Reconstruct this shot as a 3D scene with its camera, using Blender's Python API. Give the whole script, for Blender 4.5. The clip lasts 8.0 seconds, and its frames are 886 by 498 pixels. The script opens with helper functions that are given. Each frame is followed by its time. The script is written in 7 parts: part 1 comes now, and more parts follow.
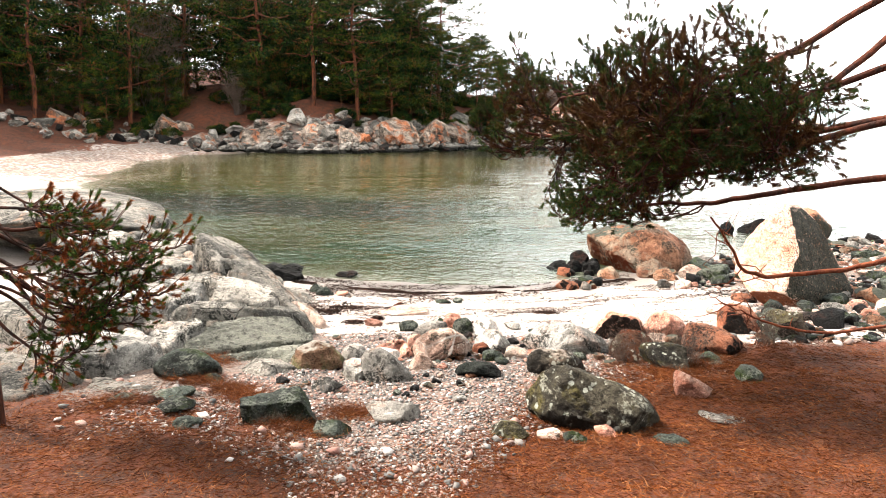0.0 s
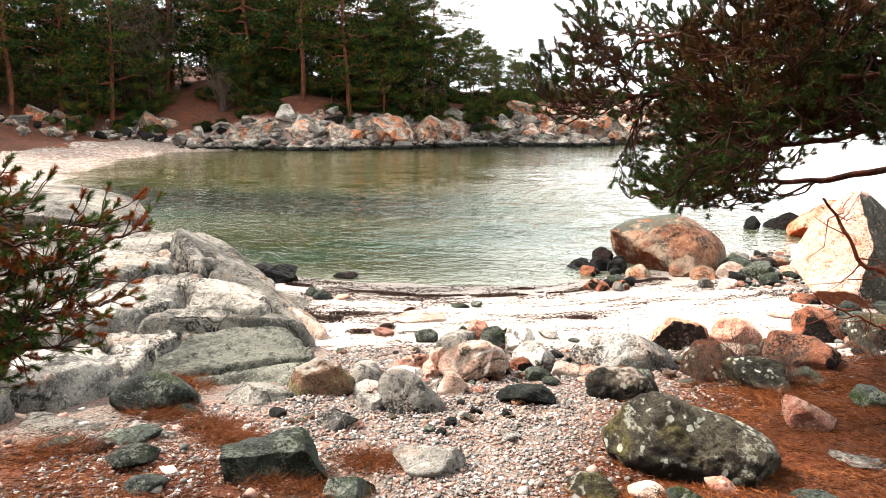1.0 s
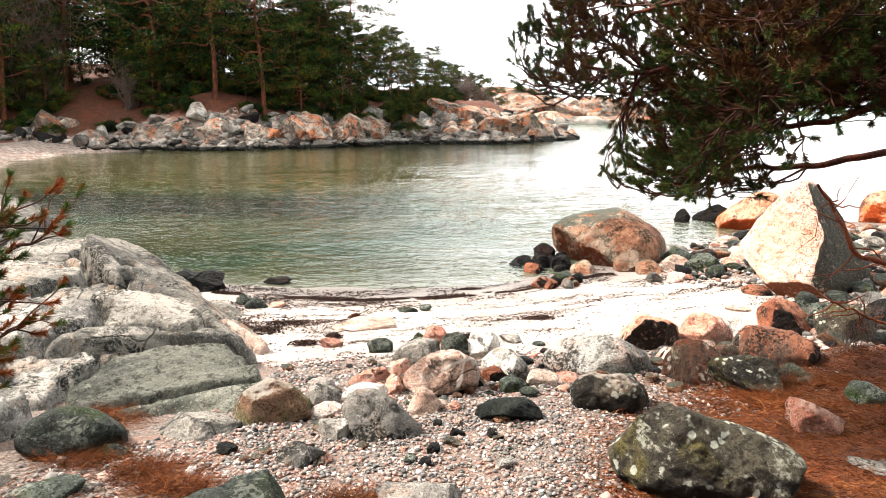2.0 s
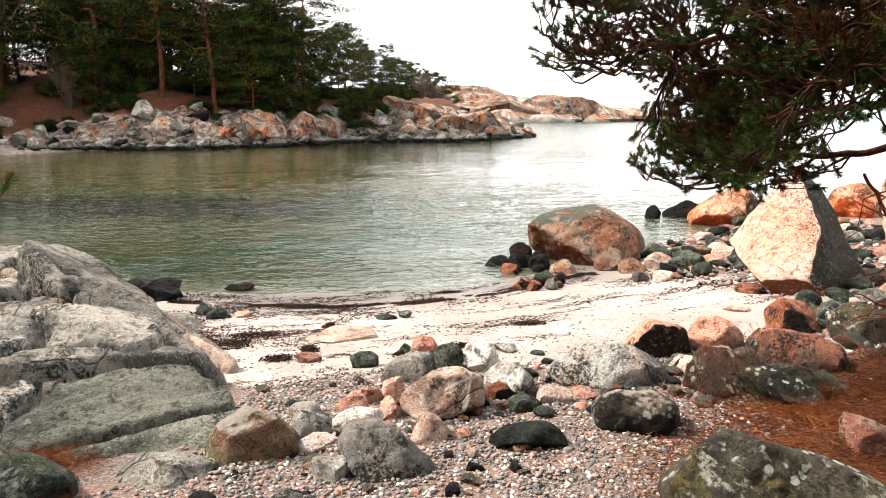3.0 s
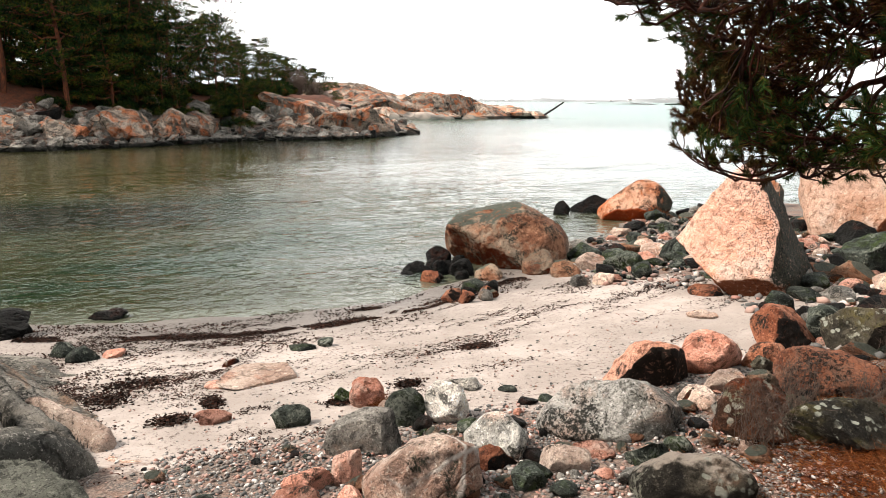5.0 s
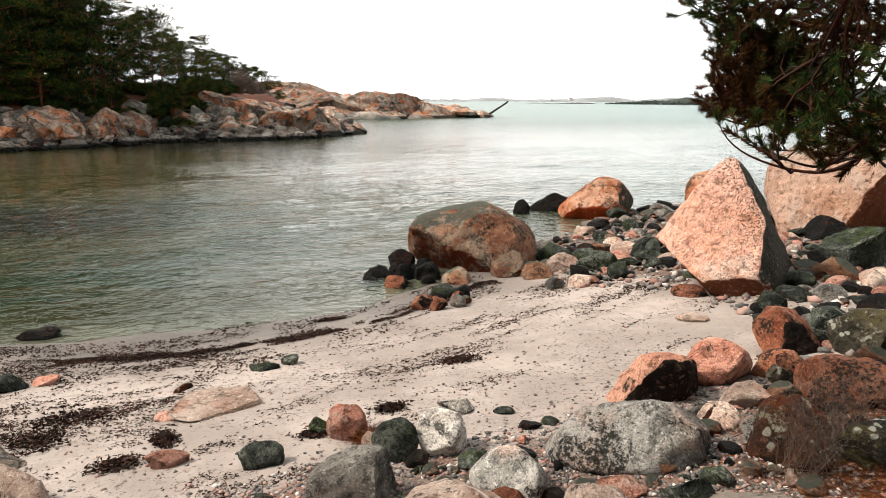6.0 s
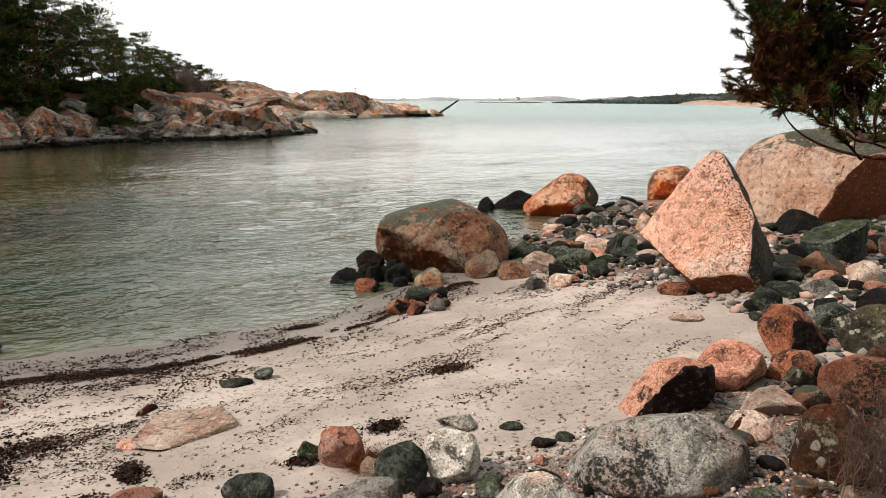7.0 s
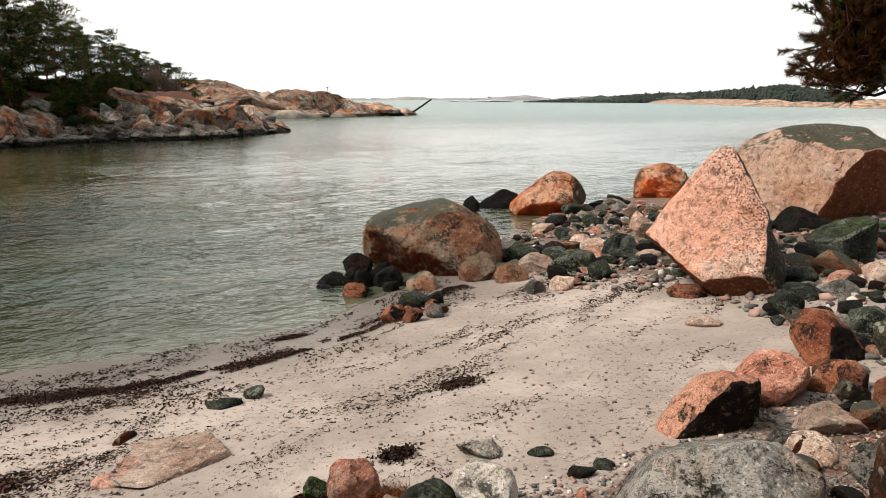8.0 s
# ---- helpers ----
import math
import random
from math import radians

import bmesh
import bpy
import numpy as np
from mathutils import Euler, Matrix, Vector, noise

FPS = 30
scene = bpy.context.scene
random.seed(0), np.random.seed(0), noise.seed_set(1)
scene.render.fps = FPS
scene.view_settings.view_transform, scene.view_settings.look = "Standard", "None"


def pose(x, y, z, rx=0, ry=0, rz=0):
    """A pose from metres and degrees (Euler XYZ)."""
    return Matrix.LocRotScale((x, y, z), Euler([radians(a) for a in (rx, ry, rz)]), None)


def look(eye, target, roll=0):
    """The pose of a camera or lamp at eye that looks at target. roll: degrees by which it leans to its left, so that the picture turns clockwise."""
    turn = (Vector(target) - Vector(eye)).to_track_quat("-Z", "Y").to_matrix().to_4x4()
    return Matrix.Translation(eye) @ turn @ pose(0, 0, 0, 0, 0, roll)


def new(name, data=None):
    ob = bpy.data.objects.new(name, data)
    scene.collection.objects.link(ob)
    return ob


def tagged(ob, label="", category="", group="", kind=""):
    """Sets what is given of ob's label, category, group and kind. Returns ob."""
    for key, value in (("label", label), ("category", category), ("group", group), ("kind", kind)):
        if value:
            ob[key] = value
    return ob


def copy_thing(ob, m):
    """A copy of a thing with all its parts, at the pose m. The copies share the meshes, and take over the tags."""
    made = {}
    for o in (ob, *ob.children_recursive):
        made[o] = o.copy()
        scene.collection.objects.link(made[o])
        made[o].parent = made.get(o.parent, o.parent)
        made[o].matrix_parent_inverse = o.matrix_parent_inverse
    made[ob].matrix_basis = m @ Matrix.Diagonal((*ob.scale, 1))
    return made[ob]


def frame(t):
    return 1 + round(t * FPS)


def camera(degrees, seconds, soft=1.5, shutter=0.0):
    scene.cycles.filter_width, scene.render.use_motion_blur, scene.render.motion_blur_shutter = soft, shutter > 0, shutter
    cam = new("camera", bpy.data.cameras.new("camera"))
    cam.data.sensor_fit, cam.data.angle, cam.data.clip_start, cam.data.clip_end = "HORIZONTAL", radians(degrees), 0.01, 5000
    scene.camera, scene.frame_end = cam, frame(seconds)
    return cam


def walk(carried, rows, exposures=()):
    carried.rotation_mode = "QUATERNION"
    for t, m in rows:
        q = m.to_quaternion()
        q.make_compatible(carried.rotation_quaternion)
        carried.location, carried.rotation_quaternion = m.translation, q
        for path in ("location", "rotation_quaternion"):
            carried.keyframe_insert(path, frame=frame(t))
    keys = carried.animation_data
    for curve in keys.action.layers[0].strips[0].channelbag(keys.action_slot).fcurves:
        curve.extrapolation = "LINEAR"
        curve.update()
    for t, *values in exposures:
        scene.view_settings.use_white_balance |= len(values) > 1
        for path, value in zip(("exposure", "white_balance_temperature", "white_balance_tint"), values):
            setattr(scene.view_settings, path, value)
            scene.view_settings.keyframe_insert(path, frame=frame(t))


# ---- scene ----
cam = camera(63.9, 8.0, soft=0.5)
PATH = [
    (0, (0.745, -1.106, 3.182), (0.597, 0.844, 2.765), 1.0),
    (0.5, (0.524, -0.196, 2.956), (0.391, 1.756, 2.542), 0.8),
    (1, (0.3, 0.195, 2.831), (0.182, 2.148, 2.417), 0.8),
    (1.5, (0.112, 0.486, 2.756), (0.098, 2.442, 2.343), 0.8),
    (2, (-0.054, 0.778, 2.705), (0.058, 2.732, 2.293), 0.7),
    (3.5, (-0.405, 1.743, 2.545), (-0.104, 3.677, 2.133), 0.6),
    (4, (-0.478, 2.076, 2.504), (-0.086, 3.993, 2.093), 0.6),
    (4.5, (-0.532, 2.427, 2.469), (-0.045, 4.322, 2.057), 0.6),
    (6, (-0.636, 3.385, 2.352), (0.078, 5.207, 1.941), 0.4),
    (6.5, (-0.69, 3.636, 2.314), (0.091, 5.431, 1.902), 0.3),
    (7, (-0.738, 3.868, 2.277), (0.104, 5.635, 1.865), 0.3),
    (7.5, (-0.756, 4.114, 2.239), (0.134, 5.856, 1.827), 0.2),
    (8, (-0.759, 4.37, 2.215), (0.151, 6.102, 1.802), 0.2),
]
EXPOSURES = [(0, 1.98, 6850, 14), (1.5, 1.98, 6850, 14), (2.2, 1.80, 6850, 14), (3.5, 1.34, 6850, 14), (4.5, 1.12, 6850, 14), (6, 0.68, 7000, 14), (8, 0.36, 7100, 14)]
walk(cam, [(t, look(eye, target, roll)) for t, eye, target, roll in PATH], EXPOSURES)


# ---- world, sun, exposure ----
SUN_FROM = Vector((-0.66, 0.18, 0.72))


def build_world():
    world = bpy.data.worlds.new("world")
    scene.world = world
    world.use_nodes = True
    nodes, links = world.node_tree.nodes, world.node_tree.links
    nodes.clear()
    out, back = nodes.new("ShaderNodeOutputWorld"), nodes.new("ShaderNodeBackground")
    sky = nodes.new("ShaderNodeTexSky")
    sky.sky_type, sky.sun_disc = "NISHITA", False
    sky.sun_elevation = math.asin(SUN_FROM.normalized().z)
    sky.sun_rotation = math.atan2(SUN_FROM.x, SUN_FROM.y)
    sky.dust_density = 3.0
    gain = nodes.new("ShaderNodeMix")
    gain.data_type, gain.blend_type = "RGBA", "MULTIPLY"
    gain.inputs[0].default_value, gain.inputs[7].default_value = 1.0, (0.13, 0.13, 0.13, 1)
    links.new(sky.outputs[0], gain.inputs[6])
    # a closed sheet of thin cloud in flat bands, a little bluer where it is thin
    coord, stretch, cloud = nodes.new("ShaderNodeTexCoord"), nodes.new("ShaderNodeMapping"), nodes.new("ShaderNodeTexNoise")
    stretch.inputs["Scale"].default_value = (1.3, 1.3, 7.0)
    cloud.inputs["Scale"].default_value, cloud.inputs["Detail"].default_value, cloud.inputs["Roughness"].default_value = 1.6, 5.0, 0.5
    links.new(coord.outputs["Generated"], stretch.inputs[0])
    links.new(stretch.outputs[0], cloud.inputs["Vector"])
    tone = nodes.new("ShaderNodeValToRGB")
    tone.color_ramp.elements[0].position, tone.color_ramp.elements[0].color = 0.36, (0.86, 0.98, 1.02, 1)
    tone.color_ramp.elements[1].position, tone.color_ramp.elements[1].color = 0.62, (1.12, 1.11, 1.08, 1)
    links.new(cloud.outputs["Fac"], tone.inputs[0])
    mix = nodes.new("ShaderNodeMix")
    mix.data_type = "RGBA"
    mix.inputs[0].default_value = 0.86
    links.new(gain.outputs[2], mix.inputs[6])
    links.new(tone.outputs[0], mix.inputs[7])
    # thin cloud with a bright haze low over the sea
    split, lift, scale = nodes.new("ShaderNodeSeparateXYZ"), nodes.new("ShaderNodeMath"), nodes.new("ShaderNodeMix")
    links.new(coord.outputs["Generated"], split.inputs[0])
    lift.operation = "MULTIPLY_ADD"
    low = nodes.new("ShaderNodeMath")
    low.operation = "MINIMUM"
    low.inputs[1].default_value = 0.35
    links.new(split.outputs["Z"], low.inputs[0])
    links.new(low.outputs[0], lift.inputs[0])
    lift.inputs[1].default_value, lift.inputs[2].default_value = -1.1, 1.8
    scale.data_type, scale.blend_type = "RGBA", "MULTIPLY"
    scale.inputs[0].default_value = 1.0
    links.new(mix.outputs[2], scale.inputs[6])
    links.new(lift.outputs[0], scale.inputs[7])
    links.new(scale.outputs[2], back.inputs[0])
    back.inputs[1].default_value = SKY_STRENGTH
    links.new(back.outputs[0], out.inputs[0])
    lamp = bpy.data.lights.new("sun", "SUN")
    lamp.energy, lamp.angle, lamp.color = SUN_STRENGTH, radians(9), (1.0, 0.93, 0.84)
    new("sun", lamp).matrix_world = look(SUN_FROM * 50, (0, 0, 0))


SKY_STRENGTH, SUN_STRENGTH = 0.62, 4.0
build_world()

# ---- noise and mesh helpers ----


def value_noise(p, seed=0):
    """Smooth noise from 0 to 1 at the rows of p."""
    cell = np.floor(p).astype(np.int64)
    f = p - cell
    f = f * f * (3 - 2 * f)
    total = np.zeros(len(p))
    for i in (0, 1):
        for j in (0, 1):
            for k in (0, 1):
                h = (cell[:, 0] + i) * 374761393 + (cell[:, 1] + j) * 668265263 + (cell[:, 2] + k) * 2147483647 + seed * 1274126177
                h = (h ^ (h >> 13)) * 1274126177 & 0xFFFFFFFF
                h = (h ^ (h >> 16)) & 0xFFFF
                w = (f[:, 0] if i else 1 - f[:, 0]) * (f[:, 1] if j else 1 - f[:, 1]) * (f[:, 2] if k else 1 - f[:, 2])
                total += w * h / 65535.0
    return total


def layered(p, octaves=4, seed=0, fade=0.5):
    """Layered noise about 0."""
    total, size, scale = np.zeros(len(p)), 1.0, 1.0
    for o in range(octaves):
        total += size * (value_noise(p * scale + 17.3 * o, seed + o) - 0.5)
        size *= fade
        scale *= 2.03
    return total


def flat(x, y):
    return np.column_stack((x, y, np.zeros(len(x))))


def mesh_of(name, verts, faces, material=None, smooth=True):
    me = bpy.data.meshes.new(name)
    verts = np.asarray(verts, np.float32)
    me.vertices.add(len(verts))
    me.vertices.foreach_set("co", verts.ravel())
    faces = np.asarray(faces, np.int32)
    n = faces.shape[1]
    me.loops.add(faces.size)
    me.loops.foreach_set("vertex_index", faces.ravel())
    me.polygons.add(len(faces))
    me.polygons.foreach_set("loop_start", np.arange(0, faces.size, n, dtype=np.int32))
    me.polygons.foreach_set("use_smooth", np.full(len(faces), smooth))
    me.update(calc_edges=True)
    me.validate()
    if material:
        me.materials.append(material)
    return me


def part(name, me, parent, label="", kind=""):
    ob = new(name, me)
    ob.parent = parent
    return tagged(ob, label, kind=kind)


SPHERES = {}


def sphere(level):
    """Unit icosphere as arrays of verts and faces."""
    if level not in SPHERES:
        bm = bmesh.new()
        bmesh.ops.create_icosphere(bm, subdivisions=level, radius=1.0)
        bm.verts.ensure_lookup_table()
        SPHERES[level] = (np.array([v.co[:] for v in bm.verts]), np.array([[v.index for v in f.verts] for f in bm.faces]))
        bm.free()
    return SPHERES[level]


class Tubes:
    """Collects tapered limbs, all four-sided faces, into one mesh."""

    def __init__(self, sides=6):
        self.sides, self.v, self.f, self.n = sides, [], [], 0

    def add(self, path, radii):
        path, radii = np.asarray(path, float), np.asarray(radii, float)
        along = np.gradient(path, axis=0)
        along /= np.linalg.norm(along, axis=1)[:, None] + 1e-9
        ref = np.where(np.abs(along[:, 2:3]) > 0.9, np.array([[1.0, 0, 0]]), np.array([[0, 0, 1.0]]))
        a = np.cross(along, ref)
        a /= np.linalg.norm(a, axis=1)[:, None] + 1e-9
        b = np.cross(along, a)
        s = self.sides
        for k in range(s):
            ang = 2 * math.pi * k / s
            self.v.append(path + radii[:, None] * (a * math.cos(ang) + b * math.sin(ang)))
        m = len(path)
        i = np.arange(m - 1)
        for k in range(s):
            k2 = (k + 1) % s
            self.f.append(self.n + np.column_stack((k * m + i, k2 * m + i, k2 * m + i + 1, k * m + i + 1)))
        self.n += m * s

    def mesh(self, name, material):
        return mesh_of(name, np.concatenate(self.v), np.concatenate(self.f), material)


def bent(a, b, rng, wobble=0.06, sag=0.0, n=9):
    """A wavering line from a to b."""
    a, b = np.asarray(a, float), np.asarray(b, float)
    k = np.linspace(0, 1, n)[:, None]
    size = np.linalg.norm(b - a) * wobble
    off = rng.normal(0, size, (4, 3))
    wave = sum(off[i] * np.sin(math.pi * (i + 1) * k) / (i + 1) for i in range(4))
    p = a + (b - a) * k + wave
    p[:, 2] -= sag * np.sin(math.pi * k[:, 0])
    return p


def blades(roots, ways, length, width, rng):
    """Narrow three-cornered leaves, one at each root along its way."""
    n = len(roots)
    ways = ways / (np.linalg.norm(ways, axis=1)[:, None] + 1e-9)
    side = np.cross(ways, rng.normal(size=(n, 3)))
    side /= np.linalg.norm(side, axis=1)[:, None] + 1e-9
    width = np.broadcast_to(width, n)[:, None]
    length = np.broadcast_to(length, n)[:, None]
    v = np.stack((roots - side * width / 2, roots + side * width / 2, roots + ways * length), axis=1).reshape(-1, 3)
    return v, np.arange(3 * n).reshape(-1, 3)


# ---- plan of the land: one outline from the near beach round the bay to the headland ----
COAST = [(46, -60), (30, 0), (22, 8), (18, 13), (15, 16), (12, 17.2), (9.5, 16.3), (7, 15.2), (5, 13.4), (4, 12.7), (3, 12.2), (2.1, 11.6),
         (1.1, 11.1), (0.2, 10.85), (-0.6, 10.75), (-1.6, 10.95), (-3.5, 11.4), (-7, 14.5), (-10, 17), (-14, 22.8), (-15.9, 30), (-15.4, 35.5),
         (-13, 38), (-8, 38.8), (-4.6, 41.4), (0, 45.4), (6.6, 46.4), (13, 53.8), (11.5, 57), (10.5, 64), (9.5, 74), (6, 86), (-30, 110), (-260, 180), (-260, -60)]
SKERRY = [(4, 86), (20, 86.5), (30, 90), (42, 95), (44, 98), (36, 101), (20, 104), (0, 108), (-40, 112), (-30, 96)]


def outline_distance(x, y, ring):
    """Signed distance to a closed outline, positive inside."""
    x, y = np.asarray(x, float), np.asarray(y, float)
    best, inside = np.full(x.shape, 1e9), np.zeros(x.shape, bool)
    for (ax, ay), (bx, by) in zip(ring, ring[1:] + ring[:1]):
        dx, dy = bx - ax, by - ay
        k = np.clip(((x - ax) * dx + (y - ay) * dy) / (dx * dx + dy * dy), 0, 1)
        best = np.minimum(best, np.hypot(x - ax - k * dx, y - ay - k * dy))
        if ay != by:
            inside ^= ((ay > y) != (by > y)) & (x < dx * (y - ay) / dy + ax)
    return np.where(inside, best, -best)


def ramp(v, a, b):
    k = np.clip((np.asarray(v, float) - a) / (b - a), 0, 1)
    return k * k * (3 - 2 * k)


def land(x, y):
    """Height of the ground without its small relief."""
    x, y = np.asarray(x, float), np.asarray(y, float)
    d = outline_distance(x, y, COAST)
    near = 0.115 * np.clip(d, 0, 4) + 0.13 * np.clip(d - 4, 0, 12) + 0.05 * np.clip(d - 16, 0, 40)
    beach = 0.07 * np.clip(d, 0, 7) + 0.25 * np.clip(d - 7, 0, 14) + 0.12 * np.clip(d - 21, 0, 60)
    head = 0.45 * np.clip(d, 0, 5.5) + 0.12 * np.clip(d - 5.5, 0, 10) + 0.05 * np.clip(d - 15.5, 0, 60)
    far, rocky = ramp(y, 14, 24), ramp(x, -16, -11) * ramp(y, 34, 37)
    up = near * (1 - far) + far * (beach * (1 - rocky) + head * rocky)
    up = up + 2.3 * np.exp(-((x + 17.5) ** 2 + (y - 47.5) ** 2) / 26.0) * ramp(d, 0, 4)
    down = -0.12 * np.clip(-d, 0, 4) - 0.06 * np.clip(-d - 4, 0, 30) - 0.02 * np.clip(-d - 34, 0, 200)
    z = np.where(d > 0, up, down)
    s = outline_distance(x, y, SKERRY)
    rise = 0.42 * np.clip(s, 0, 7) + 0.12 * np.clip(s - 7, 0, 8)
    return np.where(s > 0, np.maximum(z, rise * (1 - 0.75 * ramp(x, 14, 40))), np.maximum(z, -0.5 + 0.4 * np.maximum(s, -20)))
# ---- materials ----


class Nodes:
    def __init__(self, name):
        self.mat = bpy.data.materials.new(name)
        self.mat.use_nodes = True
        self.tree = self.mat.node_tree
        self.tree.nodes.clear()
        self.out = self.add("ShaderNodeOutputMaterial")
        self.bsdf = self.add("ShaderNodeBsdfPrincipled")
        self.link(self.bsdf.outputs[0], self.out.inputs[0])

    def add(self, kind):
        return self.tree.nodes.new(kind)

    def link(self, a, b):
        self.tree.links.new(a, b)

    def put(self, value, socket):
        if isinstance(value, bpy.types.NodeSocket):
            self.link(value, socket)
        else:
            socket.default_value = (*value, 1) if isinstance(value, tuple) and len(value) == 3 and socket.type == "RGBA" else value

    def coords(self, scale=(1, 1, 1), world=False, shift=True):
        """Places in metres, of the world or of the object; each object's own shifted by its random number."""
        m = self.add("ShaderNodeMapping")
        m.inputs["Scale"].default_value = scale
        if world:
            self.link(self.add("ShaderNodeNewGeometry").outputs["Position"], m.inputs[0])
        else:
            self.link(self.add("ShaderNodeTexCoord").outputs["Object"], m.inputs[0])
            if shift:
                info = self.add("ShaderNodeObjectInfo")
                self.link(self.math("MULTIPLY", info.outputs["Random"], 57.0), m.inputs["Location"])
        return m.outputs[0]

    def noise(self, vec, scale, detail=4.0, rough=0.55, distort=0.0):
        n = self.add("ShaderNodeTexNoise")
        self.link(vec, n.inputs["Vector"])
        for key, value in (("Scale", scale), ("Detail", detail), ("Roughness", rough), ("Distortion", distort)):
            n.inputs[key].default_value = value
        return n.outputs["Fac"]

    def cells(self, vec, scale, out="Distance", feature="F1"):
        n = self.add("ShaderNodeTexVoronoi")
        n.feature = feature
        self.link(vec, n.inputs["Vector"])
        n.inputs["Scale"].default_value = scale
        return n.outputs[out]

    def math(self, op, a, b=0.0):
        n = self.add("ShaderNodeMath")
        n.operation = op
        self.put(a, n.inputs[0])
        self.put(b, n.inputs[1])
        return n.outputs[0]

    def step(self, value, lo, hi, a=0.0, b=1.0):
        n = self.add("ShaderNodeMapRange")
        n.interpolation_type = "SMOOTHSTEP"
        self.put(value, n.inputs[0])
        for i, v in enumerate((lo, hi, a, b)):
            n.inputs[i + 1].default_value = v
        return n.outputs[0]

    def mix(self, fac, a, b, blend="MIX"):
        n = self.add("ShaderNodeMix")
        n.data_type, n.blend_type = "RGBA", blend
        self.put(fac, n.inputs[0])
        self.put(a, n.inputs[6])
        self.put(b, n.inputs[7])
        return n.outputs[2]

    def ramp(self, value, stops, constant=False):
        n = self.add("ShaderNodeValToRGB")
        e = n.color_ramp.elements
        if constant:
            n.color_ramp.interpolation = "CONSTANT"
        while len(e) < len(stops):
            e.new(0.5)
        for el, (pos, col) in zip(e, stops):
            el.position, el.color = pos, (*col, 1)
        self.put(value, n.inputs[0])
        return n.outputs[0]

    def attribute(self, name):
        n = self.add("ShaderNodeAttribute")
        n.attribute_name = name
        return n.outputs["Fac"]

    def bump(self, height, strength=0.4, distance=0.01, normal=None):
        n = self.add("ShaderNodeBump")
        n.inputs["Strength"].default_value, n.inputs["Distance"].default_value = strength, distance
        self.put(height, n.inputs["Height"])
        if normal:
            self.link(normal, n.inputs["Normal"])
        self.link(n.outputs[0], self.bsdf.inputs["Normal"])
        return n.outputs[0]

    def done(self, color, rough=0.8, spec=0.4):
        self.put(color, self.bsdf.inputs["Base Color"])
        self.put(rough, self.bsdf.inputs["Roughness"])
        self.bsdf.inputs["Specular IOR Level"].default_value = spec
        return self.mat


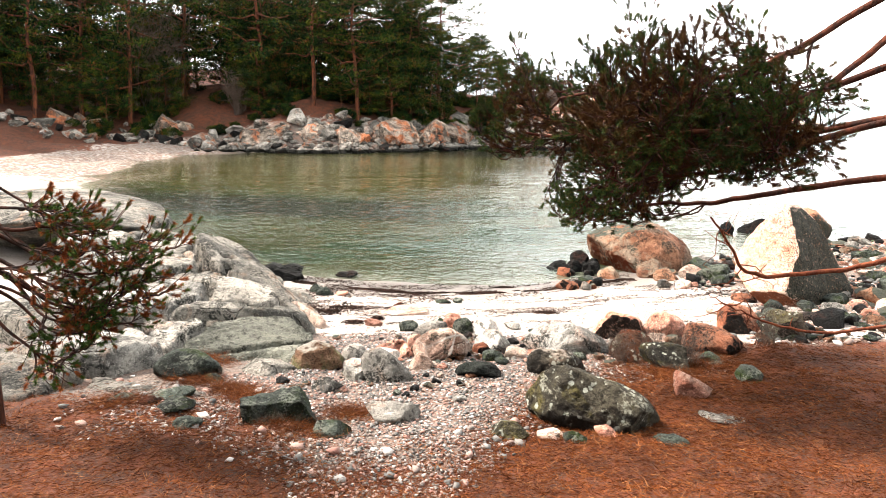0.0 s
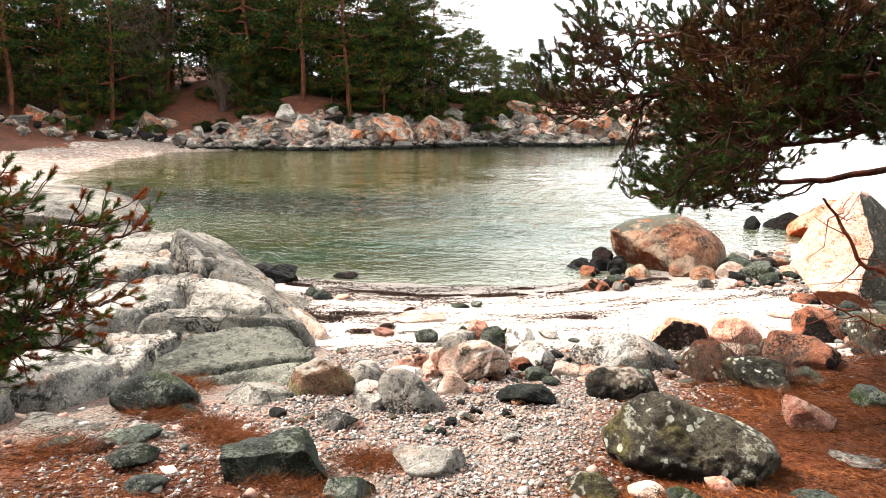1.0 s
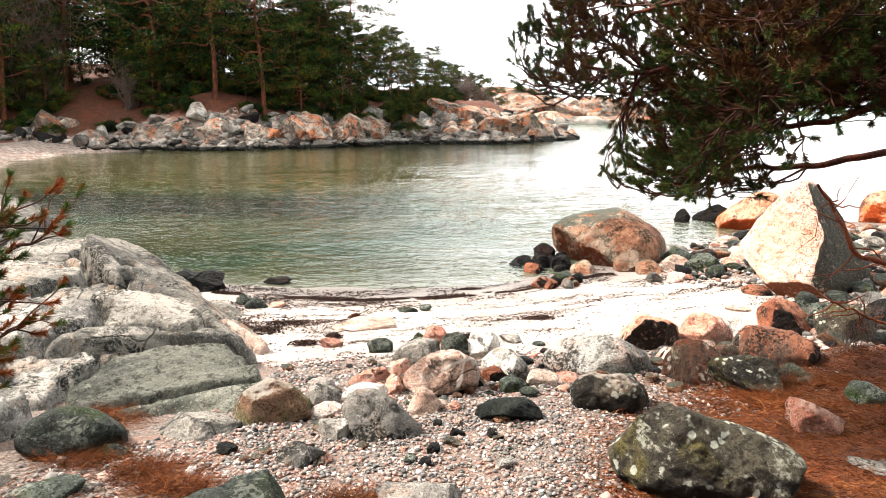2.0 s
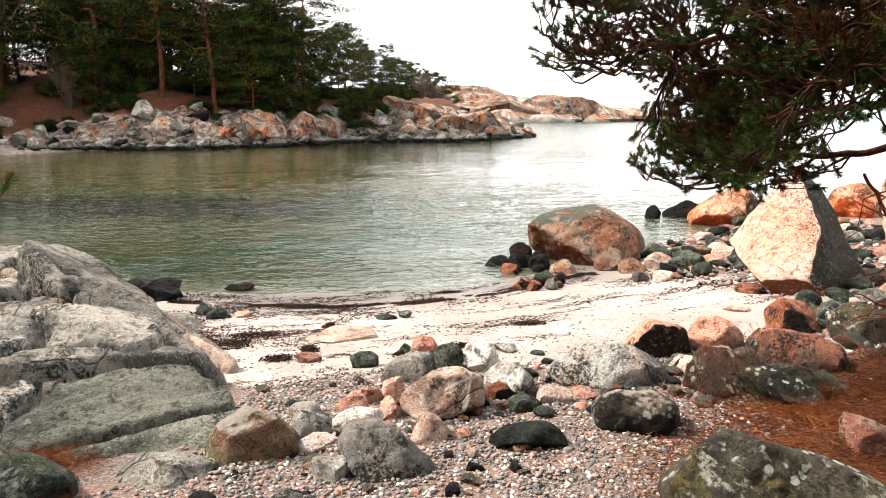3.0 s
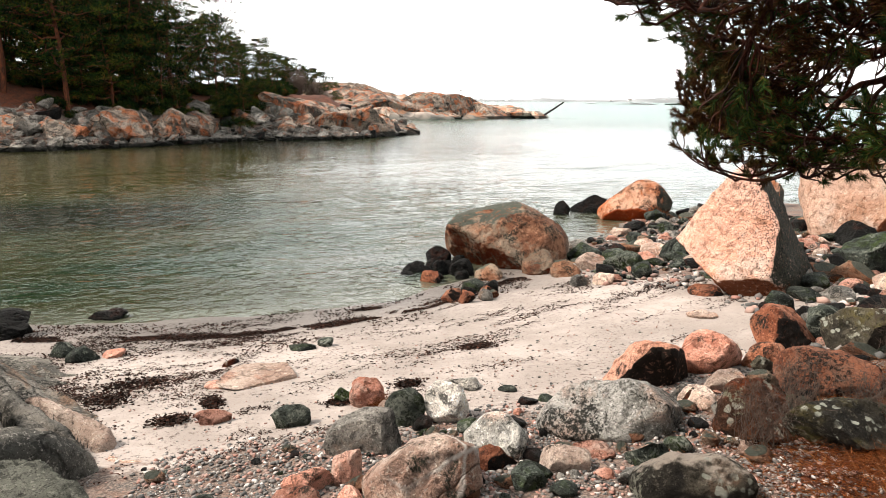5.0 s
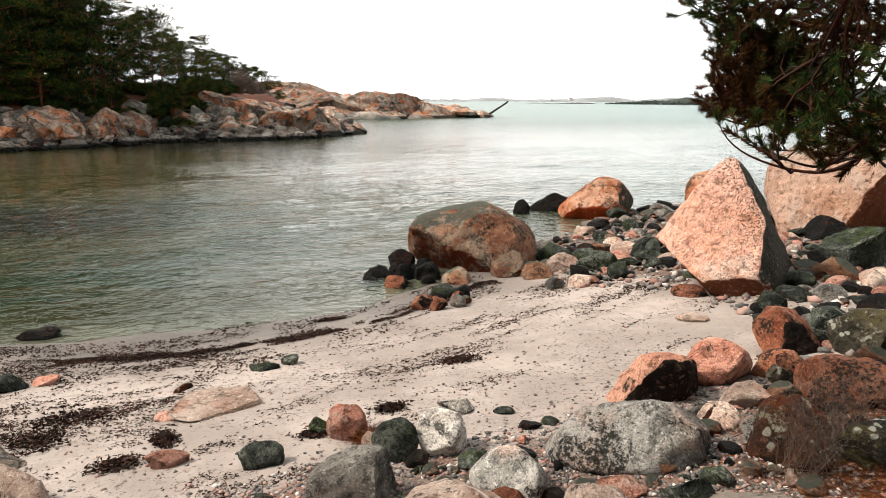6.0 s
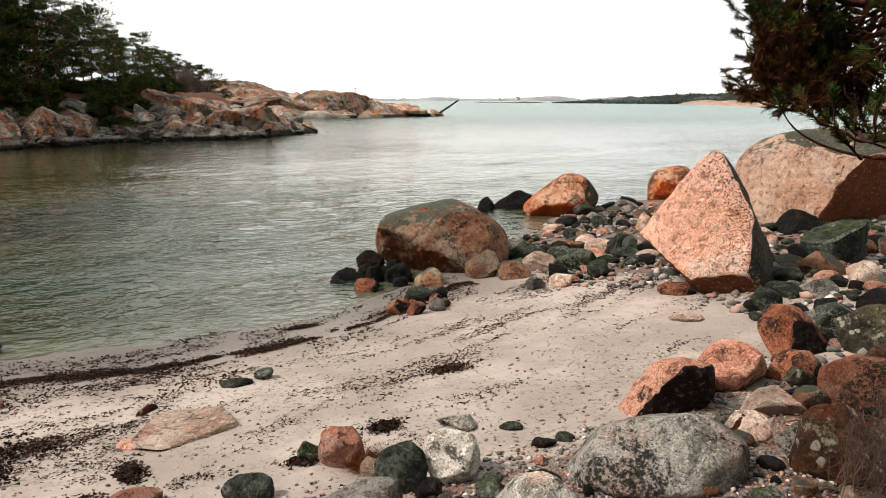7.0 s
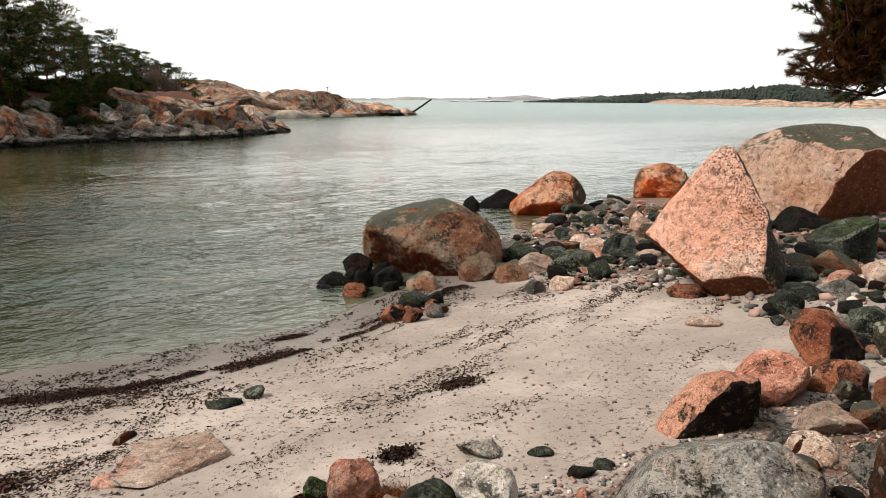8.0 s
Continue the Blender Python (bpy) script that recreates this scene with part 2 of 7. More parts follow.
def granite(name, light, dark, patch, patch_amount, lichen, lichen_amount, speck=0.5, rough=0.85, size=1.0, spots=0.0, crack=0.0, coats=(), tide=0.0, pepper=None, vein=0.0):
    """Weathered granite: broad tone, rusty or pale patches, mineral specks, a lichen crust and round lichen spots.
    coats: growth, rust, and painted-in sun or shade, on faces turned one way, as direction, from, to, colour. tide:
    height of the black algae line."""
    n = Nodes(name)
    p = n.coords()
    broad = n.noise(p, 1.7 / size, 6, 0.65, 0.7)
    col = n.mix(n.step(broad, 0.36, 0.62), dark, light)
    col = n.mix(n.step(n.noise(p, 2.3 / size, 7, 0.66, 0.9), 0.60 - 0.3 * patch_amount, 0.74 - 0.3 * patch_amount, 0, 0.8), col, patch)
    mottle = n.noise(p, 13, 6, 0.78, 0.4)
    col = n.mix(n.step(mottle, 0.50, 0.60, 0, 0.6), col, tuple(0.35 * c for c in dark))
    col = n.mix(n.step(n.noise(p, 17, 5, 0.75, 0.2), 0.56, 0.64, 0, 0.5), col, tuple(min(1, 1.35 * c + 0.04) for c in light))
    grain = n.noise(p, 95, 2, 0.7)
    col = n.mix(n.step(grain, 0.5, 0.72, 0, speck), col, tuple(0.25 * c for c in dark))
    col = n.mix(n.step(n.noise(p, 70, 2, 0.6), 0.58, 0.72, 0, speck * 0.7), col, tuple(min(1, 1.5 * c + 0.08) for c in light))
    crust = n.math("MULTIPLY", n.step(n.noise(p, 3.1 / size, 8, 0.75, 0.5), 0.66 - 0.32 * lichen_amount, 0.70 - 0.32 * lichen_amount),
                   n.step(n.noise(p, 42, 5, 0.75), 0.43, 0.54))
    col = n.mix(n.math("MULTIPLY", crust, 0.92), col, lichen)
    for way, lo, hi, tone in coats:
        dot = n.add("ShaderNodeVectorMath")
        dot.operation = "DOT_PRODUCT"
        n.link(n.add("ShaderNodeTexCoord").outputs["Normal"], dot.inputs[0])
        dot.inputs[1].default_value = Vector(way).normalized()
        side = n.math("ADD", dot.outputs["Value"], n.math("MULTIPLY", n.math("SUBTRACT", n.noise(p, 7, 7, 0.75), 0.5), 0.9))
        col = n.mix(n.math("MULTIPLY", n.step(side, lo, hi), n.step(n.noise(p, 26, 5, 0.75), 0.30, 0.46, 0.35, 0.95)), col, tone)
    if pepper:
        where, amount = pepper
        lean = n.add("ShaderNodeVectorMath")
        lean.operation = "DOT_PRODUCT"
        n.link(n.add("ShaderNodeTexCoord").outputs["Object"], lean.inputs[0])
        lean.inputs[1].default_value = where
        dots = n.math("ADD", n.noise(p, 62, 3, 0.62), n.math("MULTIPLY", lean.outputs["Value"], amount))
        col = n.mix(n.step(dots, 0.645, 0.67, 0, 0.95), col, (0.035, 0.037, 0.035))
    if spots:
        warped = n.mix(0.06, p, n.noise(p, 14, 3), "ADD")
        ring = n.cells(warped, 17)
        pick = n.step(n.noise(p, 5.0, 3), 0.5, 0.58)
        col = n.mix(n.math("MULTIPLY", n.math("MULTIPLY", n.step(ring, 0.40, 0.28), pick), spots), col, (0.48, 0.50, 0.45))
    seam = n.step(n.cells(n.mix(0.25, p, n.noise(p, 2.5, 4), "ADD"), 1.5 / size, "Distance", "DISTANCE_TO_EDGE"), 0.0, 0.012, 1, 0)
    col = n.mix(n.math("MULTIPLY", seam, crack), col, tuple(0.2 * c for c in dark))
    if vein:
        thread = n.step(n.cells(n.mix(0.12, p, n.noise(p, 3, 4), "ADD"), 3.2 / size, "Distance", "DISTANCE_TO_EDGE"), 0.0, 0.045, 1, 0)
        col = n.mix(n.math("MULTIPLY", n.math("MULTIPLY", thread, n.step(n.noise(p, 2, 2), 0.36, 0.5)), vein), col, (0.86, 0.81, 0.76))
    gloss = n.step(broad, 0.3, 0.7, rough - 0.12, rough)
    if tide:
        split = n.add("ShaderNodeSeparateXYZ")
        n.link(n.add("ShaderNodeNewGeometry").outputs["Position"], split.inputs[0])
        level = n.math("ADD", split.outputs["Z"], n.math("MULTIPLY", n.math("SUBTRACT", n.noise(p, 2.5, 4), 0.5), 0.5 * tide))
        col = n.mix(n.step(level, tide, 0.6 * tide, 0, 0.92), col, (0.022, 0.024, 0.02))
    tint = n.add("ShaderNodeHueSaturation")
    tint.inputs["Saturation"].default_value = 1.08
    info = n.add("ShaderNodeObjectInfo")
    n.link(n.step(info.outputs["Random"], 0, 1, 0.66, 1.15), tint.inputs["Value"])
    n.link(col, tint.inputs["Color"])
    deep = n.add("ShaderNodeGamma")
    deep.inputs["Gamma"].default_value = 1.32
    n.link(tint.outputs[0], deep.inputs["Color"])
    col = n.mix(1.0, deep.outputs[0], (1.3, 1.3, 1.3), "MULTIPLY")
    relief = n.math("ADD", n.noise(p, 6, 9, 0.7, 0.3), n.math("MULTIPLY", n.noise(p, 38, 5, 0.75), 0.4))
    relief = n.math("SUBTRACT", relief, n.math("MULTIPLY", seam, 0.6 * crack))
    n.bump(n.math("ADD", relief, n.math("MULTIPLY", crust, 0.10)), 1.0, 0.12)
    return n.done(col, gloss, 0.13)


GREY = granite("grey_granite", (0.48, 0.46, 0.425), (0.15, 0.148, 0.14), (0.44, 0.34, 0.28), 0.22, (0.045, 0.047, 0.042), 0.42)
# pale coat paints in sunlight on the upper, sunward faces
SLAB = granite("pale_bedrock", (0.37, 0.35, 0.318), (0.13, 0.128, 0.117), (0.38, 0.26, 0.19), 0.20, (0.04, 0.042, 0.038), 0.44, size=1.6, crack=0.55, speck=0.6, coats=(((-0.5, 0.2, 1), 1.0, 1.25, (0.42, 0.41, 0.37)),))
PINK = granite("pink_granite", (0.66, 0.43, 0.36), (0.47, 0.24, 0.18), (0.62, 0.50, 0.44), 0.36, (0.06, 0.055, 0.045), 0.32)
PALE = granite("pale_pink_granite", (0.74, 0.64, 0.57), (0.50, 0.38, 0.32), (0.58, 0.36, 0.28), 0.3, (0.08, 0.075, 0.065), 0.24)
# dark side coat holds painted-in shade as well as lichen; rust underneath
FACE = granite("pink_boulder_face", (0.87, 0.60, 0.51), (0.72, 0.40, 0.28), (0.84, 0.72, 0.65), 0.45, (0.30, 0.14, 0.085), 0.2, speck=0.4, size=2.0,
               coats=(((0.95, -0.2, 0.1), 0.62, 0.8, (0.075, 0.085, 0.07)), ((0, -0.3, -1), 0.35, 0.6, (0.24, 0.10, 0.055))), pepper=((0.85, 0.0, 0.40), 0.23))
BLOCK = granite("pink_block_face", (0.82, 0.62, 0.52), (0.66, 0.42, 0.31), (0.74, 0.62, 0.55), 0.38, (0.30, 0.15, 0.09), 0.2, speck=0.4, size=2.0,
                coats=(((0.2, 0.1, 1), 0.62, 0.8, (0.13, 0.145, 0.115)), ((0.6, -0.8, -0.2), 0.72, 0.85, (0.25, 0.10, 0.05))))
WHITE = granite("white_granite", (0.78, 0.75, 0.71), (0.50, 0.47, 0.43), (0.66, 0.50, 0.44), 0.2, (0.12, 0.12, 0.11), 0.25, speck=0.7)
BOTTLE = granite("black_green_stone", (0.062, 0.075, 0.066), (0.018, 0.022, 0.019), (0.10, 0.11, 0.09), 0.2, (0.13, 0.14, 0.12), 0.15)
# sunlit top painted in pale, shaded low front painted in near black
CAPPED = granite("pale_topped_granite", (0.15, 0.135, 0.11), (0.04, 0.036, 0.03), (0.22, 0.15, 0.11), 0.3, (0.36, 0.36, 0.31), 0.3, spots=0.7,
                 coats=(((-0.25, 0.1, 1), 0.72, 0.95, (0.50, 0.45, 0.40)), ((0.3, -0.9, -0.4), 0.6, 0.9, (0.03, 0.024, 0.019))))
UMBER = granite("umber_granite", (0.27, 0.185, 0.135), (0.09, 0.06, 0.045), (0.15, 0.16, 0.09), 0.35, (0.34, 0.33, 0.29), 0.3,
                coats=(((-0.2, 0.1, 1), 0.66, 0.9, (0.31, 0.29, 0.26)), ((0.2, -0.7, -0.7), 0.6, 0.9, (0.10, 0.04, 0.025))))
# side turned from the sun is painted near black, here and in RUST
SPLIT = granite("shade_sided_rust_granite", (0.62, 0.40, 0.32), (0.42, 0.22, 0.16), (0.50, 0.32, 0.24), 0.3, (0.05, 0.05, 0.045), 0.3, coats=(((0.8, -0.55, -0.1), 0.42, 0.56, (0.018, 0.017, 0.015)),))
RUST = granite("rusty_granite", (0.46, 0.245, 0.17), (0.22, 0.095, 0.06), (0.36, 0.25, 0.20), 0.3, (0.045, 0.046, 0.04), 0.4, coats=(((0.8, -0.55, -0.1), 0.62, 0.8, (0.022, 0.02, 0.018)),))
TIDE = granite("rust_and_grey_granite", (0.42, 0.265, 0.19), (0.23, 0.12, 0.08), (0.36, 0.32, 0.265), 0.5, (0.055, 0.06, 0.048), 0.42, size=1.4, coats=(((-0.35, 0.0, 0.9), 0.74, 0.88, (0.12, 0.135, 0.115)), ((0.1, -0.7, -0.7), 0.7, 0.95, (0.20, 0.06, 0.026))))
DARK = granite("dark_wet_stone", (0.024, 0.024, 0.022), (0.007, 0.008, 0.007), (0.08, 0.035, 0.024), 0.3, (0.05, 0.055, 0.045), 0.25, rough=0.72)
# shade of the low front faces goes into the near-black coat
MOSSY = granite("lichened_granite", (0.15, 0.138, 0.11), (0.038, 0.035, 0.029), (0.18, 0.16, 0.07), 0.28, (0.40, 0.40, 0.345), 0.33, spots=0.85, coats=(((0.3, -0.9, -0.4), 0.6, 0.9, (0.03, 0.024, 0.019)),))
# undersides coloured near black, their shade painted in
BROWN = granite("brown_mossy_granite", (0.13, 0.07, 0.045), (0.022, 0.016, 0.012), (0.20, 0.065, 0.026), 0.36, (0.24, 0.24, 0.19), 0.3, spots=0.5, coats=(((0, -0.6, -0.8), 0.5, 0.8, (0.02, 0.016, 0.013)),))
GREEN = granite("green_grey_stone", (0.125, 0.142, 0.125), (0.025, 0.03, 0.026), (0.07, 0.10, 0.028), 0.34, (0.27, 0.285, 0.25), 0.42, speck=0.8)
FAR_BEDROCK = granite("shore_bedrock", (0.49, 0.42, 0.36), (0.095, 0.085, 0.075), (0.50, 0.19, 0.09), 0.42, (0.045, 0.045, 0.038), 0.42, size=1.9, crack=0.85, tide=0.42)
SLAB_GREEN = granite("greenish_bedrock", (0.30, 0.302, 0.265), (0.13, 0.136, 0.118), (0.32, 0.32, 0.275), 0.25, (0.07, 0.074, 0.062), 0.34, size=1.6, crack=0.25, speck=0.7)
VEINED = granite("veined_pink_granite", (0.80, 0.67, 0.59), (0.58, 0.42, 0.35), (0.62, 0.40, 0.31), 0.25, (0.075, 0.085, 0.065), 0.34, vein=0.95, crack=0.5)
SMEARED = granite("smeared_granite", (0.68, 0.665, 0.63), (0.33, 0.325, 0.30), (0.66, 0.52, 0.45), 0.3, (0.05, 0.052, 0.045), 0.5, speck=0.8)
# darker on the +x faces, orange-brown on the low front ones
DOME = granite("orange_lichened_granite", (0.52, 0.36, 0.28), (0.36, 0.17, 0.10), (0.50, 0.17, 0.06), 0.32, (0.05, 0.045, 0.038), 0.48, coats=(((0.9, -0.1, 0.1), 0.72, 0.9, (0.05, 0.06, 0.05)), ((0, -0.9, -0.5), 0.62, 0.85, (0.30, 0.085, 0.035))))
FAR_STONE = granite("shore_stone", (0.44, 0.415, 0.38), (0.11, 0.105, 0.095), (0.32, 0.14, 0.08), 0.25, (0.04, 0.042, 0.035), 0.4, size=1.5, tide=0.25)


def ground_material():
    n = Nodes("beach_and_ground")
    p = n.coords(world=True)
    sand = n.mix(n.step(n.noise(p, 1.1, 5, 0.6), 0.35, 0.65), (0.235, 0.203, 0.181), (0.35, 0.306, 0.277))
    sand = n.mix(n.step(n.noise(p, 220, 2, 0.7), 0.5, 0.75, 0, 0.35), sand, (0.22, 0.17, 0.14))
    # dark crumbs of dried weed, thicker in drifts
    drift = n.step(n.noise(n.coords((0.6, 1.3, 1), world=True), 1.5, 4, 0.6, 0.5), 0.34, 0.60)
    crumb = n.step(n.noise(p, 27, 5, 0.75), 0.55, 0.61)
    sand = n.mix(n.step(n.noise(p, 5, 6, 0.75, 0.5), 0.46, 0.66, 0, 0.5), sand, (0.215, 0.178, 0.155))
    sand = n.mix(n.math("MULTIPLY", n.math("MULTIPLY", crumb, drift), 0.85), sand, (0.055, 0.035, 0.028))
    sand = n.mix(n.math("MULTIPLY", n.attribute("wet"), 0.8), sand, (0.07, 0.062, 0.055))
    grit = n.mix(n.step(n.noise(p, 55, 4, 0.75), 0.42, 0.62), (0.045, 0.04, 0.036), (0.19, 0.15, 0.125))
    grit = n.mix(n.step(n.noise(p, 3, 5, 0.7), 0.4, 0.65, 0, 0.6), grit, (0.15, 0.075, 0.05))
    col = n.mix(n.step(n.math("ADD", n.attribute("shingle"), n.math("MULTIPLY", n.math("SUBTRACT", n.noise(p, 6, 5, 0.7), 0.5), 0.9)), 0.4, 0.6), sand, grit)
    litter = n.mix(n.step(n.noise(p, 4, 6, 0.7), 0.35, 0.65), (0.03, 0.010, 0.005), (0.11, 0.028, 0.010))
    litter = n.mix(n.step(n.noise(n.coords((1, 1, 1), world=True), 60, 4, 0.7), 0.5, 0.7, 0, 0.75), litter, (0.05, 0.028, 0.018))
    litter = n.mix(n.step(n.noise(p, 14, 5, 0.75), 0.48, 0.6, 0, 0.6), litter, (0.045, 0.02, 0.012))
    litter = n.mix(n.step(n.noise(p, 0.9, 5, 0.7, 0.6), 0.46, 0.62, 0, 0.6), litter, (0.032, 0.014, 0.008))
    litter = n.mix(n.step(n.noise(p, 90, 2, 0.7), 0.56, 0.66, 0, 0.5), litter, (0.24, 0.08, 0.03))
    col = n.mix(n.step(n.math("ADD", n.attribute("litter"), n.math("MULTIPLY", n.math("SUBTRACT", n.noise(p, 4, 7, 0.75), 0.5), 2.2)), 0.35, 0.75), col, litter)
    rock = n.mix(n.step(n.noise(p, 0.5, 6, 0.65, 0.5), 0.38, 0.62), (0.14, 0.125, 0.11), (0.33, 0.28, 0.24))
    rock = n.mix(n.step(n.noise(p, 0.28, 6, 0.65, 0.9), 0.52, 0.60, 0, 0.85), rock, (0.52, 0.25, 0.13))
    seam = n.step(n.cells(n.mix(0.5, p, n.noise(p, 0.8, 4), "ADD"), 0.35, "Distance", "DISTANCE_TO_EDGE"), 0.0, 0.035, 1, 0)
    rock = n.mix(n.math("MULTIPLY", seam, 0.7), rock, (0.06, 0.055, 0.05))
    col = n.mix(n.attribute("bare"), col, rock)
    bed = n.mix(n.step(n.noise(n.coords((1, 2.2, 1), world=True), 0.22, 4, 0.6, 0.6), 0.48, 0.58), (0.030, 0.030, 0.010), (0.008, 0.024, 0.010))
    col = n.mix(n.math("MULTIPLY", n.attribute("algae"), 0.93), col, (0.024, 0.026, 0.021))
    # olive in the inner bay, blue-green offshore: water tints put into the bed's colour
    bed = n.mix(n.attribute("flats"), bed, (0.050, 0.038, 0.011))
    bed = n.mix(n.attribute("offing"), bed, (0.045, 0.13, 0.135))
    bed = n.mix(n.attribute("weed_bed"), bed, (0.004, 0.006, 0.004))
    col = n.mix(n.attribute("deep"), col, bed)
    relief = n.math("ADD", n.math("MULTIPLY", n.noise(p, 3.5, 8, 0.65), 0.8), n.math("MULTIPLY", n.noise(p, 45, 4, 0.7), 0.25))
    n.bump(relief, 0.6, 0.05)
    return n.done(col, n.step(n.attribute("wet"), 0, 1, 0.92, 0.45), 0.3)


def water_material():
    n = Nodes("sea_water")
    swell = n.noise(n.coords((0.5, 0.9, 1), world=True), 0.8, 1, 0.5, 0.5)
    chop = n.noise(n.coords((0.75, 1.25, 1), world=True), 2.9, 3, 0.55, 0.6)
    ripple = n.noise(n.coords((1.0, 1.5, 1), world=True), 6.0, 1, 0.5, 0.4)
    calm = n.step(n.noise(n.coords((0.4, 1, 1), world=True), 0.16, 3, 0.5), 0.38, 0.62, 0.6, 1.15)
    # the inner bay lies in the lee of the headland
    split = n.add("ShaderNodeSeparateXYZ")
    n.link(n.coords(world=True), split.inputs[0])
    lee = n.math("MULTIPLY", n.step(split.outputs["Y"], 17.0, 27.0, 1.0, 0.38), n.step(split.outputs["Y"], 10.5, 17.0, 0.4, 1.0))
    waves = n.math("ADD", n.math("MULTIPLY", swell, 0.7), n.math("ADD", n.math("MULTIPLY", chop, 1.0), n.math("MULTIPLY", ripple, 0.38)))
    n.bump(n.math("MULTIPLY", waves, n.math("MULTIPLY", calm, lee)), 1.0, 0.085)
    n.bsdf.inputs["Transmission Weight"].default_value = 1.0
    n.bsdf.inputs["IOR"].default_value = 1.333
    return n.done((0.40, 0.56, 0.40), n.step(split.outputs["Y"], 16.0, 75.0, 0.02, 0.24), 0.5)


def bark_material(name, old, young):
    n = Nodes(name)
    p = n.coords((1, 1, 0.35))
    col = n.mix(n.step(n.noise(p, 9, 6, 0.7, 0.6), 0.35, 0.65), old, young)
    n.bump(n.cells(n.mix(0.1, p, n.noise(p, 12, 3), "ADD"), 22, "Distance", "DISTANCE_TO_EDGE"), 0.8, 0.02)
    return n.done(col, 0.9, 0.2)


def needle_material(name, stops, dead=None, clump=6.0):
    n = Nodes(name)
    geo = n.add("ShaderNodeNewGeometry")
    col = n.ramp(geo.outputs["Random Per Island"], stops)
    patch = n.noise(n.coords(), 1.6, 3, 0.6)
    col = n.mix(n.step(patch, 0.35, 0.65, 0, 0.55), col, tuple(0.45 * c for c in stops[0][1]))
    if dead:
        col = n.mix(n.step(n.noise(n.coords(), clump, 3, 0.6), 0.48, 0.56, 0, 0.9), col, n.ramp(geo.outputs["Random Per Island"], [(0.0, tuple(0.35 * c for c in dead)), (1.0, dead)]))
    return n.done(col, 0.7, 0.05)


def far_needles():
    """Pine foliage seen from afar: whole tufts darker, greener or yellower, a few dead and red."""
    n = Nodes("far_pine_needles")
    p = n.coords()
    tuft = n.math("ADD", n.noise(p, 1.5, 3, 0.6), n.math("MULTIPLY", n.math("SUBTRACT", n.add("ShaderNodeNewGeometry").outputs["Random Per Island"], 0.5), 0.22))
    col = n.ramp(tuft, [(0.36, (0.003, 0.008, 0.003)), (0.48, (0.007, 0.021, 0.006)), (0.57, (0.021, 0.046, 0.007)), (0.67, (0.080, 0.080, 0.009))])
    col = n.mix(n.step(n.noise(p, 2.3, 3, 0.6), 0.57, 0.66, 0, 0.8), col, (0.14, 0.042, 0.012))
    return n.done(col, 0.75, 0.05)


def pebble_material():
    n = Nodes("beach_pebbles")
    geo = n.add("ShaderNodeNewGeometry")
    col = n.ramp(geo.outputs["Random Per Island"], [(0.0, (0.035, 0.037, 0.036)), (0.2, (0.10, 0.10, 0.095)), (0.40, (0.17, 0.15, 0.135)), (0.52, (0.24, 0.115, 0.09)),
                                                    (0.66, (0.34, 0.215, 0.175)), (0.80, (0.085, 0.08, 0.076)), (0.95, (0.46, 0.43, 0.40))])
    p = n.coords()
    col = n.mix(n.step(n.noise(p, 120, 3, 0.7), 0.5, 0.7, 0, 0.5), col, (0.12, 0.11, 0.10))
    n.bump(n.noise(p, 60, 4, 0.7), 0.4, 0.006)
    return n.done(col, 0.75, 0.35)


def plain(name, col, vary=0.25, scale=30.0, rough=0.8):
    n = Nodes(name)
    p = n.coords()
    n.bump(n.noise(p, scale * 2, 4, 0.7), 0.4, 0.01)
    return n.done(n.mix(n.step(n.noise(p, scale, 5, 0.65), 0.35, 0.65), tuple(c * (1 - vary) for c in col), tuple(min(1, c * (1 + vary)) for c in col)), rough, 0.3)


GROUND, WATER = ground_material(), water_material()
BARK = bark_material("pine_bark", (0.014, 0.009, 0.007), (0.055, 0.016, 0.008))
BOUGH_BARK = bark_material("red_bough_bark", (0.022, 0.010, 0.007), (0.09, 0.024, 0.011))
FAR_BARK = bark_material("far_pine_bark", (0.028, 0.012, 0.008), (0.14, 0.042, 0.017))
DEAD_BARK = bark_material("dead_twig_bark", (0.11, 0.032, 0.018), (0.24, 0.07, 0.032))
NEAR_NEEDLES = needle_material("green_pine_needles", [(0.0, (0.010, 0.022, 0.009)), (0.5, (0.028, 0.066, 0.016)), (0.84, (0.075, 0.10, 0.018)), (0.94, (0.12, 0.045, 0.012))], (0.085, 0.034, 0.012), 1.7)
RUST_NEEDLES = needle_material("rusty_pine_needles", [(0.0, (0.02, 0.05, 0.012)), (0.5, (0.05, 0.10, 0.018)), (0.9, (0.10, 0.15, 0.03))], (0.32, 0.075, 0.022))
FAR_NEEDLES = far_needles()
LITTER = needle_material("fallen_pine_needles", [(0.0, (0.035, 0.010, 0.004)), (0.45, (0.12, 0.032, 0.009)), (0.84, (0.20, 0.062, 0.017)), (1.0, (0.31, 0.145, 0.058))])
WEED = needle_material("dried_seaweed", [(0.0, (0.018, 0.013, 0.011)), (0.6, (0.032, 0.021, 0.016)), (0.92, (0.08, 0.030, 0.020))])
TWIGS = plain("bare_twigs", (0.085, 0.058, 0.045))
PEBBLES = pebble_material()
GREY_METAL = plain("weathered_grey_metal", (0.26, 0.25, 0.24))
DARK_WOOD = plain("dark_timber", (0.025, 0.022, 0.02))
FAR_WOOD = plain("far_woodland", (0.016, 0.026, 0.020), 0.4, 0.2)
FAR_ROCK = plain("far_coast_rock", (0.25, 0.17, 0.125), 0.65, 0.5)
# aerial haze over the far islands is put into this blue-grey
HAZE_ROCK = plain("hazed_island_rock", (0.19, 0.205, 0.21), 0.2, 0.02)
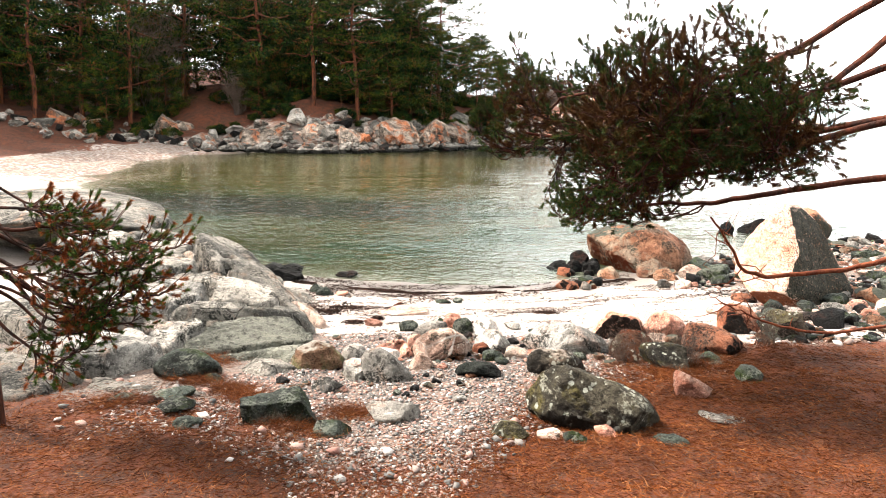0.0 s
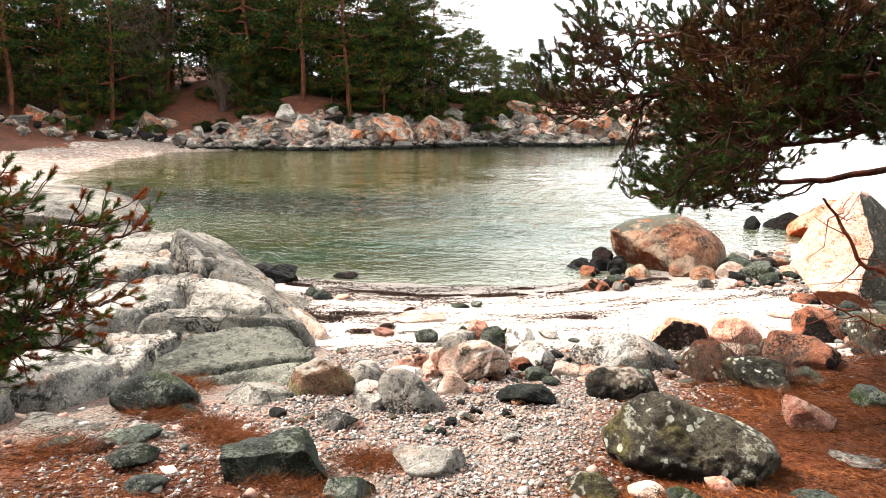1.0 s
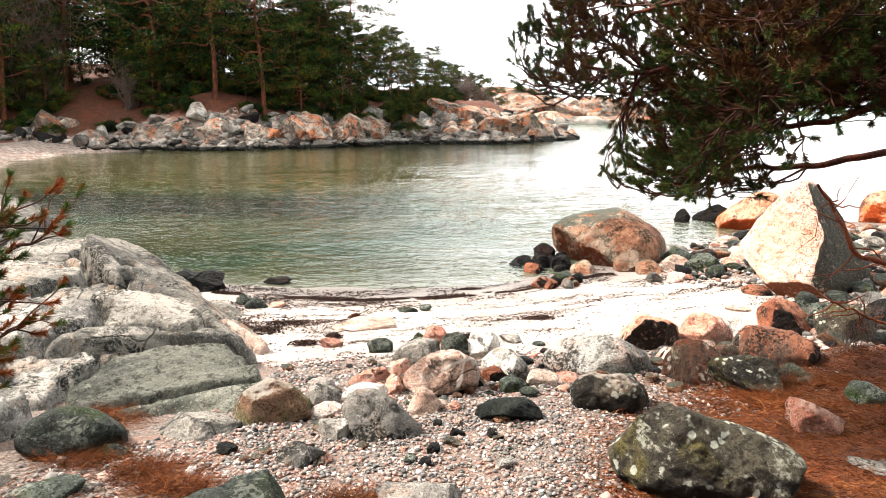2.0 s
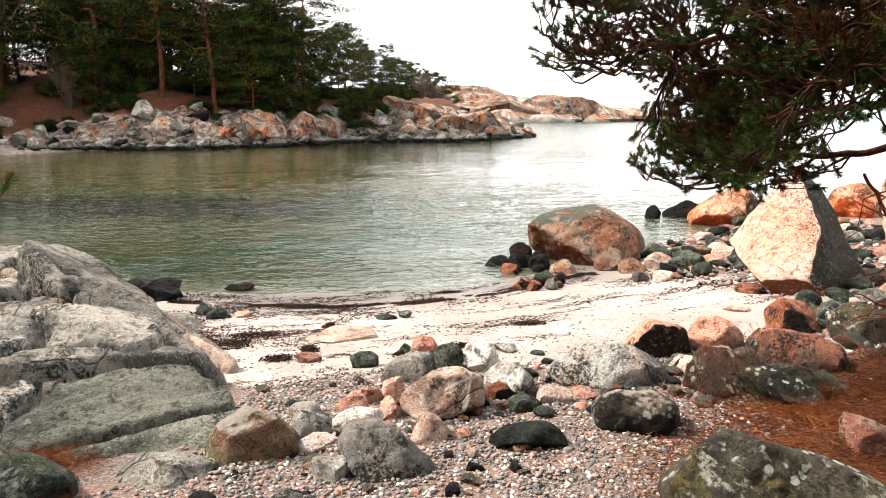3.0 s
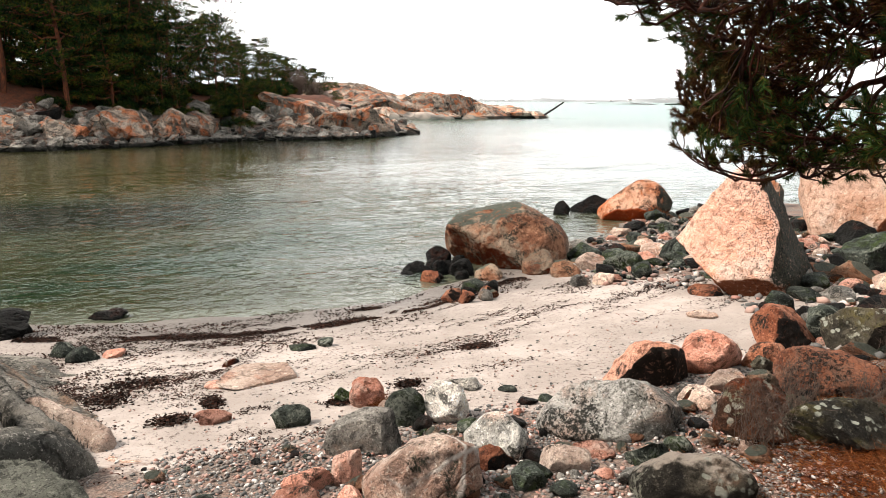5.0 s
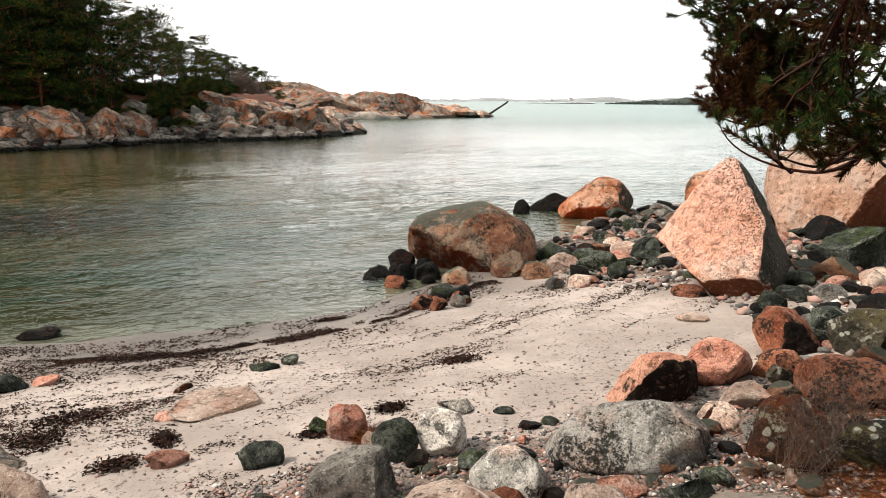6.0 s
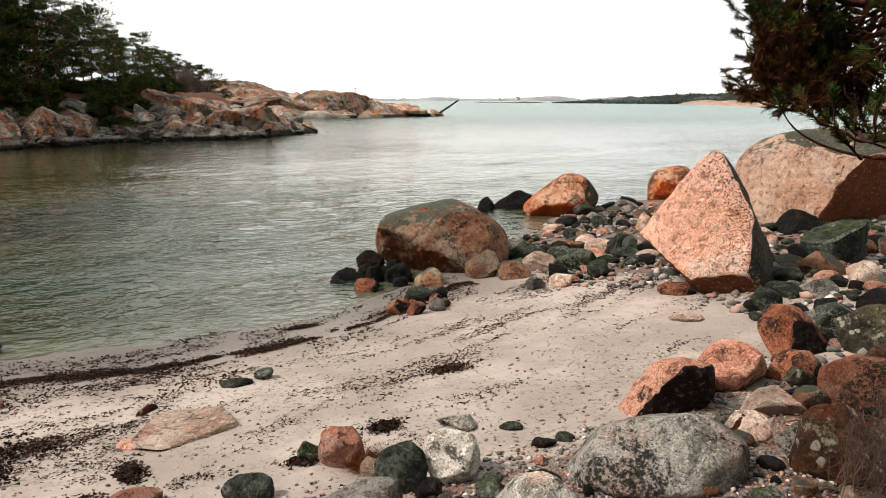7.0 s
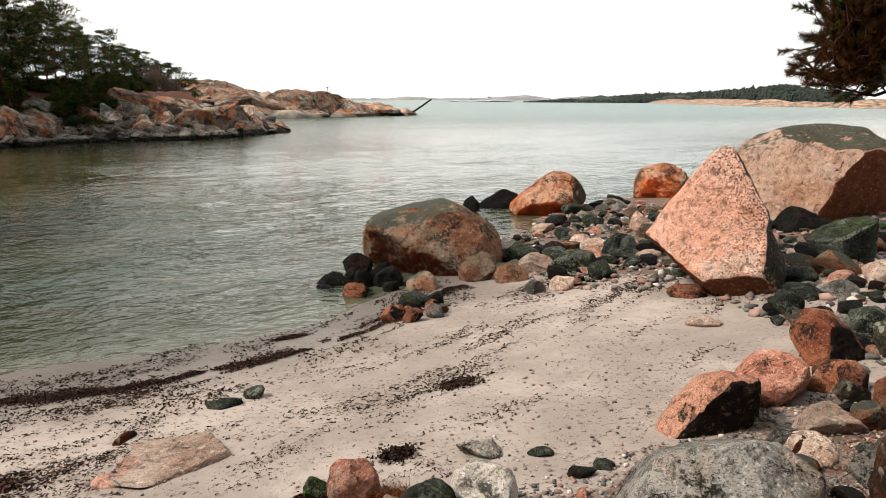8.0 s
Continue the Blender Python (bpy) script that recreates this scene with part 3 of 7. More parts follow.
HOUSE_WALL, HOUSE_ROOF = plain("white_boards", (0.5, 0.49, 0.47), 0.05, 1.0), plain("grey_roof", (0.16, 0.13, 0.12), 0.1, 1.0)


def litter_edge(x):
    return np.interp(x, [-9, -4, -2.4, -0.9, -0.3, 0.5, 1.1, 2.0, 3.0, 5.0, 9.0], [5.2, 4.2, 3.7, 3.6, 2.9, 2.9, 4.3, 5.4, 6.0, 6.6, 7.2])


def lines(a, b, step, out_step, out_to, end_a, end_b):
    """Grid lines: dense from a to b, then wider and wider to the ends."""
    mid = list(np.arange(a, b + step / 2, step))
    for sign, start, end in ((1, b, end_b), (-1, a, end_a)):
        v, s, side = start, step, []
        while v * sign < end * sign:
            s = min(s * 1.07, out_step) if abs(v - start) < out_to else s * 1.25
            v += sign * s
            side.append(v)
        mid = mid + side if sign > 0 else side[::-1] + mid
    return np.array(mid)


def cover(x, y):
    """What lies on the ground at each place, and its height with the small relief."""
    z = land(x, y)
    d = outline_distance(x, y, COAST)
    s = outline_distance(x, y, SKERRY)
    nearby = ramp(y, 24, 16) * ramp(np.abs(x), 40, 20)
    head = ramp(x, -14.5, -12.5) * ramp(y, 36, 38)
    shingle = np.maximum(ramp(y, 7.3, 5.9), ramp(x, 3.6, 5.2) * ramp(y, 9.2, 10.6)) * nearby
    shingle = np.maximum(shingle, head * ramp(d, 4.5, 2.5))
    shingle = np.maximum(shingle, 0.54 * ramp(x, -9, -12) * ramp(y, 18, 24) * ramp(d, 6, 4))
    edge = litter_edge(x)
    litter = np.maximum(ramp(y, edge + 0.3, edge - 0.3) * nearby, ramp(d, 3.6, 5.4) * ramp(y, 20, 26))
    litter = np.maximum(litter, head * ramp(d, 2.5, 4.5))
    bare = ramp(s, -1.5, 0.3)
    amount = np.where(z > -0.02, 0.05 + 0.10 * litter + 0.9 * bare + 0.25 * (1 - nearby), 0.02)
    z = z + amount * layered(flat(x * 0.8, y * 0.8), 4, 3) + (0.03 * shingle + 0.012) * layered(flat(x * 3.1, y * 3.1), 3, 9) * (z > 0)
    wet = ramp(z, 0.24, 0.02) * nearby * ramp(x, 6, 4)
    algae = np.maximum(head, ramp(s, -3, -1)) * ramp(z, 0.5, 0.15)
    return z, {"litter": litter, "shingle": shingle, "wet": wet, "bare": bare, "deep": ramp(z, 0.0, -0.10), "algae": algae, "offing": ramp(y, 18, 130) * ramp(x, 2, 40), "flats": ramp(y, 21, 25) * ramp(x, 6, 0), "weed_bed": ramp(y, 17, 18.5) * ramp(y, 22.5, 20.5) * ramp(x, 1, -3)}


def surface(x, y):
    return cover(np.asarray(x, float), np.asarray(y, float))[0]


def build_ground():
    gx = lines(-8, 10, 0.14, 0.95, 50, -4300, 4300)
    gy = lines(1.5, 16.5, 0.14, 0.8, 92, -4300, 4300)
    X, Y = np.meshgrid(gx, gy, indexing="ij")
    x, y = X.ravel(), Y.ravel()
    z, masks = cover(x, y)
    i = (np.arange(len(gx) - 1)[:, None] * len(gy) + np.arange(len(gy) - 1)[None]).ravel()
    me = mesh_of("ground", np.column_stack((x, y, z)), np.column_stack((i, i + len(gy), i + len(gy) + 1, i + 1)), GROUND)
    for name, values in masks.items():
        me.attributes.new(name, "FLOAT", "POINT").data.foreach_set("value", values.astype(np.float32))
    tagged(new("ground", me), "sandy cove beach with shingle, red pine litter and sea bed", "ground", kind="structure")


def build_sea():
    gx, gy = lines(-15, 32, 0.18, 900, 0, -4300, 4300), lines(9.5, 44, 0.135, 900, 0, -4300, 4300)
    X, Y = np.meshgrid(gx, gy, indexing="ij")
    x, y = X.ravel(), Y.ravel()
    # low waves that run in to the beach, small near the shore
    u, v = 0.62 * x + 0.31 * y, 1.18 * y - 0.44 * x
    z = 0.03 * layered(flat(u * 0.6, v * 0.9), 2, 71) + 0.022 * layered(flat(0.9 * u * 1.6 - v * 0.3, v * 2.3 + u * 0.4), 2, 72)
    size = ramp(x, 31, 18) * ramp(x, -15, -10) * ramp(y, 43, 22) * ramp(y, 9.5, 10.5)
    calm = 0.8 + 0.4 * ramp(layered(flat(x * 0.09, y * 0.2), 2, 73), -0.2, 0.25)
    z *= size * calm * ramp(land(x, y), 0.0, -0.45)
    i = (np.arange(len(gx) - 1)[:, None] * len(gy) + np.arange(len(gy) - 1)[None]).ravel()
    me = mesh_of("sea", np.column_stack((x, y, z)), np.column_stack((i, i + len(gy), i + len(gy) + 1, i + 1)), WATER)
    ob = tagged(new("water", me), "calm grey-green sea water with small ripples", "sea", kind="structure")
    ob.visible_shadow = False


build_ground()
build_sea()


def ground_z(x, y):
    return float(surface([x], [y])[0])


# ---- rocks ----


def rock_verts(seed, size, cuts=9, rough=0.075, level=4, planes=(), sharp=0.97, depth=(0.43, 0.78), boxy=1.0):
    """A boulder of the given width, depth and height: a ball with flat cuts, chipped edges and a weathered skin. planes: its own main faces, as direction and depth."""
    rng = np.random.default_rng(seed)
    u, faces = sphere(level)
    v = np.sign(u) * np.abs(u) ** boxy
    todo = [(np.array(p[:3], float), p[3]) for p in planes]
    for _ in range(cuts):
        n = rng.normal(size=3)
        n[2] *= 0.7
        todo.append((n, rng.uniform(*depth)))
    for _ in range(2 * cuts + 6):
        todo.append((rng.normal(size=3), rng.uniform(0.84, 0.97)))
    v *= (1 + 0.25 * layered(u * 1.1 + seed * 3.7, 2, seed))[:, None]
    for n, c in todo:
        n = n / np.linalg.norm(n)
        v -= (np.maximum(v @ n - c, 0) * sharp)[:, None] * n
    lo, hi = v.min(0), v.max(0)
    v = (v - (lo + hi) / 2) / (hi - lo)
    mean = float(np.mean(size))
    v = v * np.array(size)
    q = v * (2.6 / mean) + seed
    skin = layered(q, 5, seed + 5, 0.58) * rough
    furrow = np.abs(layered(q * 1.3 + 40, 4, seed + 9, 0.55))
    skin -= np.maximum(0.06 - furrow, 0) * rough * 3
    return v + u * (skin * mean)[:, None], faces


def rock(name, x, y, w, d, h, turn, material, seed, label, category="boulder", group="", tilt=(0, 0), bury=0.45, z=None, **shape):
    """One rock with its middle at x, y, turned so that its width lies across turn degrees; h is what stands out of the ground."""
    full = h * (1 + bury)
    v, faces = rock_verts(seed, (w, d, full), **shape)
    me = mesh_of(name, v, faces, material)
    ob = new(name, me)
    base = max(ground_z(x, y), -0.3) if z is None else z
    ob.matrix_world = pose(x, y, base + h - full / 2, tilt[0], tilt[1], -turn)
    return tagged(ob, label, category, group)


def hewn(name, x, y, z, turn, planes, material, seed, label, category="boulder", edge=16, rough=0.05, level=6, chips=10, group=""):
    """A broken block round x, y, z: planes are its faces, as direction and distance in metres, their corners worn round; edge: how sharp."""
    r = np.random.default_rng(seed)
    u, faces = sphere(level)
    size = float(np.mean([p[3] for p in planes]))
    q = u + 0.10 * np.column_stack([layered(u * 2.3 + seed + 31 * a, 3, seed + a) for a in range(3)])
    total = np.zeros(len(u))
    for nx, ny, nz, c in planes:
        total += np.maximum(q @ np.array((nx, ny, nz)) / c, 0) ** edge
    reach = 1.02 * total ** (-1 / edge)
    # small flat chips knocked off the corners
    for _ in range(chips):
        n = r.normal(size=3)
        n /= np.linalg.norm(n)
        lie = u @ n
        c = (reach * np.maximum(lie, 0)).max() * r.uniform(0.90, 0.975)
        reach = np.where(lie > 0.05, np.minimum(reach, c / np.maximum(lie, 0.05)), reach)
    v = u * reach[:, None]
    p = v * (2.2 / size) + seed
    skin = layered(p, 6, seed + 5, 0.56) * rough
    skin -= np.maximum(0.05 - np.abs(layered(p * 0.9 + 40, 4, seed + 9, 0.55)), 0) * rough * 4
    ob = new(name, mesh_of(name, v + u * (skin * size)[:, None], faces, material))
    ob.matrix_world = pose(x, y, z, 0, 0, turn)
    return tagged(ob, label, category, group)


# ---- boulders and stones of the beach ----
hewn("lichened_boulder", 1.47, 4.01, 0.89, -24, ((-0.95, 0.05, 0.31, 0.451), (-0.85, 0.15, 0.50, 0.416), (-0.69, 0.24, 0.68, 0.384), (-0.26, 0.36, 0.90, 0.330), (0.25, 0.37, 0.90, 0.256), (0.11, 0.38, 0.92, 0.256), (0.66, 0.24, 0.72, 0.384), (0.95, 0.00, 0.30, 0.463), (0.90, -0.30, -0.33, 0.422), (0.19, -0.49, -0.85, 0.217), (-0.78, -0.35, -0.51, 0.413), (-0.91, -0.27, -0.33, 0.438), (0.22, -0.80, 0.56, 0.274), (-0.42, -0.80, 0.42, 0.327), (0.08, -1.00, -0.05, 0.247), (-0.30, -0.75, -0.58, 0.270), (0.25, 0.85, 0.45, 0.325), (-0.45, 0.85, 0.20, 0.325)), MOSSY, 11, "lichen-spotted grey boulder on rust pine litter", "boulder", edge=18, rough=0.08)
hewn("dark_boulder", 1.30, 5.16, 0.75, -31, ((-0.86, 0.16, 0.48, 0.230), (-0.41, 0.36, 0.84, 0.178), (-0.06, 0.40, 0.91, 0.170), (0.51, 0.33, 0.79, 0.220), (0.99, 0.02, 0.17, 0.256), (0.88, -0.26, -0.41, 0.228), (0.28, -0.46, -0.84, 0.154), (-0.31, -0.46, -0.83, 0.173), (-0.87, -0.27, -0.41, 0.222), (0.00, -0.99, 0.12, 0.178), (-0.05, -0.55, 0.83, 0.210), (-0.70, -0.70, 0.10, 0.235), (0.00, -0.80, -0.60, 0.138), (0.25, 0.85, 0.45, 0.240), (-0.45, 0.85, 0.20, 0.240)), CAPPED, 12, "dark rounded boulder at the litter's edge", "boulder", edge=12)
hewn("grey_boulder", 1.47, 6.18, 0.65, -37, ((-0.93, 0.07, 0.36, 0.351), (-0.74, 0.23, 0.64, 0.275), (-0.47, 0.33, 0.82, 0.213), (-0.22, 0.38, 0.90, 0.191), (-0.07, 0.39, 0.92, 0.199), (0.29, 0.36, 0.89, 0.265), (0.88, 0.12, 0.46, 0.390), (0.92, -0.25, -0.29, 0.386), (0.47, -0.44, -0.76, 0.256), (0.04, -0.48, -0.87, 0.198), (-0.04, -0.49, -0.87, 0.209), (-0.88, -0.31, -0.37, 0.422), (-0.08, -0.62, 0.78, 0.195), (0.74, -0.62, 0.25, 0.367), (0.10, -0.99, 0.10, 0.302), (-0.60, -0.50, 0.62, 0.311), (0.25, 0.85, 0.45, 0.360), (-0.45, 0.85, 0.20, 0.360)), SMEARED, 13, "broad grey granite boulder with pale smears", "boulder", edge=12, rough=0.05)
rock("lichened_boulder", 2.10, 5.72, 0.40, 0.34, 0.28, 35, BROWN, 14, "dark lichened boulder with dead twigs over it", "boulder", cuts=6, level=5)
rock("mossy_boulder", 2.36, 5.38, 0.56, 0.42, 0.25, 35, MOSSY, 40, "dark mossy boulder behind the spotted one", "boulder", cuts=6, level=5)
hewn("split_boulder", 2.13, 6.85, 0.56, -49, ((-0.98, 0.04, 0.22, 0.220), (-0.85, 0.17, 0.49, 0.161), (-0.74, 0.23, 0.63, 0.169), (-0.36, 0.33, 0.88, 0.209), (0.06, 0.34, 0.94, 0.245), (0.97, 0.02, 0.22, 0.299), (0.98, -0.12, -0.14, 0.233), (0.94, -0.19, -0.30, 0.229), (0.18, -0.43, -0.88, 0.189), (-0.89, -0.25, -0.39, 0.300), (0.42, -0.88, -0.22, 0.149), (-0.66, -0.56, 0.50, 0.193), (0.05, -0.35, 0.94, 0.323), (0.25, 0.85, 0.45, 0.300), (-0.45, 0.85, 0.20, 0.300)), SPLIT, 15, "wedge-shaped rust boulder with its shaded side painted black", "boulder", edge=30, rough=0.06)
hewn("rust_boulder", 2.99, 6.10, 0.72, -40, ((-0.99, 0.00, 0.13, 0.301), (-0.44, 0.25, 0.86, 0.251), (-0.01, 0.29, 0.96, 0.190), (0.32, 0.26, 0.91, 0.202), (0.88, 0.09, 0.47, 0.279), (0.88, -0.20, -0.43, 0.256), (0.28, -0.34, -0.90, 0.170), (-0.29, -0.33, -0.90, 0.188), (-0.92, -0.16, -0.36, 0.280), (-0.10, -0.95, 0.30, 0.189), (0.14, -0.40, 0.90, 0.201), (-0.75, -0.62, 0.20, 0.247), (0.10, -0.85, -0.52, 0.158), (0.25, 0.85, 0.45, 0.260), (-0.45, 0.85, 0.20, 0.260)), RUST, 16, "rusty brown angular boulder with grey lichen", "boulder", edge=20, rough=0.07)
rock("mossy_cube_stone", -0.76, 3.53, 0.53, 0.32, 0.17, -17, GREEN, 17, "blocky dark green mossy stone in needle litter", "stone", planes=((0, -1, 0.1, 0.5), (0, 0, 1, 0.55), (1, 0, 0, 0.6), (-1, 0, 0, 0.65)), cuts=7, level=5)
hewn("oval_stone", -1.91, 4.60, 0.82, 26, ((-0.76, 0.22, 0.62, 0.256), (-0.28, 0.35, 0.89, 0.188), (0.14, 0.37, 0.92, 0.161), (0.61, 0.28, 0.74, 0.174), (0.91, 0.11, 0.39, 0.230), (0.51, -0.40, -0.76, 0.234), (-0.18, -0.42, -0.89, 0.132), (-0.32, -0.41, -0.85, 0.134), (-0.90, -0.22, -0.38, 0.249), (-0.10, -0.70, 0.70, 0.203), (0.21, -0.93, -0.31, 0.215), (0.60, -0.70, 0.40, 0.304), (0.25, 0.85, 0.45, 0.260), (-0.45, 0.85, 0.20, 0.260)), GREEN, 18, "oval grey-green stone lying on dry grass", "stone", edge=9)
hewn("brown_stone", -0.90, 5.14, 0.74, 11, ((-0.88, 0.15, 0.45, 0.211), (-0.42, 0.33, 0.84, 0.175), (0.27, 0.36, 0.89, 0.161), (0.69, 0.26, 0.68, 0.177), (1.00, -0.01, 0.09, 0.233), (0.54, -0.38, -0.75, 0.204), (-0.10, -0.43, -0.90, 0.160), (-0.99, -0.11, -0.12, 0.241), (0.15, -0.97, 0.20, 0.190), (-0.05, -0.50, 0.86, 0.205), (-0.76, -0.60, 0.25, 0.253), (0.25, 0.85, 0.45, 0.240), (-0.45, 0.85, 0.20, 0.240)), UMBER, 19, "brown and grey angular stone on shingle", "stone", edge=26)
hewn("speckled_stone", -0.18, 4.77, 0.82, 1, ((-0.83, 0.18, 0.53, 0.253), (-0.05, 0.39, 0.92, 0.175), (0.51, 0.35, 0.79, 0.127), (0.74, 0.27, 0.62, 0.131), (0.89, -0.23, -0.38, 0.255), (-0.02, -0.46, -0.89, 0.162), (-0.75, -0.33, -0.58, 0.194), (-0.96, -0.17, -0.23, 0.219), (-0.10, -0.86, 0.50, 0.165), (0.45, -0.80, 0.40, 0.194), (-0.71, -0.66, 0.25, 0.215), (0.25, 0.85, 0.45, 0.220), (-0.45, 0.85, 0.20, 0.220)), GREY, 20, "upright grey stone with ochre lichen on shingle", "stone", edge=14)
rock("dark_flat_stone", 0.62, 4.97, 0.44, 0.24, 0.12, 4, BOTTLE, 21, "long flat black-green stone on shingle", "stone", cuts=3, level=5)
hewn("veined_stone", 0.21, 5.63, 0.74, -10, ((-0.84, 0.20, 0.51, 0.205), (-0.59, 0.32, 0.74, 0.157), (-0.55, 0.33, 0.77, 0.153), (-0.15, 0.39, 0.91, 0.169), (0.39, 0.35, 0.85, 0.211), (0.99, -0.02, 0.12, 0.257), (0.46, -0.43, -0.78, 0.166), (0.19, -0.46, -0.87, 0.151), (-0.48, -0.43, -0.77, 0.218), (-0.96, -0.18, -0.23, 0.261), (0.12, -0.93, 0.35, 0.173), (-0.62, -0.75, 0.20, 0.207), (0.00, -0.45, 0.89, 0.203), (0.75, -0.65, 0.10, 0.244), (0.25, 0.85, 0.45, 0.240), (-0.45, 0.85, 0.20, 0.240)), VEINED, 22, "pink blocky stone with white quartz veins", "stone", edge=44, chips=5)
hewn("pale_stone", 0.65, 6.67, 0.59, -21, ((-0.99, 0.03, 0.12, 0.130), (-0.41, 0.38, 0.83, 0.142), (0.28, 0.40, 0.87, 0.132), (0.94, 0.12, 0.31, 0.129), (0.98, -0.12, -0.15, 0.127), (0.54, -0.41, -0.74, 0.130), (-0.31, -0.45, -0.84, 0.126), (-0.89, -0.23, -0.39, 0.121), (-0.30, -0.82, 0.48, 0.099), (0.73, -0.67, 0.10, 0.126), (0.10, -0.86, -0.50, 0.113), (0.25, 0.85, 0.45, 0.140), (-0.45, 0.85, 0.20, 0.140)), WHITE, 23, "pale pink angular stone at the sand's edge", "stone", edge=36, level=5)
rock("round_stone", 0.25, 7.16, 0.25, 0.22, 0.20, 15, PINK, 24, "round orange stone with dry weed at its foot", "stone", cuts=2, depth=(0.75, 0.95), level=5)
rock("dark_oval_stone", 0.41, 6.69, 0.26, 0.18, 0.22, 20, GREEN, 25, "dark green oval stone with pale scuffs", "stone", cuts=3, tilt=(0, -12))
rock("grey_oval_stone", 0.06, 6.33, 0.42, 0.25, 0.23, 9, GREY, 26, "smooth pale grey oval stone", "stone", cuts=3, tilt=(0, -14), level=5)
hewn("pale_stone", 0.73, 6.04, 0.63, -17, ((-0.69, 0.27, 0.67, 0.151), (-0.02, 0.38, 0.92, 0.154), (0.68, 0.27, 0.69, 0.155), (1.00, -0.07, -0.06, 0.163), (0.43, -0.40, -0.81, 0.135), (-0.37, -0.41, -0.83, 0.139), (-0.95, -0.15, -0.27, 0.146), (-0.12, -0.86, 0.50, 0.124), (0.79, -0.61, 0.10, 0.171), (-0.05, -0.80, -0.60, 0.116), (0.25, 0.85, 0.45, 0.180), (-0.45, 0.85, 0.20, 0.180)), SMEARED, 27, "pale grey wedge-shaped stone", "stone", edge=30, level=5)
rock("grey_green_stone", -0.25, 6.96, 0.23, 0.13, 0.13, 8, GREEN, 28, "small grey-green stone on sand", "stone", cuts=3, level=5, tilt=(0, -16))
rock("white_stone", -0.32, 5.46, 0.33, 0.19, 0.12, -12, WHITE, 141, "long white speckled stone on shingle", "stone", cuts=6, level=5)
rock("pink_chip", 0.27, 5.14, 0.13, 0.11, 0.05, 5, PINK, 142, "small pink stone flat on shingle", "stone", cuts=7)
rock("orange_chip", -0.73, 7.20, 0.23, 0.12, 0.09, -1, PINK, 29, "flat orange stone chip on sand", "stone", cuts=5)
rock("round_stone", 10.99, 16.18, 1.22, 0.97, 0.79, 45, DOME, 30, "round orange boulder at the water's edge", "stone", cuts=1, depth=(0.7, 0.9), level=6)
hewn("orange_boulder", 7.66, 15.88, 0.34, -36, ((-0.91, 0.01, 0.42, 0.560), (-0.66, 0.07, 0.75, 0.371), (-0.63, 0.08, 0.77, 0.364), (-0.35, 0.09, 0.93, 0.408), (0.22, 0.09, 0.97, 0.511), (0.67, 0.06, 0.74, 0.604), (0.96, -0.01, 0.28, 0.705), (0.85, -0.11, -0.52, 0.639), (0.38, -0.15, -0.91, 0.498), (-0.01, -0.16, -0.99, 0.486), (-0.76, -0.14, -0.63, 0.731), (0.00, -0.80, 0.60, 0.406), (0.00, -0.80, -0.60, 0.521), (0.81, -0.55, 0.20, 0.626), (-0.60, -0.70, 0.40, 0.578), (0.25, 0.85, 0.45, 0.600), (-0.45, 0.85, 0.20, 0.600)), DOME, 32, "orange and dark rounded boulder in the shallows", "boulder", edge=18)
rock("flat_dark_rock", 7.30, 17.09, 0.95, 0.57, 0.54, 32, DARK, 33, "low black wet rock in the shallows", "stone", cuts=4, level=6)
rock("dark_rock", 6.48, 16.94, 0.40, 0.32, 0.49, 30, DARK, 34, "small black wet rock in the shallows", "stone", cuts=8, level=5)
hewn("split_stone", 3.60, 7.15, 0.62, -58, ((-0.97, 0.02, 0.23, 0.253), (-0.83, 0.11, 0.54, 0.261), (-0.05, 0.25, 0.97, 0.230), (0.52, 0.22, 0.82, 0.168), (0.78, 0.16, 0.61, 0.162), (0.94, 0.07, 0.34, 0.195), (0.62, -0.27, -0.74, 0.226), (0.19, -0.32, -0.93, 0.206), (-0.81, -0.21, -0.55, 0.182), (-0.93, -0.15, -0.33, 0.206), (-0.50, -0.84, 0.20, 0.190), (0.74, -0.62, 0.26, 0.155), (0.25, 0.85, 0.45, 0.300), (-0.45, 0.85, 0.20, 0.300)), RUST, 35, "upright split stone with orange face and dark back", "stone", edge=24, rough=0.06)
hewn("pink_stone", 2.71, 6.91, 0.63, -55, ((-0.96, 0.03, 0.27, 0.193), (-0.64, 0.22, 0.74, 0.170), (-0.03, 0.31, 0.95, 0.175), (0.51, 0.27, 0.82, 0.200), (1.00, -0.04, -0.04, 0.199), (0.83, -0.21, -0.52, 0.157), (0.44, -0.33, -0.83, 0.146), (-0.31, -0.37, -0.88, 0.171), (-0.90, -0.20, -0.37, 0.188), (0.00, -0.80, 0.60, 0.180), (0.30, -0.90, -0.30, 0.197), (-0.61, -0.61, 0.51, 0.199), (0.25, 0.85, 0.45, 0.220), (-0.45, 0.85, 0.20, 0.220)), PINK, 36, "rounded pink granite stone", "stone", edge=10)
rock("orange_stone", 3.11, 6.76, 0.31, 0.25, 0.19, 58, RUST, 37, "smooth orange-brown stone on the beach", "stone", cuts=7, level=5)
rock("grey_block", 3.95, 6.76, 0.56, 0.39, 0.33, 46, MOSSY, 38, "grey lichened block beside stones", "stone", cuts=10, level=5)
rock("mossy_boulder", 6.42, 8.94, 0.65, 0.52, 0.49, 58, GREEN, 41, "green-grey lichened boulder among cobbles", "boulder", cuts=10, level=6)
rock("dark_stone", 7.96, 10.57, 0.61, 0.48, 0.30, 55, DARK, 42, "black stone at the foot of a large boulder", "stone", cuts=8, level=6)
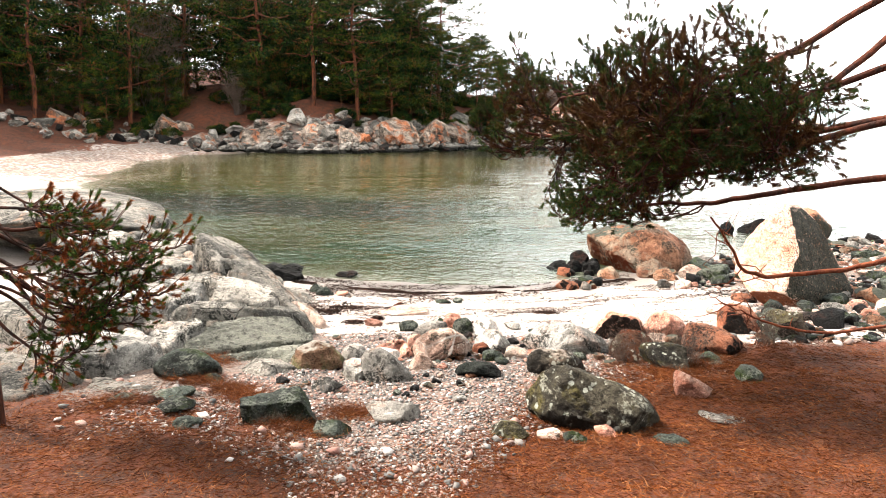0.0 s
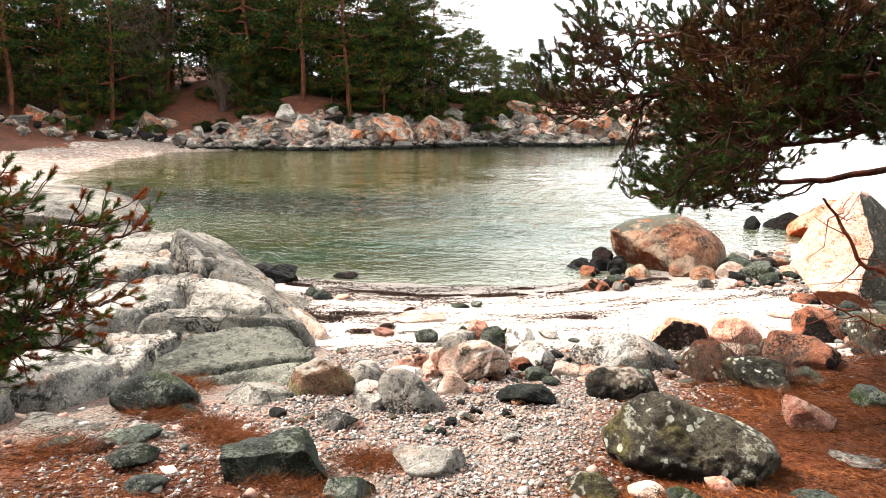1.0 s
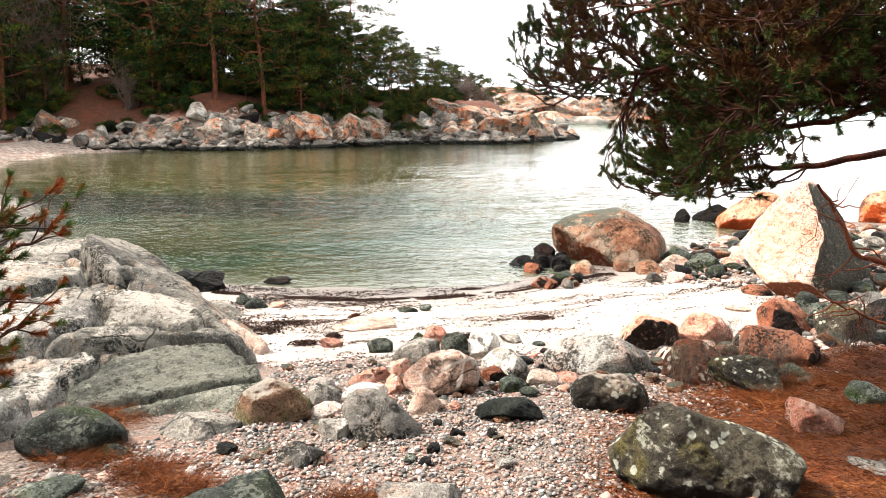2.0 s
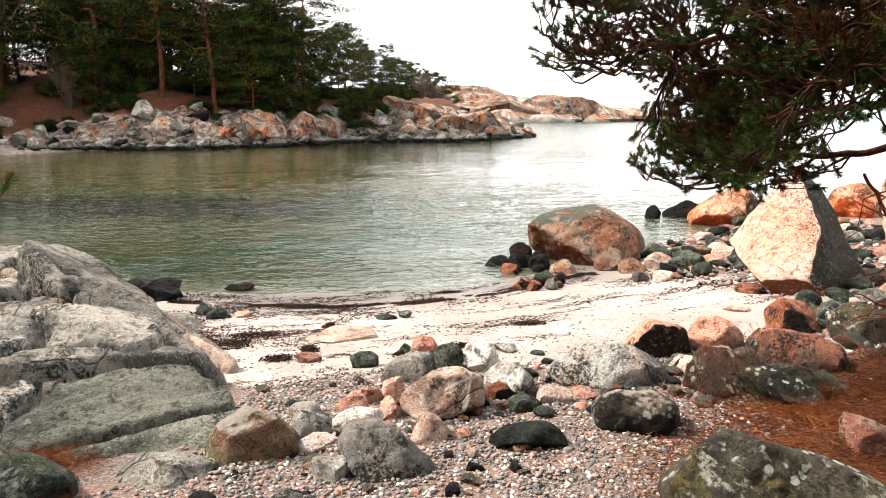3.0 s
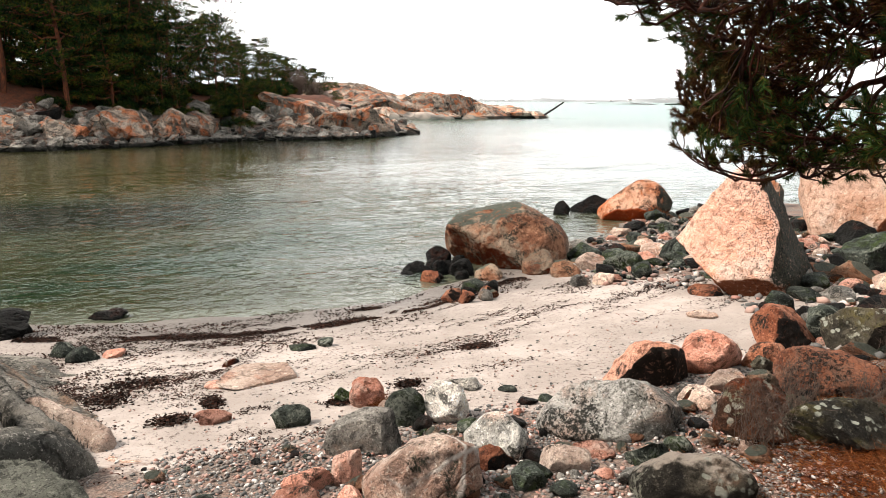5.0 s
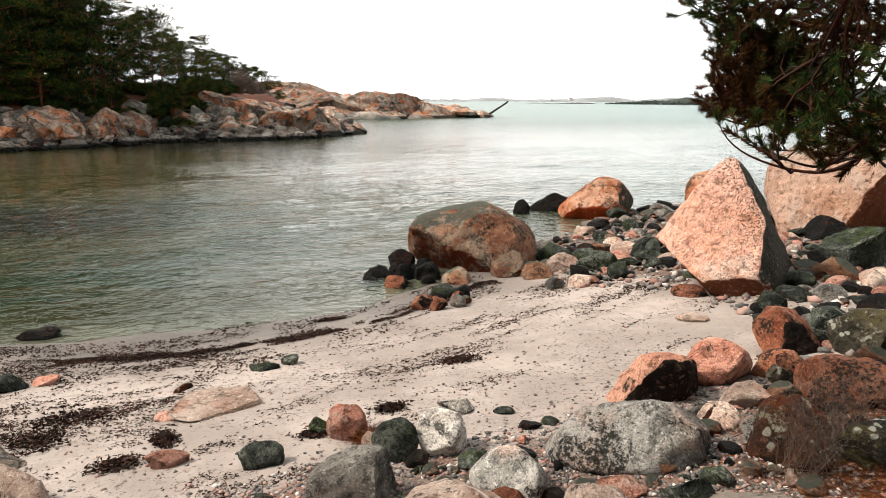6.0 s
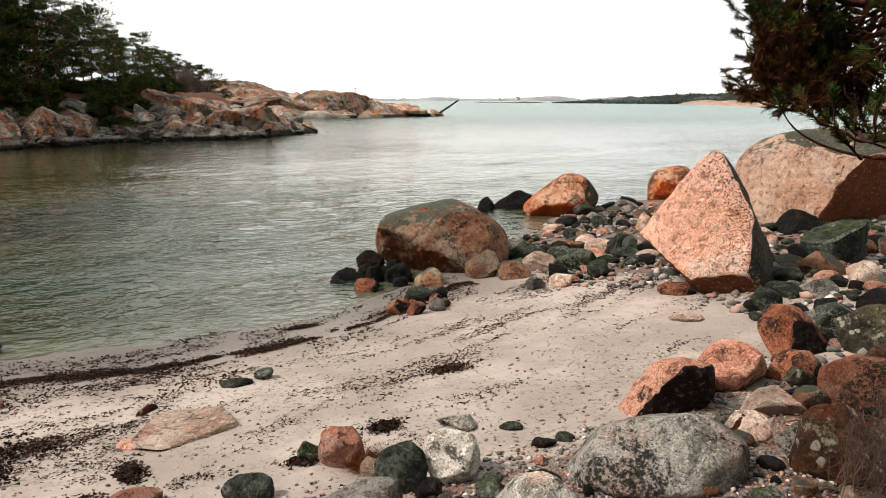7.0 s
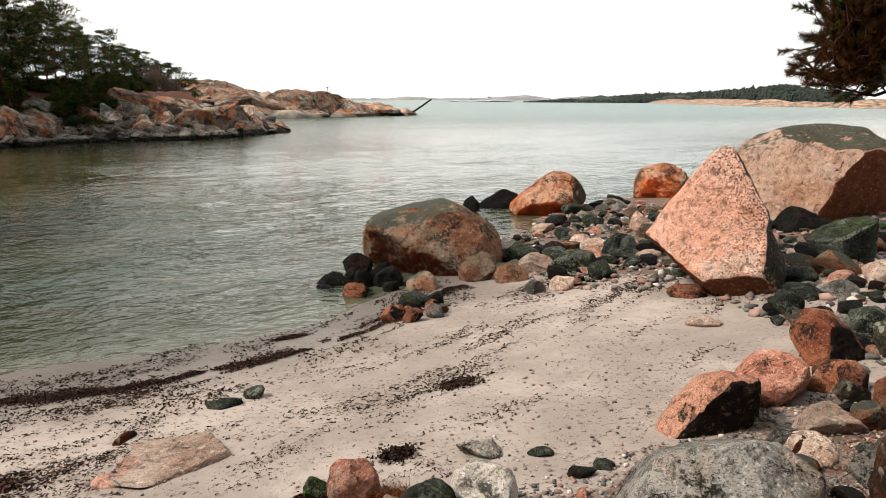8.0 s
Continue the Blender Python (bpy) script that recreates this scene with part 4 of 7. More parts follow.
rock("green_stone", 4.36, 8.02, 0.25, 0.20, 0.21, 55, GREEN, 43, "round green-grey stone beside the leaning boulder", "stone", cuts=7)
rock("shore_stone", -2.90, 10.37, 0.83, 0.50, 0.25, -17, DARK, 44, "dark wet rock at the waterline", "stone", cuts=9, level=6)
rock("shore_stone", -1.92, 11.16, 0.41, 0.24, 0.12, -11, DARK, 45, "small dark wet rock at the waterline", "stone", cuts=8, level=5)
rock("shore_stone", -3.09, 10.58, 0.45, 0.36, 0.26, -17, DARK, 46, "black wet rock at the waterline", "stone", cuts=9, level=5)
rock("shore_stone", -2.74, 10.51, 0.45, 0.36, 0.25, -15, DARK, 47, "black wet rock at the waterline", "stone", cuts=9, level=5)
rock("black_stone", 2.40, 12.71, 0.39, 0.31, 0.40, 21, DARK, 48, "black wet stone at the foot of a boulder", "stone", cuts=4, level=5)
rock("black_stone", 2.57, 12.14, 0.38, 0.30, 0.25, 23, DARK, 49, "black wet stone at the foot of a boulder", "stone", cuts=4, level=5)
rock("black_stone", 2.80, 11.65, 0.39, 0.31, 0.21, 26, TIDE, 50, "dark red wet stone at the foot of a boulder", "stone", cuts=4, level=5)
rock("rust_stone", 2.02, 11.84, 0.29, 0.23, 0.18, 20, RUST, 51, "small rust stone at the waterline", "stone", cuts=7)
rock("black_stone", 2.29, 12.22, 0.27, 0.22, 0.24, 21, DARK, 52, "black wet stone at the foot of a boulder", "stone", cuts=4)
rock("black_stone", 1.97, 12.56, 0.35, 0.28, 0.25, 18, DARK, 53, "black wet stone at the waterline", "stone", cuts=4, level=5)
rock("rust_stone", 1.89, 10.44, 0.26, 0.21, 0.17, 24, RUST, 54, "small rust stone on damp sand", "stone", cuts=7)
rock("rust_stone", 2.00, 10.23, 0.20, 0.16, 0.13, 25, RUST, 55, "small rust stone on damp sand", "stone", cuts=7)
rock("dark_stone", 2.32, 10.91, 0.35, 0.28, 0.15, 25, GREEN, 56, "dark greenish stone on damp sand", "stone", cuts=8, level=5)
rock("grey_stone", 2.23, 10.22, 0.19, 0.16, 0.15, 27, GREY, 57, "small grey stone on damp sand", "stone", cuts=7)
rock("dark_stone", 2.46, 10.68, 0.20, 0.16, 0.15, 27, DARK, 58, "small dark stone on damp sand", "stone", cuts=7)
rock("tide_stone", 3.50, 11.60, 0.47, 0.38, 0.33, 30, TIDE, 59, "rust and grey stone leaning at a boulder", "stone", cuts=9, level=5)
rock("green_stone", 4.54, 12.21, 0.53, 0.42, 0.28, 34, GREEN, 60, "green-grey rounded stone among cobbles", "stone", cuts=7, level=5)
rock("pink_stone", 3.70, 11.15, 0.41, 0.33, 0.23, 33, TIDE, 61, "rust and grey rounded stone among cobbles", "stone", cuts=7, level=5)
rock("pale_stone", 4.16, 11.27, 0.47, 0.38, 0.23, 35, PALE, 62, "pale pink rounded stone among cobbles", "stone", cuts=7, level=5)
rock("dark_stone", 4.42, 10.90, 0.53, 0.42, 0.29, 38, GREEN, 63, "dark blue-grey stone among cobbles", "stone", cuts=8, level=5)
rock("dark_stone", 5.01, 12.11, 0.35, 0.28, 0.21, 37, DARK, 64, "dark stone among cobbles", "stone", cuts=8, level=5)
rock("pale_stone", 3.49, 10.37, 0.24, 0.19, 0.14, 35, GREY, 65, "pale grey stone at the sand's edge", "stone", cuts=8)
rock("orange_stone", 3.78, 10.28, 0.26, 0.18, 0.15, 38, PALE, 66, "pale orange flat stone at the sand's edge", "stone", cuts=8)
rock("green_stone", 4.40, 10.39, 0.28, 0.20, 0.16, 41, GREEN, 67, "flat dark green stone at the sand's edge", "stone", cuts=8)
rock("green_stone", 5.41, 11.05, 0.25, 0.20, 0.27, 43, GREEN, 68, "grey-green stone among cobbles", "stone", cuts=8)
rock("pale_stone", 7.10, 12.68, 0.33, 0.27, 0.30, 43, PALE, 69, "pale pink stone among cobbles", "stone", cuts=8, level=5)
rock("green_stone", 5.59, 11.54, 0.39, 0.31, 0.28, 42, GREEN, 70, "green-grey stone among cobbles", "stone", cuts=8, level=5)
rock("grey_stone", 2.22, 5.92, 0.36, 0.29, 0.21, 32, GREY, 71, "grey stone with pale top beside a dark boulder", "stone", cuts=9, level=5)
rock("pale_low_stone", -1.28, 4.80, 0.50, 0.32, 0.11, -19, SLAB, 72, "low pale stone at the foot of the bedrock", "stone", cuts=8, level=5)
rock("green_stone", -1.62, 4.42, 0.21, 0.15, 0.07, -24, GREEN, 73, "small green-grey stone on shingle", "stone", cuts=8)
rock("pale_stone", -0.59, 5.33, 0.24, 0.19, 0.15, -9, GREY, 74, "pale grey stone on shingle", "stone", cuts=9)
rock("pink_stone", 0.08, 5.13, 0.22, 0.18, 0.15, -3, PALE, 75, "pale pink stone on shingle", "stone", cuts=8)
rock("white_stone", -0.55, 5.10, 0.21, 0.16, 0.08, -9, WHITE, 76, "low white stone on shingle", "stone", cuts=8)
rock("grey_stone", -0.43, 4.69, 0.26, 0.18, 0.12, -9, GREY, 77, "angular grey stone on shingle", "stone", cuts=10)
rock("buried_stone", 0.03, 3.72, 0.42, 0.33, 0.12, -4, GREY, 78, "half-buried pale grey stone in needle litter", "stone", cuts=9, level=5)
rock("buried_stone", -0.59, 4.27, 0.28, 0.22, 0.11, -12, GREY, 79, "half-buried grey stone in shingle", "stone", cuts=9)
rock("lichened_stone", 0.87, 3.59, 0.33, 0.23, 0.12, 10, MOSSY, 80, "grey lichened stone in needle litter", "stone", cuts=10, level=5)
rock("pink_flat_stone", 1.58, 3.68, 0.18, 0.12, 0.07, 20, PINK, 81, "pink stone in needle litter", "stone", cuts=4)
rock("grey_flat_stone", 2.00, 3.55, 0.25, 0.15, 0.06, 27, GREEN, 82, "flat green-grey stone in needle litter", "stone", cuts=4)
rock("pink_stone", 2.42, 4.62, 0.34, 0.27, 0.17, 26, PINK, 83, "pink stone sunk in needle litter", "stone", cuts=8, level=5)
rock("green_stone", 3.04, 5.07, 0.25, 0.20, 0.13, 29, GREEN, 84, "green-grey stone in needle litter", "stone", cuts=8)
rock("pale_slab", 2.52, 4.11, 0.38, 0.23, 0.03, 30, GREY, 85, "flat pale stone plate in needle litter", "stone", cuts=9, level=5)
rock("dark_stone", 2.87, 5.67, 0.27, 0.19, 0.09, 25, GREEN, 86, "flat dark green stone beside a boulder", "stone", cuts=8)
rock("mossy_stone", -1.49, 3.46, 0.27, 0.19, 0.08, -29, GREEN, 130, "flat green-grey stone sunk in needle litter", "stone", cuts=8)
rock("mossy_stone", -1.73, 3.87, 0.36, 0.22, 0.07, -29, GREEN, 131, "low mossy stone sunk in needle litter", "stone", cuts=8, level=5)
rock("mossy_stone", -1.77, 3.63, 0.17, 0.12, 0.06, -31, BROWN, 132, "small brown stone sunk in needle litter", "stone", cuts=8)
rock("mossy_stone", -1.30, 3.21, 0.20, 0.14, 0.07, -28, GREEN, 133, "green-grey stone sunk in needle litter", "stone", cuts=8)
rock("grey_stone", -0.34, 3.35, 0.27, 0.19, 0.12, -11, GREEN, 134, "grey lichened stone sunk in needle litter", "stone", cuts=9)
rock("grey_stone", 1.18, 3.64, 0.20, 0.14, 0.07, 14, PALE, 135, "pale pink stone sunk in needle litter", "stone", cuts=8)
rock("grey_stone", 1.34, 3.53, 0.18, 0.13, 0.07, 17, GREEN, 136, "small grey stone sunk in needle litter", "stone", cuts=8)
rock("dark_stone", -2.02, 3.64, 0.24, 0.17, 0.05, -34, GREEN, 137, "flat dark stone sunk in needle litter", "stone", cuts=8)
rock("pink_stone", -0.27, 5.95, 0.25, 0.16, 0.13, 4, PINK, 88, "pink stone among beach stones", "stone", cuts=8)
rock("pink_stone", -0.34, 5.74, 0.25, 0.20, 0.11, 3, PINK, 89, "pink flat-topped stone among beach stones", "stone", cuts=9)
rock("orange_stone", -0.08, 5.94, 0.16, 0.14, 0.16, 7, PINK, 90, "orange-pink stone beside the veined one", "stone", cuts=9)
rock("pink_stone", -0.12, 5.59, 0.14, 0.12, 0.13, 7, PINK, 91, "pink stone beside the veined one", "stone", cuts=9)
rock("white_stone", -0.65, 5.71, 0.23, 0.16, 0.11, -2, WHITE, 92, "white rounded stone on shingle", "stone", cuts=7)
rock("orange_stone", 0.65, 5.87, 0.25, 0.17, 0.11, 19, RUST, 93, "low orange stone on the beach", "stone", cuts=8)
rock("pink_stone", 0.97, 5.71, 0.26, 0.20, 0.12, 25, PALE, 94, "pale pink low stone", "stone", cuts=8)
rock("green_stone", 0.73, 5.59, 0.18, 0.15, 0.11, 22, GREEN, 95, "dark blue-green stone on shingle", "stone", cuts=8)
rock("rust_stone", 1.20, 5.82, 0.22, 0.15, 0.07, 27, PINK, 96, "rust pink stone between boulders", "stone", cuts=8)
rock("grey_stone", 1.37, 5.58, 0.24, 0.19, 0.13, 31, GREEN, 97, "dark grey stone behind a boulder", "stone", cuts=8)
rock("pink_stone", 2.16, 6.25, 0.25, 0.20, 0.12, 35, PALE, 98, "pinkish grey stone between boulders", "stone", cuts=9)
rock("pale_stone", 2.53, 6.42, 0.35, 0.24, 0.11, 38, PALE, 99, "flat pale pink stone", "stone", cuts=8, level=5)
rock("green_stone", 0.0, 8.89, 0.24, 0.13, 0.06, 5, GREEN, 103, "flat green stone on sand", "stone", cuts=8)
rock("green_stone", 0.21, 8.97, 0.15, 0.11, 0.07, 7, GREEN, 104, "small dark green stone on sand", "stone", cuts=8)
rock("dark_stone", -2.06, 9.49, 0.24, 0.19, 0.12, -12, GREEN, 105, "small dark stone on sand", "stone", cuts=8)
rock("dark_stone", -1.85, 9.29, 0.28, 0.22, 0.12, -11, GREEN, 106, "dark grey-brown stone on sand", "stone", cuts=8)
rock("pink_stone", -1.61, 9.34, 0.20, 0.14, 0.06, -9, PINK, 107, "small flat pink stone on sand", "stone", cuts=8)
rock("grey_stone", 0.97, 7.25, 0.23, 0.16, 0.09, 25, GREY, 108, "angular grey stone on sand", "stone", cuts=10)
rock("grey_chip", 1.22, 7.07, 0.14, 0.09, 0.04, 29, GREEN, 109, "flat green chip on sand", "stone", cuts=4)
rock("grey_chip", 1.23, 6.75, 0.14, 0.08, 0.04, 32, DARK, 110, "flat dark chip on sand", "stone", cuts=4)
rock("grey_chip", 1.37, 6.76, 0.11, 0.07, 0.05, 33, GREEN, 111, "flat dark green chip on sand", "stone", cuts=4)
rock("grey_stone", 0.11, 7.27, 0.12, 0.11, 0.10, 12, GREEN, 112, "grey stone beside the orange round one", "stone", cuts=8)
rock("pink_stone", 0.32, 6.92, 0.10, 0.09, 0.09, 17, PALE, 113, "small pink stone on the beach", "stone", cuts=8)
rock("dark_stone", 0.46, 6.52, 0.12, 0.10, 0.09, 22, DARK, 114, "small dark stone on the beach", "stone", cuts=8)
rock("pink_stone", 3.13, 6.76, 0.29, 0.23, 0.17, 51, RUST, 115, "orange stone behind a rust boulder", "stone", cuts=8)
rock("grey_stone", 2.17, 6.33, 0.24, 0.19, 0.12, 47, BROWN, 116, "grey lichened stone behind the grey boulder", "stone", cuts=8)
rock("orange_boulder", 4.33, 9.07, 0.37, 0.26, 0.11, 47, RUST, 117, "low rust stone at the boulder's foot", "boulder", cuts=4, level=5)
rock("orange_stone", 3.73, 8.30, 0.30, 0.20, 0.06, 49, PALE, 118, "flat orange stones at the boulder's foot", "stone", cuts=8, level=5)
rock("grey_stone", 2.95, 6.57, 0.19, 0.15, 0.13, 59, MOSSY, 119, "grey lichened stone on the beach", "stone", cuts=8)
rock("pink_stone", 2.67, 6.30, 0.19, 0.15, 0.13, 61, TIDE, 120, "rust and grey stone", "stone", cuts=8)
rock("grey_stone", 2.17, 6.38, 0.25, 0.20, 0.12, 56, GREY, 121, "grey speckled stone behind the grey boulder", "stone", cuts=8)
rock("grey_stone", 4.03, 7.09, 0.38, 0.30, 0.28, 60, GREEN, 122, "green-grey lichened block on the beach", "stone", cuts=10, level=5)

for x, y, w, h, mat, seed in ((2.12, 12.45, 0.24, 0.17, DARK, 150), (2.24, 12.52, 0.20, 0.24, DARK, 151), (1.82, 12.34, 0.22, 0.13, DARK, 152), (2.42, 12.34, 0.22, 0.22, DARK, 153), (2.62, 12.42, 0.26, 0.26, DARK, 154), (1.70, 12.62, 0.18, 0.10, DARK, 155), (2.48, 11.86, 0.20, 0.13, DARK, 156), (2.16, 11.98, 0.18, 0.12, DARK, 157)):
    rock("black_stone", x, y, w, w * 0.8, h, 20, mat, seed, "small black wet stone at the foot of a boulder", "stone", cuts=5)
for x, y, w, h, mat, seed in ((2.08, 10.42, 0.16, 0.12, RUST, 160), (2.15, 10.60, 0.18, 0.13, DARK, 161), (2.32, 10.46, 0.16, 0.13, RUST, 162), (2.02, 10.62, 0.14, 0.09, TIDE, 163), (2.36, 10.30, 0.12, 0.09, TIDE, 164)):
    rock("damp_stone", x, y, w, w * 0.8, h, 25, mat, seed, "small dark damp stone in a heap on sand", "stone", cuts=6)

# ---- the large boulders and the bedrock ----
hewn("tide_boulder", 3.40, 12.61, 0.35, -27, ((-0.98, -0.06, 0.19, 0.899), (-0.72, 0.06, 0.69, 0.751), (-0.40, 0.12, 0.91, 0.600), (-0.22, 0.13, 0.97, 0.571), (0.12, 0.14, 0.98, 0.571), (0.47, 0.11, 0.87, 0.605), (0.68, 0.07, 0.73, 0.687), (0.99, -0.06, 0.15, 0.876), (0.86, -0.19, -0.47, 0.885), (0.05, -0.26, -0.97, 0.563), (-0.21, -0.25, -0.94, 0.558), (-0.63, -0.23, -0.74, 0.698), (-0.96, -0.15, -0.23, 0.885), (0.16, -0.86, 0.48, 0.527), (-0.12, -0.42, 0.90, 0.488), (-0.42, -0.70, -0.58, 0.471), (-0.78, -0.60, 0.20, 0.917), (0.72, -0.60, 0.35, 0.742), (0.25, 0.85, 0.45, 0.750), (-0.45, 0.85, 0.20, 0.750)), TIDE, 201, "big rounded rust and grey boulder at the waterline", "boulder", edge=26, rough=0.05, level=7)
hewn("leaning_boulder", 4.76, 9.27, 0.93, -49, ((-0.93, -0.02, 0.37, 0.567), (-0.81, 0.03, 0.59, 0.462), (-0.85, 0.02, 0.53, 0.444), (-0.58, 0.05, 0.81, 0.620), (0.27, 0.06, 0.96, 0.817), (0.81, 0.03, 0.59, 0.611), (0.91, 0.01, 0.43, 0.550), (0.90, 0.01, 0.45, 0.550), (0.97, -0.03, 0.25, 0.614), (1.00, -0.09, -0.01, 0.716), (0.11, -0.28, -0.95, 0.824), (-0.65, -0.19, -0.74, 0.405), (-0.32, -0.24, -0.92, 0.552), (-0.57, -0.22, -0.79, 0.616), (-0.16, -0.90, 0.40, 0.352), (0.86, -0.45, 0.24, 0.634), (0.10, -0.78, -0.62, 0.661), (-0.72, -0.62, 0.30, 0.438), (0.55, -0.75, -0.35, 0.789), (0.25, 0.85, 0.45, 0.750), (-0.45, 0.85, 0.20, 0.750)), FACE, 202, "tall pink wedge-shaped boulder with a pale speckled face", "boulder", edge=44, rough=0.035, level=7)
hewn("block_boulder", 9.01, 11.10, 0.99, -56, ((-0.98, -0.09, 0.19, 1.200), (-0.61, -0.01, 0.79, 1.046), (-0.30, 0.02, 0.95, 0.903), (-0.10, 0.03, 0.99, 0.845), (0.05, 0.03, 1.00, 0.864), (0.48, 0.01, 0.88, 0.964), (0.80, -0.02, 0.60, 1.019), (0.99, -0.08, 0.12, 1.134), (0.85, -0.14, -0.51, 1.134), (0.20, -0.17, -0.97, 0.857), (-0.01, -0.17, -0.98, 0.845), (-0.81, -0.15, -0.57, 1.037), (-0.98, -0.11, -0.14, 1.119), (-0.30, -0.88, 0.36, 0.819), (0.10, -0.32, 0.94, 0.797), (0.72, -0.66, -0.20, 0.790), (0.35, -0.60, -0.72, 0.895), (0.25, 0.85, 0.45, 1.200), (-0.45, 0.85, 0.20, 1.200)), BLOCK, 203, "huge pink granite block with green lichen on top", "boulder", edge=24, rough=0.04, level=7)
rock("flat_pink_rock", -0.38, 8.12, 0.54, 0.68, 0.05, 30, PALE, 204, "flat pale pink rock sunk in sand", "rock", level=5, cuts=9, rough=0.04, bury=1.5, planes=((0, 0, 1, 0.25), (0.7, 0.7, 0, 0.6), (-0.7, 0.6, 0, 0.7)), depth=(0.5, 0.8))
rock("pink_rock_chip", -0.70, 8.06, 0.24, 0.16, 0.045, 20, PINK, 205, "small flat orange rock beside the pink one", "rock", level=4, cuts=5, bury=1.0)
rock("pink_rock_chip", -0.54, 8.42, 0.11, 0.13, 0.04, 20, PINK, 206, "small flat orange rock beside the pink one", "rock", level=4, cuts=5, bury=1.0)
rock("pink_rock_chip", -0.62, 8.65, 0.08, 0.20, 0.04, 35, BROWN, 207, "narrow brown rock chip on sand", "rock", level=4, cuts=5, bury=1.0)


def patches(quads):
    """The faces of one sheet, parted into pieces that hang together."""
    count = int(quads.max()) + 1 if len(quads) else 0
    mark = np.arange(count)
    while count:
        low = mark[quads].min(axis=1)
        old = mark.copy()
        np.minimum.at(mark, quads.ravel(), np.repeat(low, 4))
        mark = mark[mark]
        if (mark == old).all():
            break
    of = mark[quads[:, 0]]
    return [quads[of == k] for k in np.unique(of)]


def build_bedrock():
    """The bare rock hump on the landward side of the bay: tilted sheets that butt against each other along open joints."""
    # middle, half length and width, bearing of the length, height, fall along and across, material
    sheets = (
        (-1.70, 5.55, 0.58, 0.58, 35, 0.79, 0.03, 0.16, SLAB_GREEN), (-2.14, 6.05, 0.55, 0.15, 38, 0.83, -0.05, 0.3, SLAB), (-2.02, 6.28, 0.66, 0.13, 28, 0.87, -0.16, 0.3, SLAB), (-2.30, 6.70, 0.50, 0.34, -6, 1.00, -0.12, 0.10, SLAB),
        (-1.72, 6.68, 0.55, 0.20, -38, 0.69, -0.42, 0.2, SLAB), (-2.00, 7.14, 0.80, 0.22, -40, 0.77, -0.33, 0.15, SLAB), (-2.50, 8.04, 1.40, 0.48, -43, 0.79, -0.27, -0.30, SLAB), (-3.32, 8.40, 0.38, 0.30, -30, 1.00, 0.0, -0.1, SLAB),
        (-2.86, 7.72, 0.46, 0.16, -28, 0.89, -0.12, 0.3, SLAB), (-3.06, 8.00, 0.36, 0.14, -34, 0.96, -0.2, 0.4, SLAB), (-2.62, 7.42, 0.52, 0.15, -30, 0.84, -0.1, 0.3, SLAB), (-3.90, 9.05, 0.85, 0.62, -42, 0.97, -0.05, -0.12, SLAB),
        (-3.12, 6.42, 0.62, 0.50, -12, 0.99, 0.06, 0.06, GREY), (-2.72, 5.72, 0.50, 0.36, -16, 0.83, 0.0, 0.12, GREY), (-2.92, 7.10, 0.66, 0.28, -16, 0.92, -0.08, 0.12, SLAB), (-3.95, 7.40, 0.72, 0.85, -20, 1.05, 0.0, 0.0, SLAB),
        (-1.42, 6.58, 0.22, 0.11, -35, 0.54, -0.3, 0.3, PALE), (-1.56, 6.40, 0.20, 0.13, -30, 0.60, -0.3, 0.3, PALE), (-1.24, 6.72, 0.20, 0.10, -25, 0.50, -0.25, 0.2, PALE), (-1.62, 7.08, 0.32, 0.16, -40, 0.57, -0.3, 0.2, PALE),
        (-2.95, 4.80, 0.62, 0.48, -24, 0.99, 0.08, -0.06, GREY), (-3.62, 5.55, 0.75, 0.50, -30, 1.03, 0.0, 0.0, SLAB), (-2.20, 3.86, 0.85, 0.30, -12, 0.86, 0.0, 0.04, SLAB), (-3.3, 4.05, 0.7, 0.4, -16, 0.99, 0.0, 0.05, SLAB))
    gx, gy = np.arange(-4.9, -0.85, 0.02), np.arange(3.35, 10.2, 0.02)
    X, Y = np.meshgrid(gx, gy, indexing="ij")
    x, y = X.ravel(), Y.ravel()
    wx = x + 0.11 * layered(flat(x * 1.7, y * 1.7), 4, 61, 0.6)
    wy = y + 0.11 * layered(flat(x * 1.7 + 9, y * 1.7), 4, 62, 0.6)
    floor = np.full(len(x), -1.0)
    best, second, owner = np.full(len(x), -1.0), np.full(len(x), -1.0), np.zeros(len(x), int)
    for k, (cx, cy, w, d, bearing, top, fall_u, fall_v, material) in enumerate(sheets):
        a = radians(bearing)
        u, v = (wx - cx) * math.cos(a) + (wy - cy) * math.sin(a), -(wx - cx) * math.sin(a) + (wy - cy) * math.cos(a)
        r = (np.abs(u / w) ** 3.6 + np.abs(v / d) ** 3.6) ** (1 / 3.6)
        grain = 0.045 * layered(np.column_stack((u * 1.6, v * 11, u * 0 + k)), 4, 66) + 0.05 * layered(np.column_stack((u * 2.4, v * 3.4, u * 0 + k)), 4, 67)
        own = top + fall_u * u + fall_v * v - 0.035 * r ** 2.2 + grain
        floor = np.maximum(floor, own - 0.6 * ramp(r, 1.0, 1.9) - 0.42)
        own = own - 0.5 * np.clip((r - 0.95) * 0.9 * min(w, d) / 0.09, 0, 1) ** 1.3
        higher = own > best
        second = np.where(higher, best, np.maximum(second, own))
        best, owner = np.where(higher, own, best), np.where(higher, k, owner)
    # the long crack that splits the greenish sheet
    off = (wy - 5.33) - 0.62 * (wx + 1.62)
    owner = np.where((owner == 0) & (off < 0), len(sheets), owner)
    # joints: open slots along the seams between the sheets, wider and narrower along their way
    grid = owner.reshape(len(gx), len(gy))
    seam = np.zeros(grid.shape, bool)
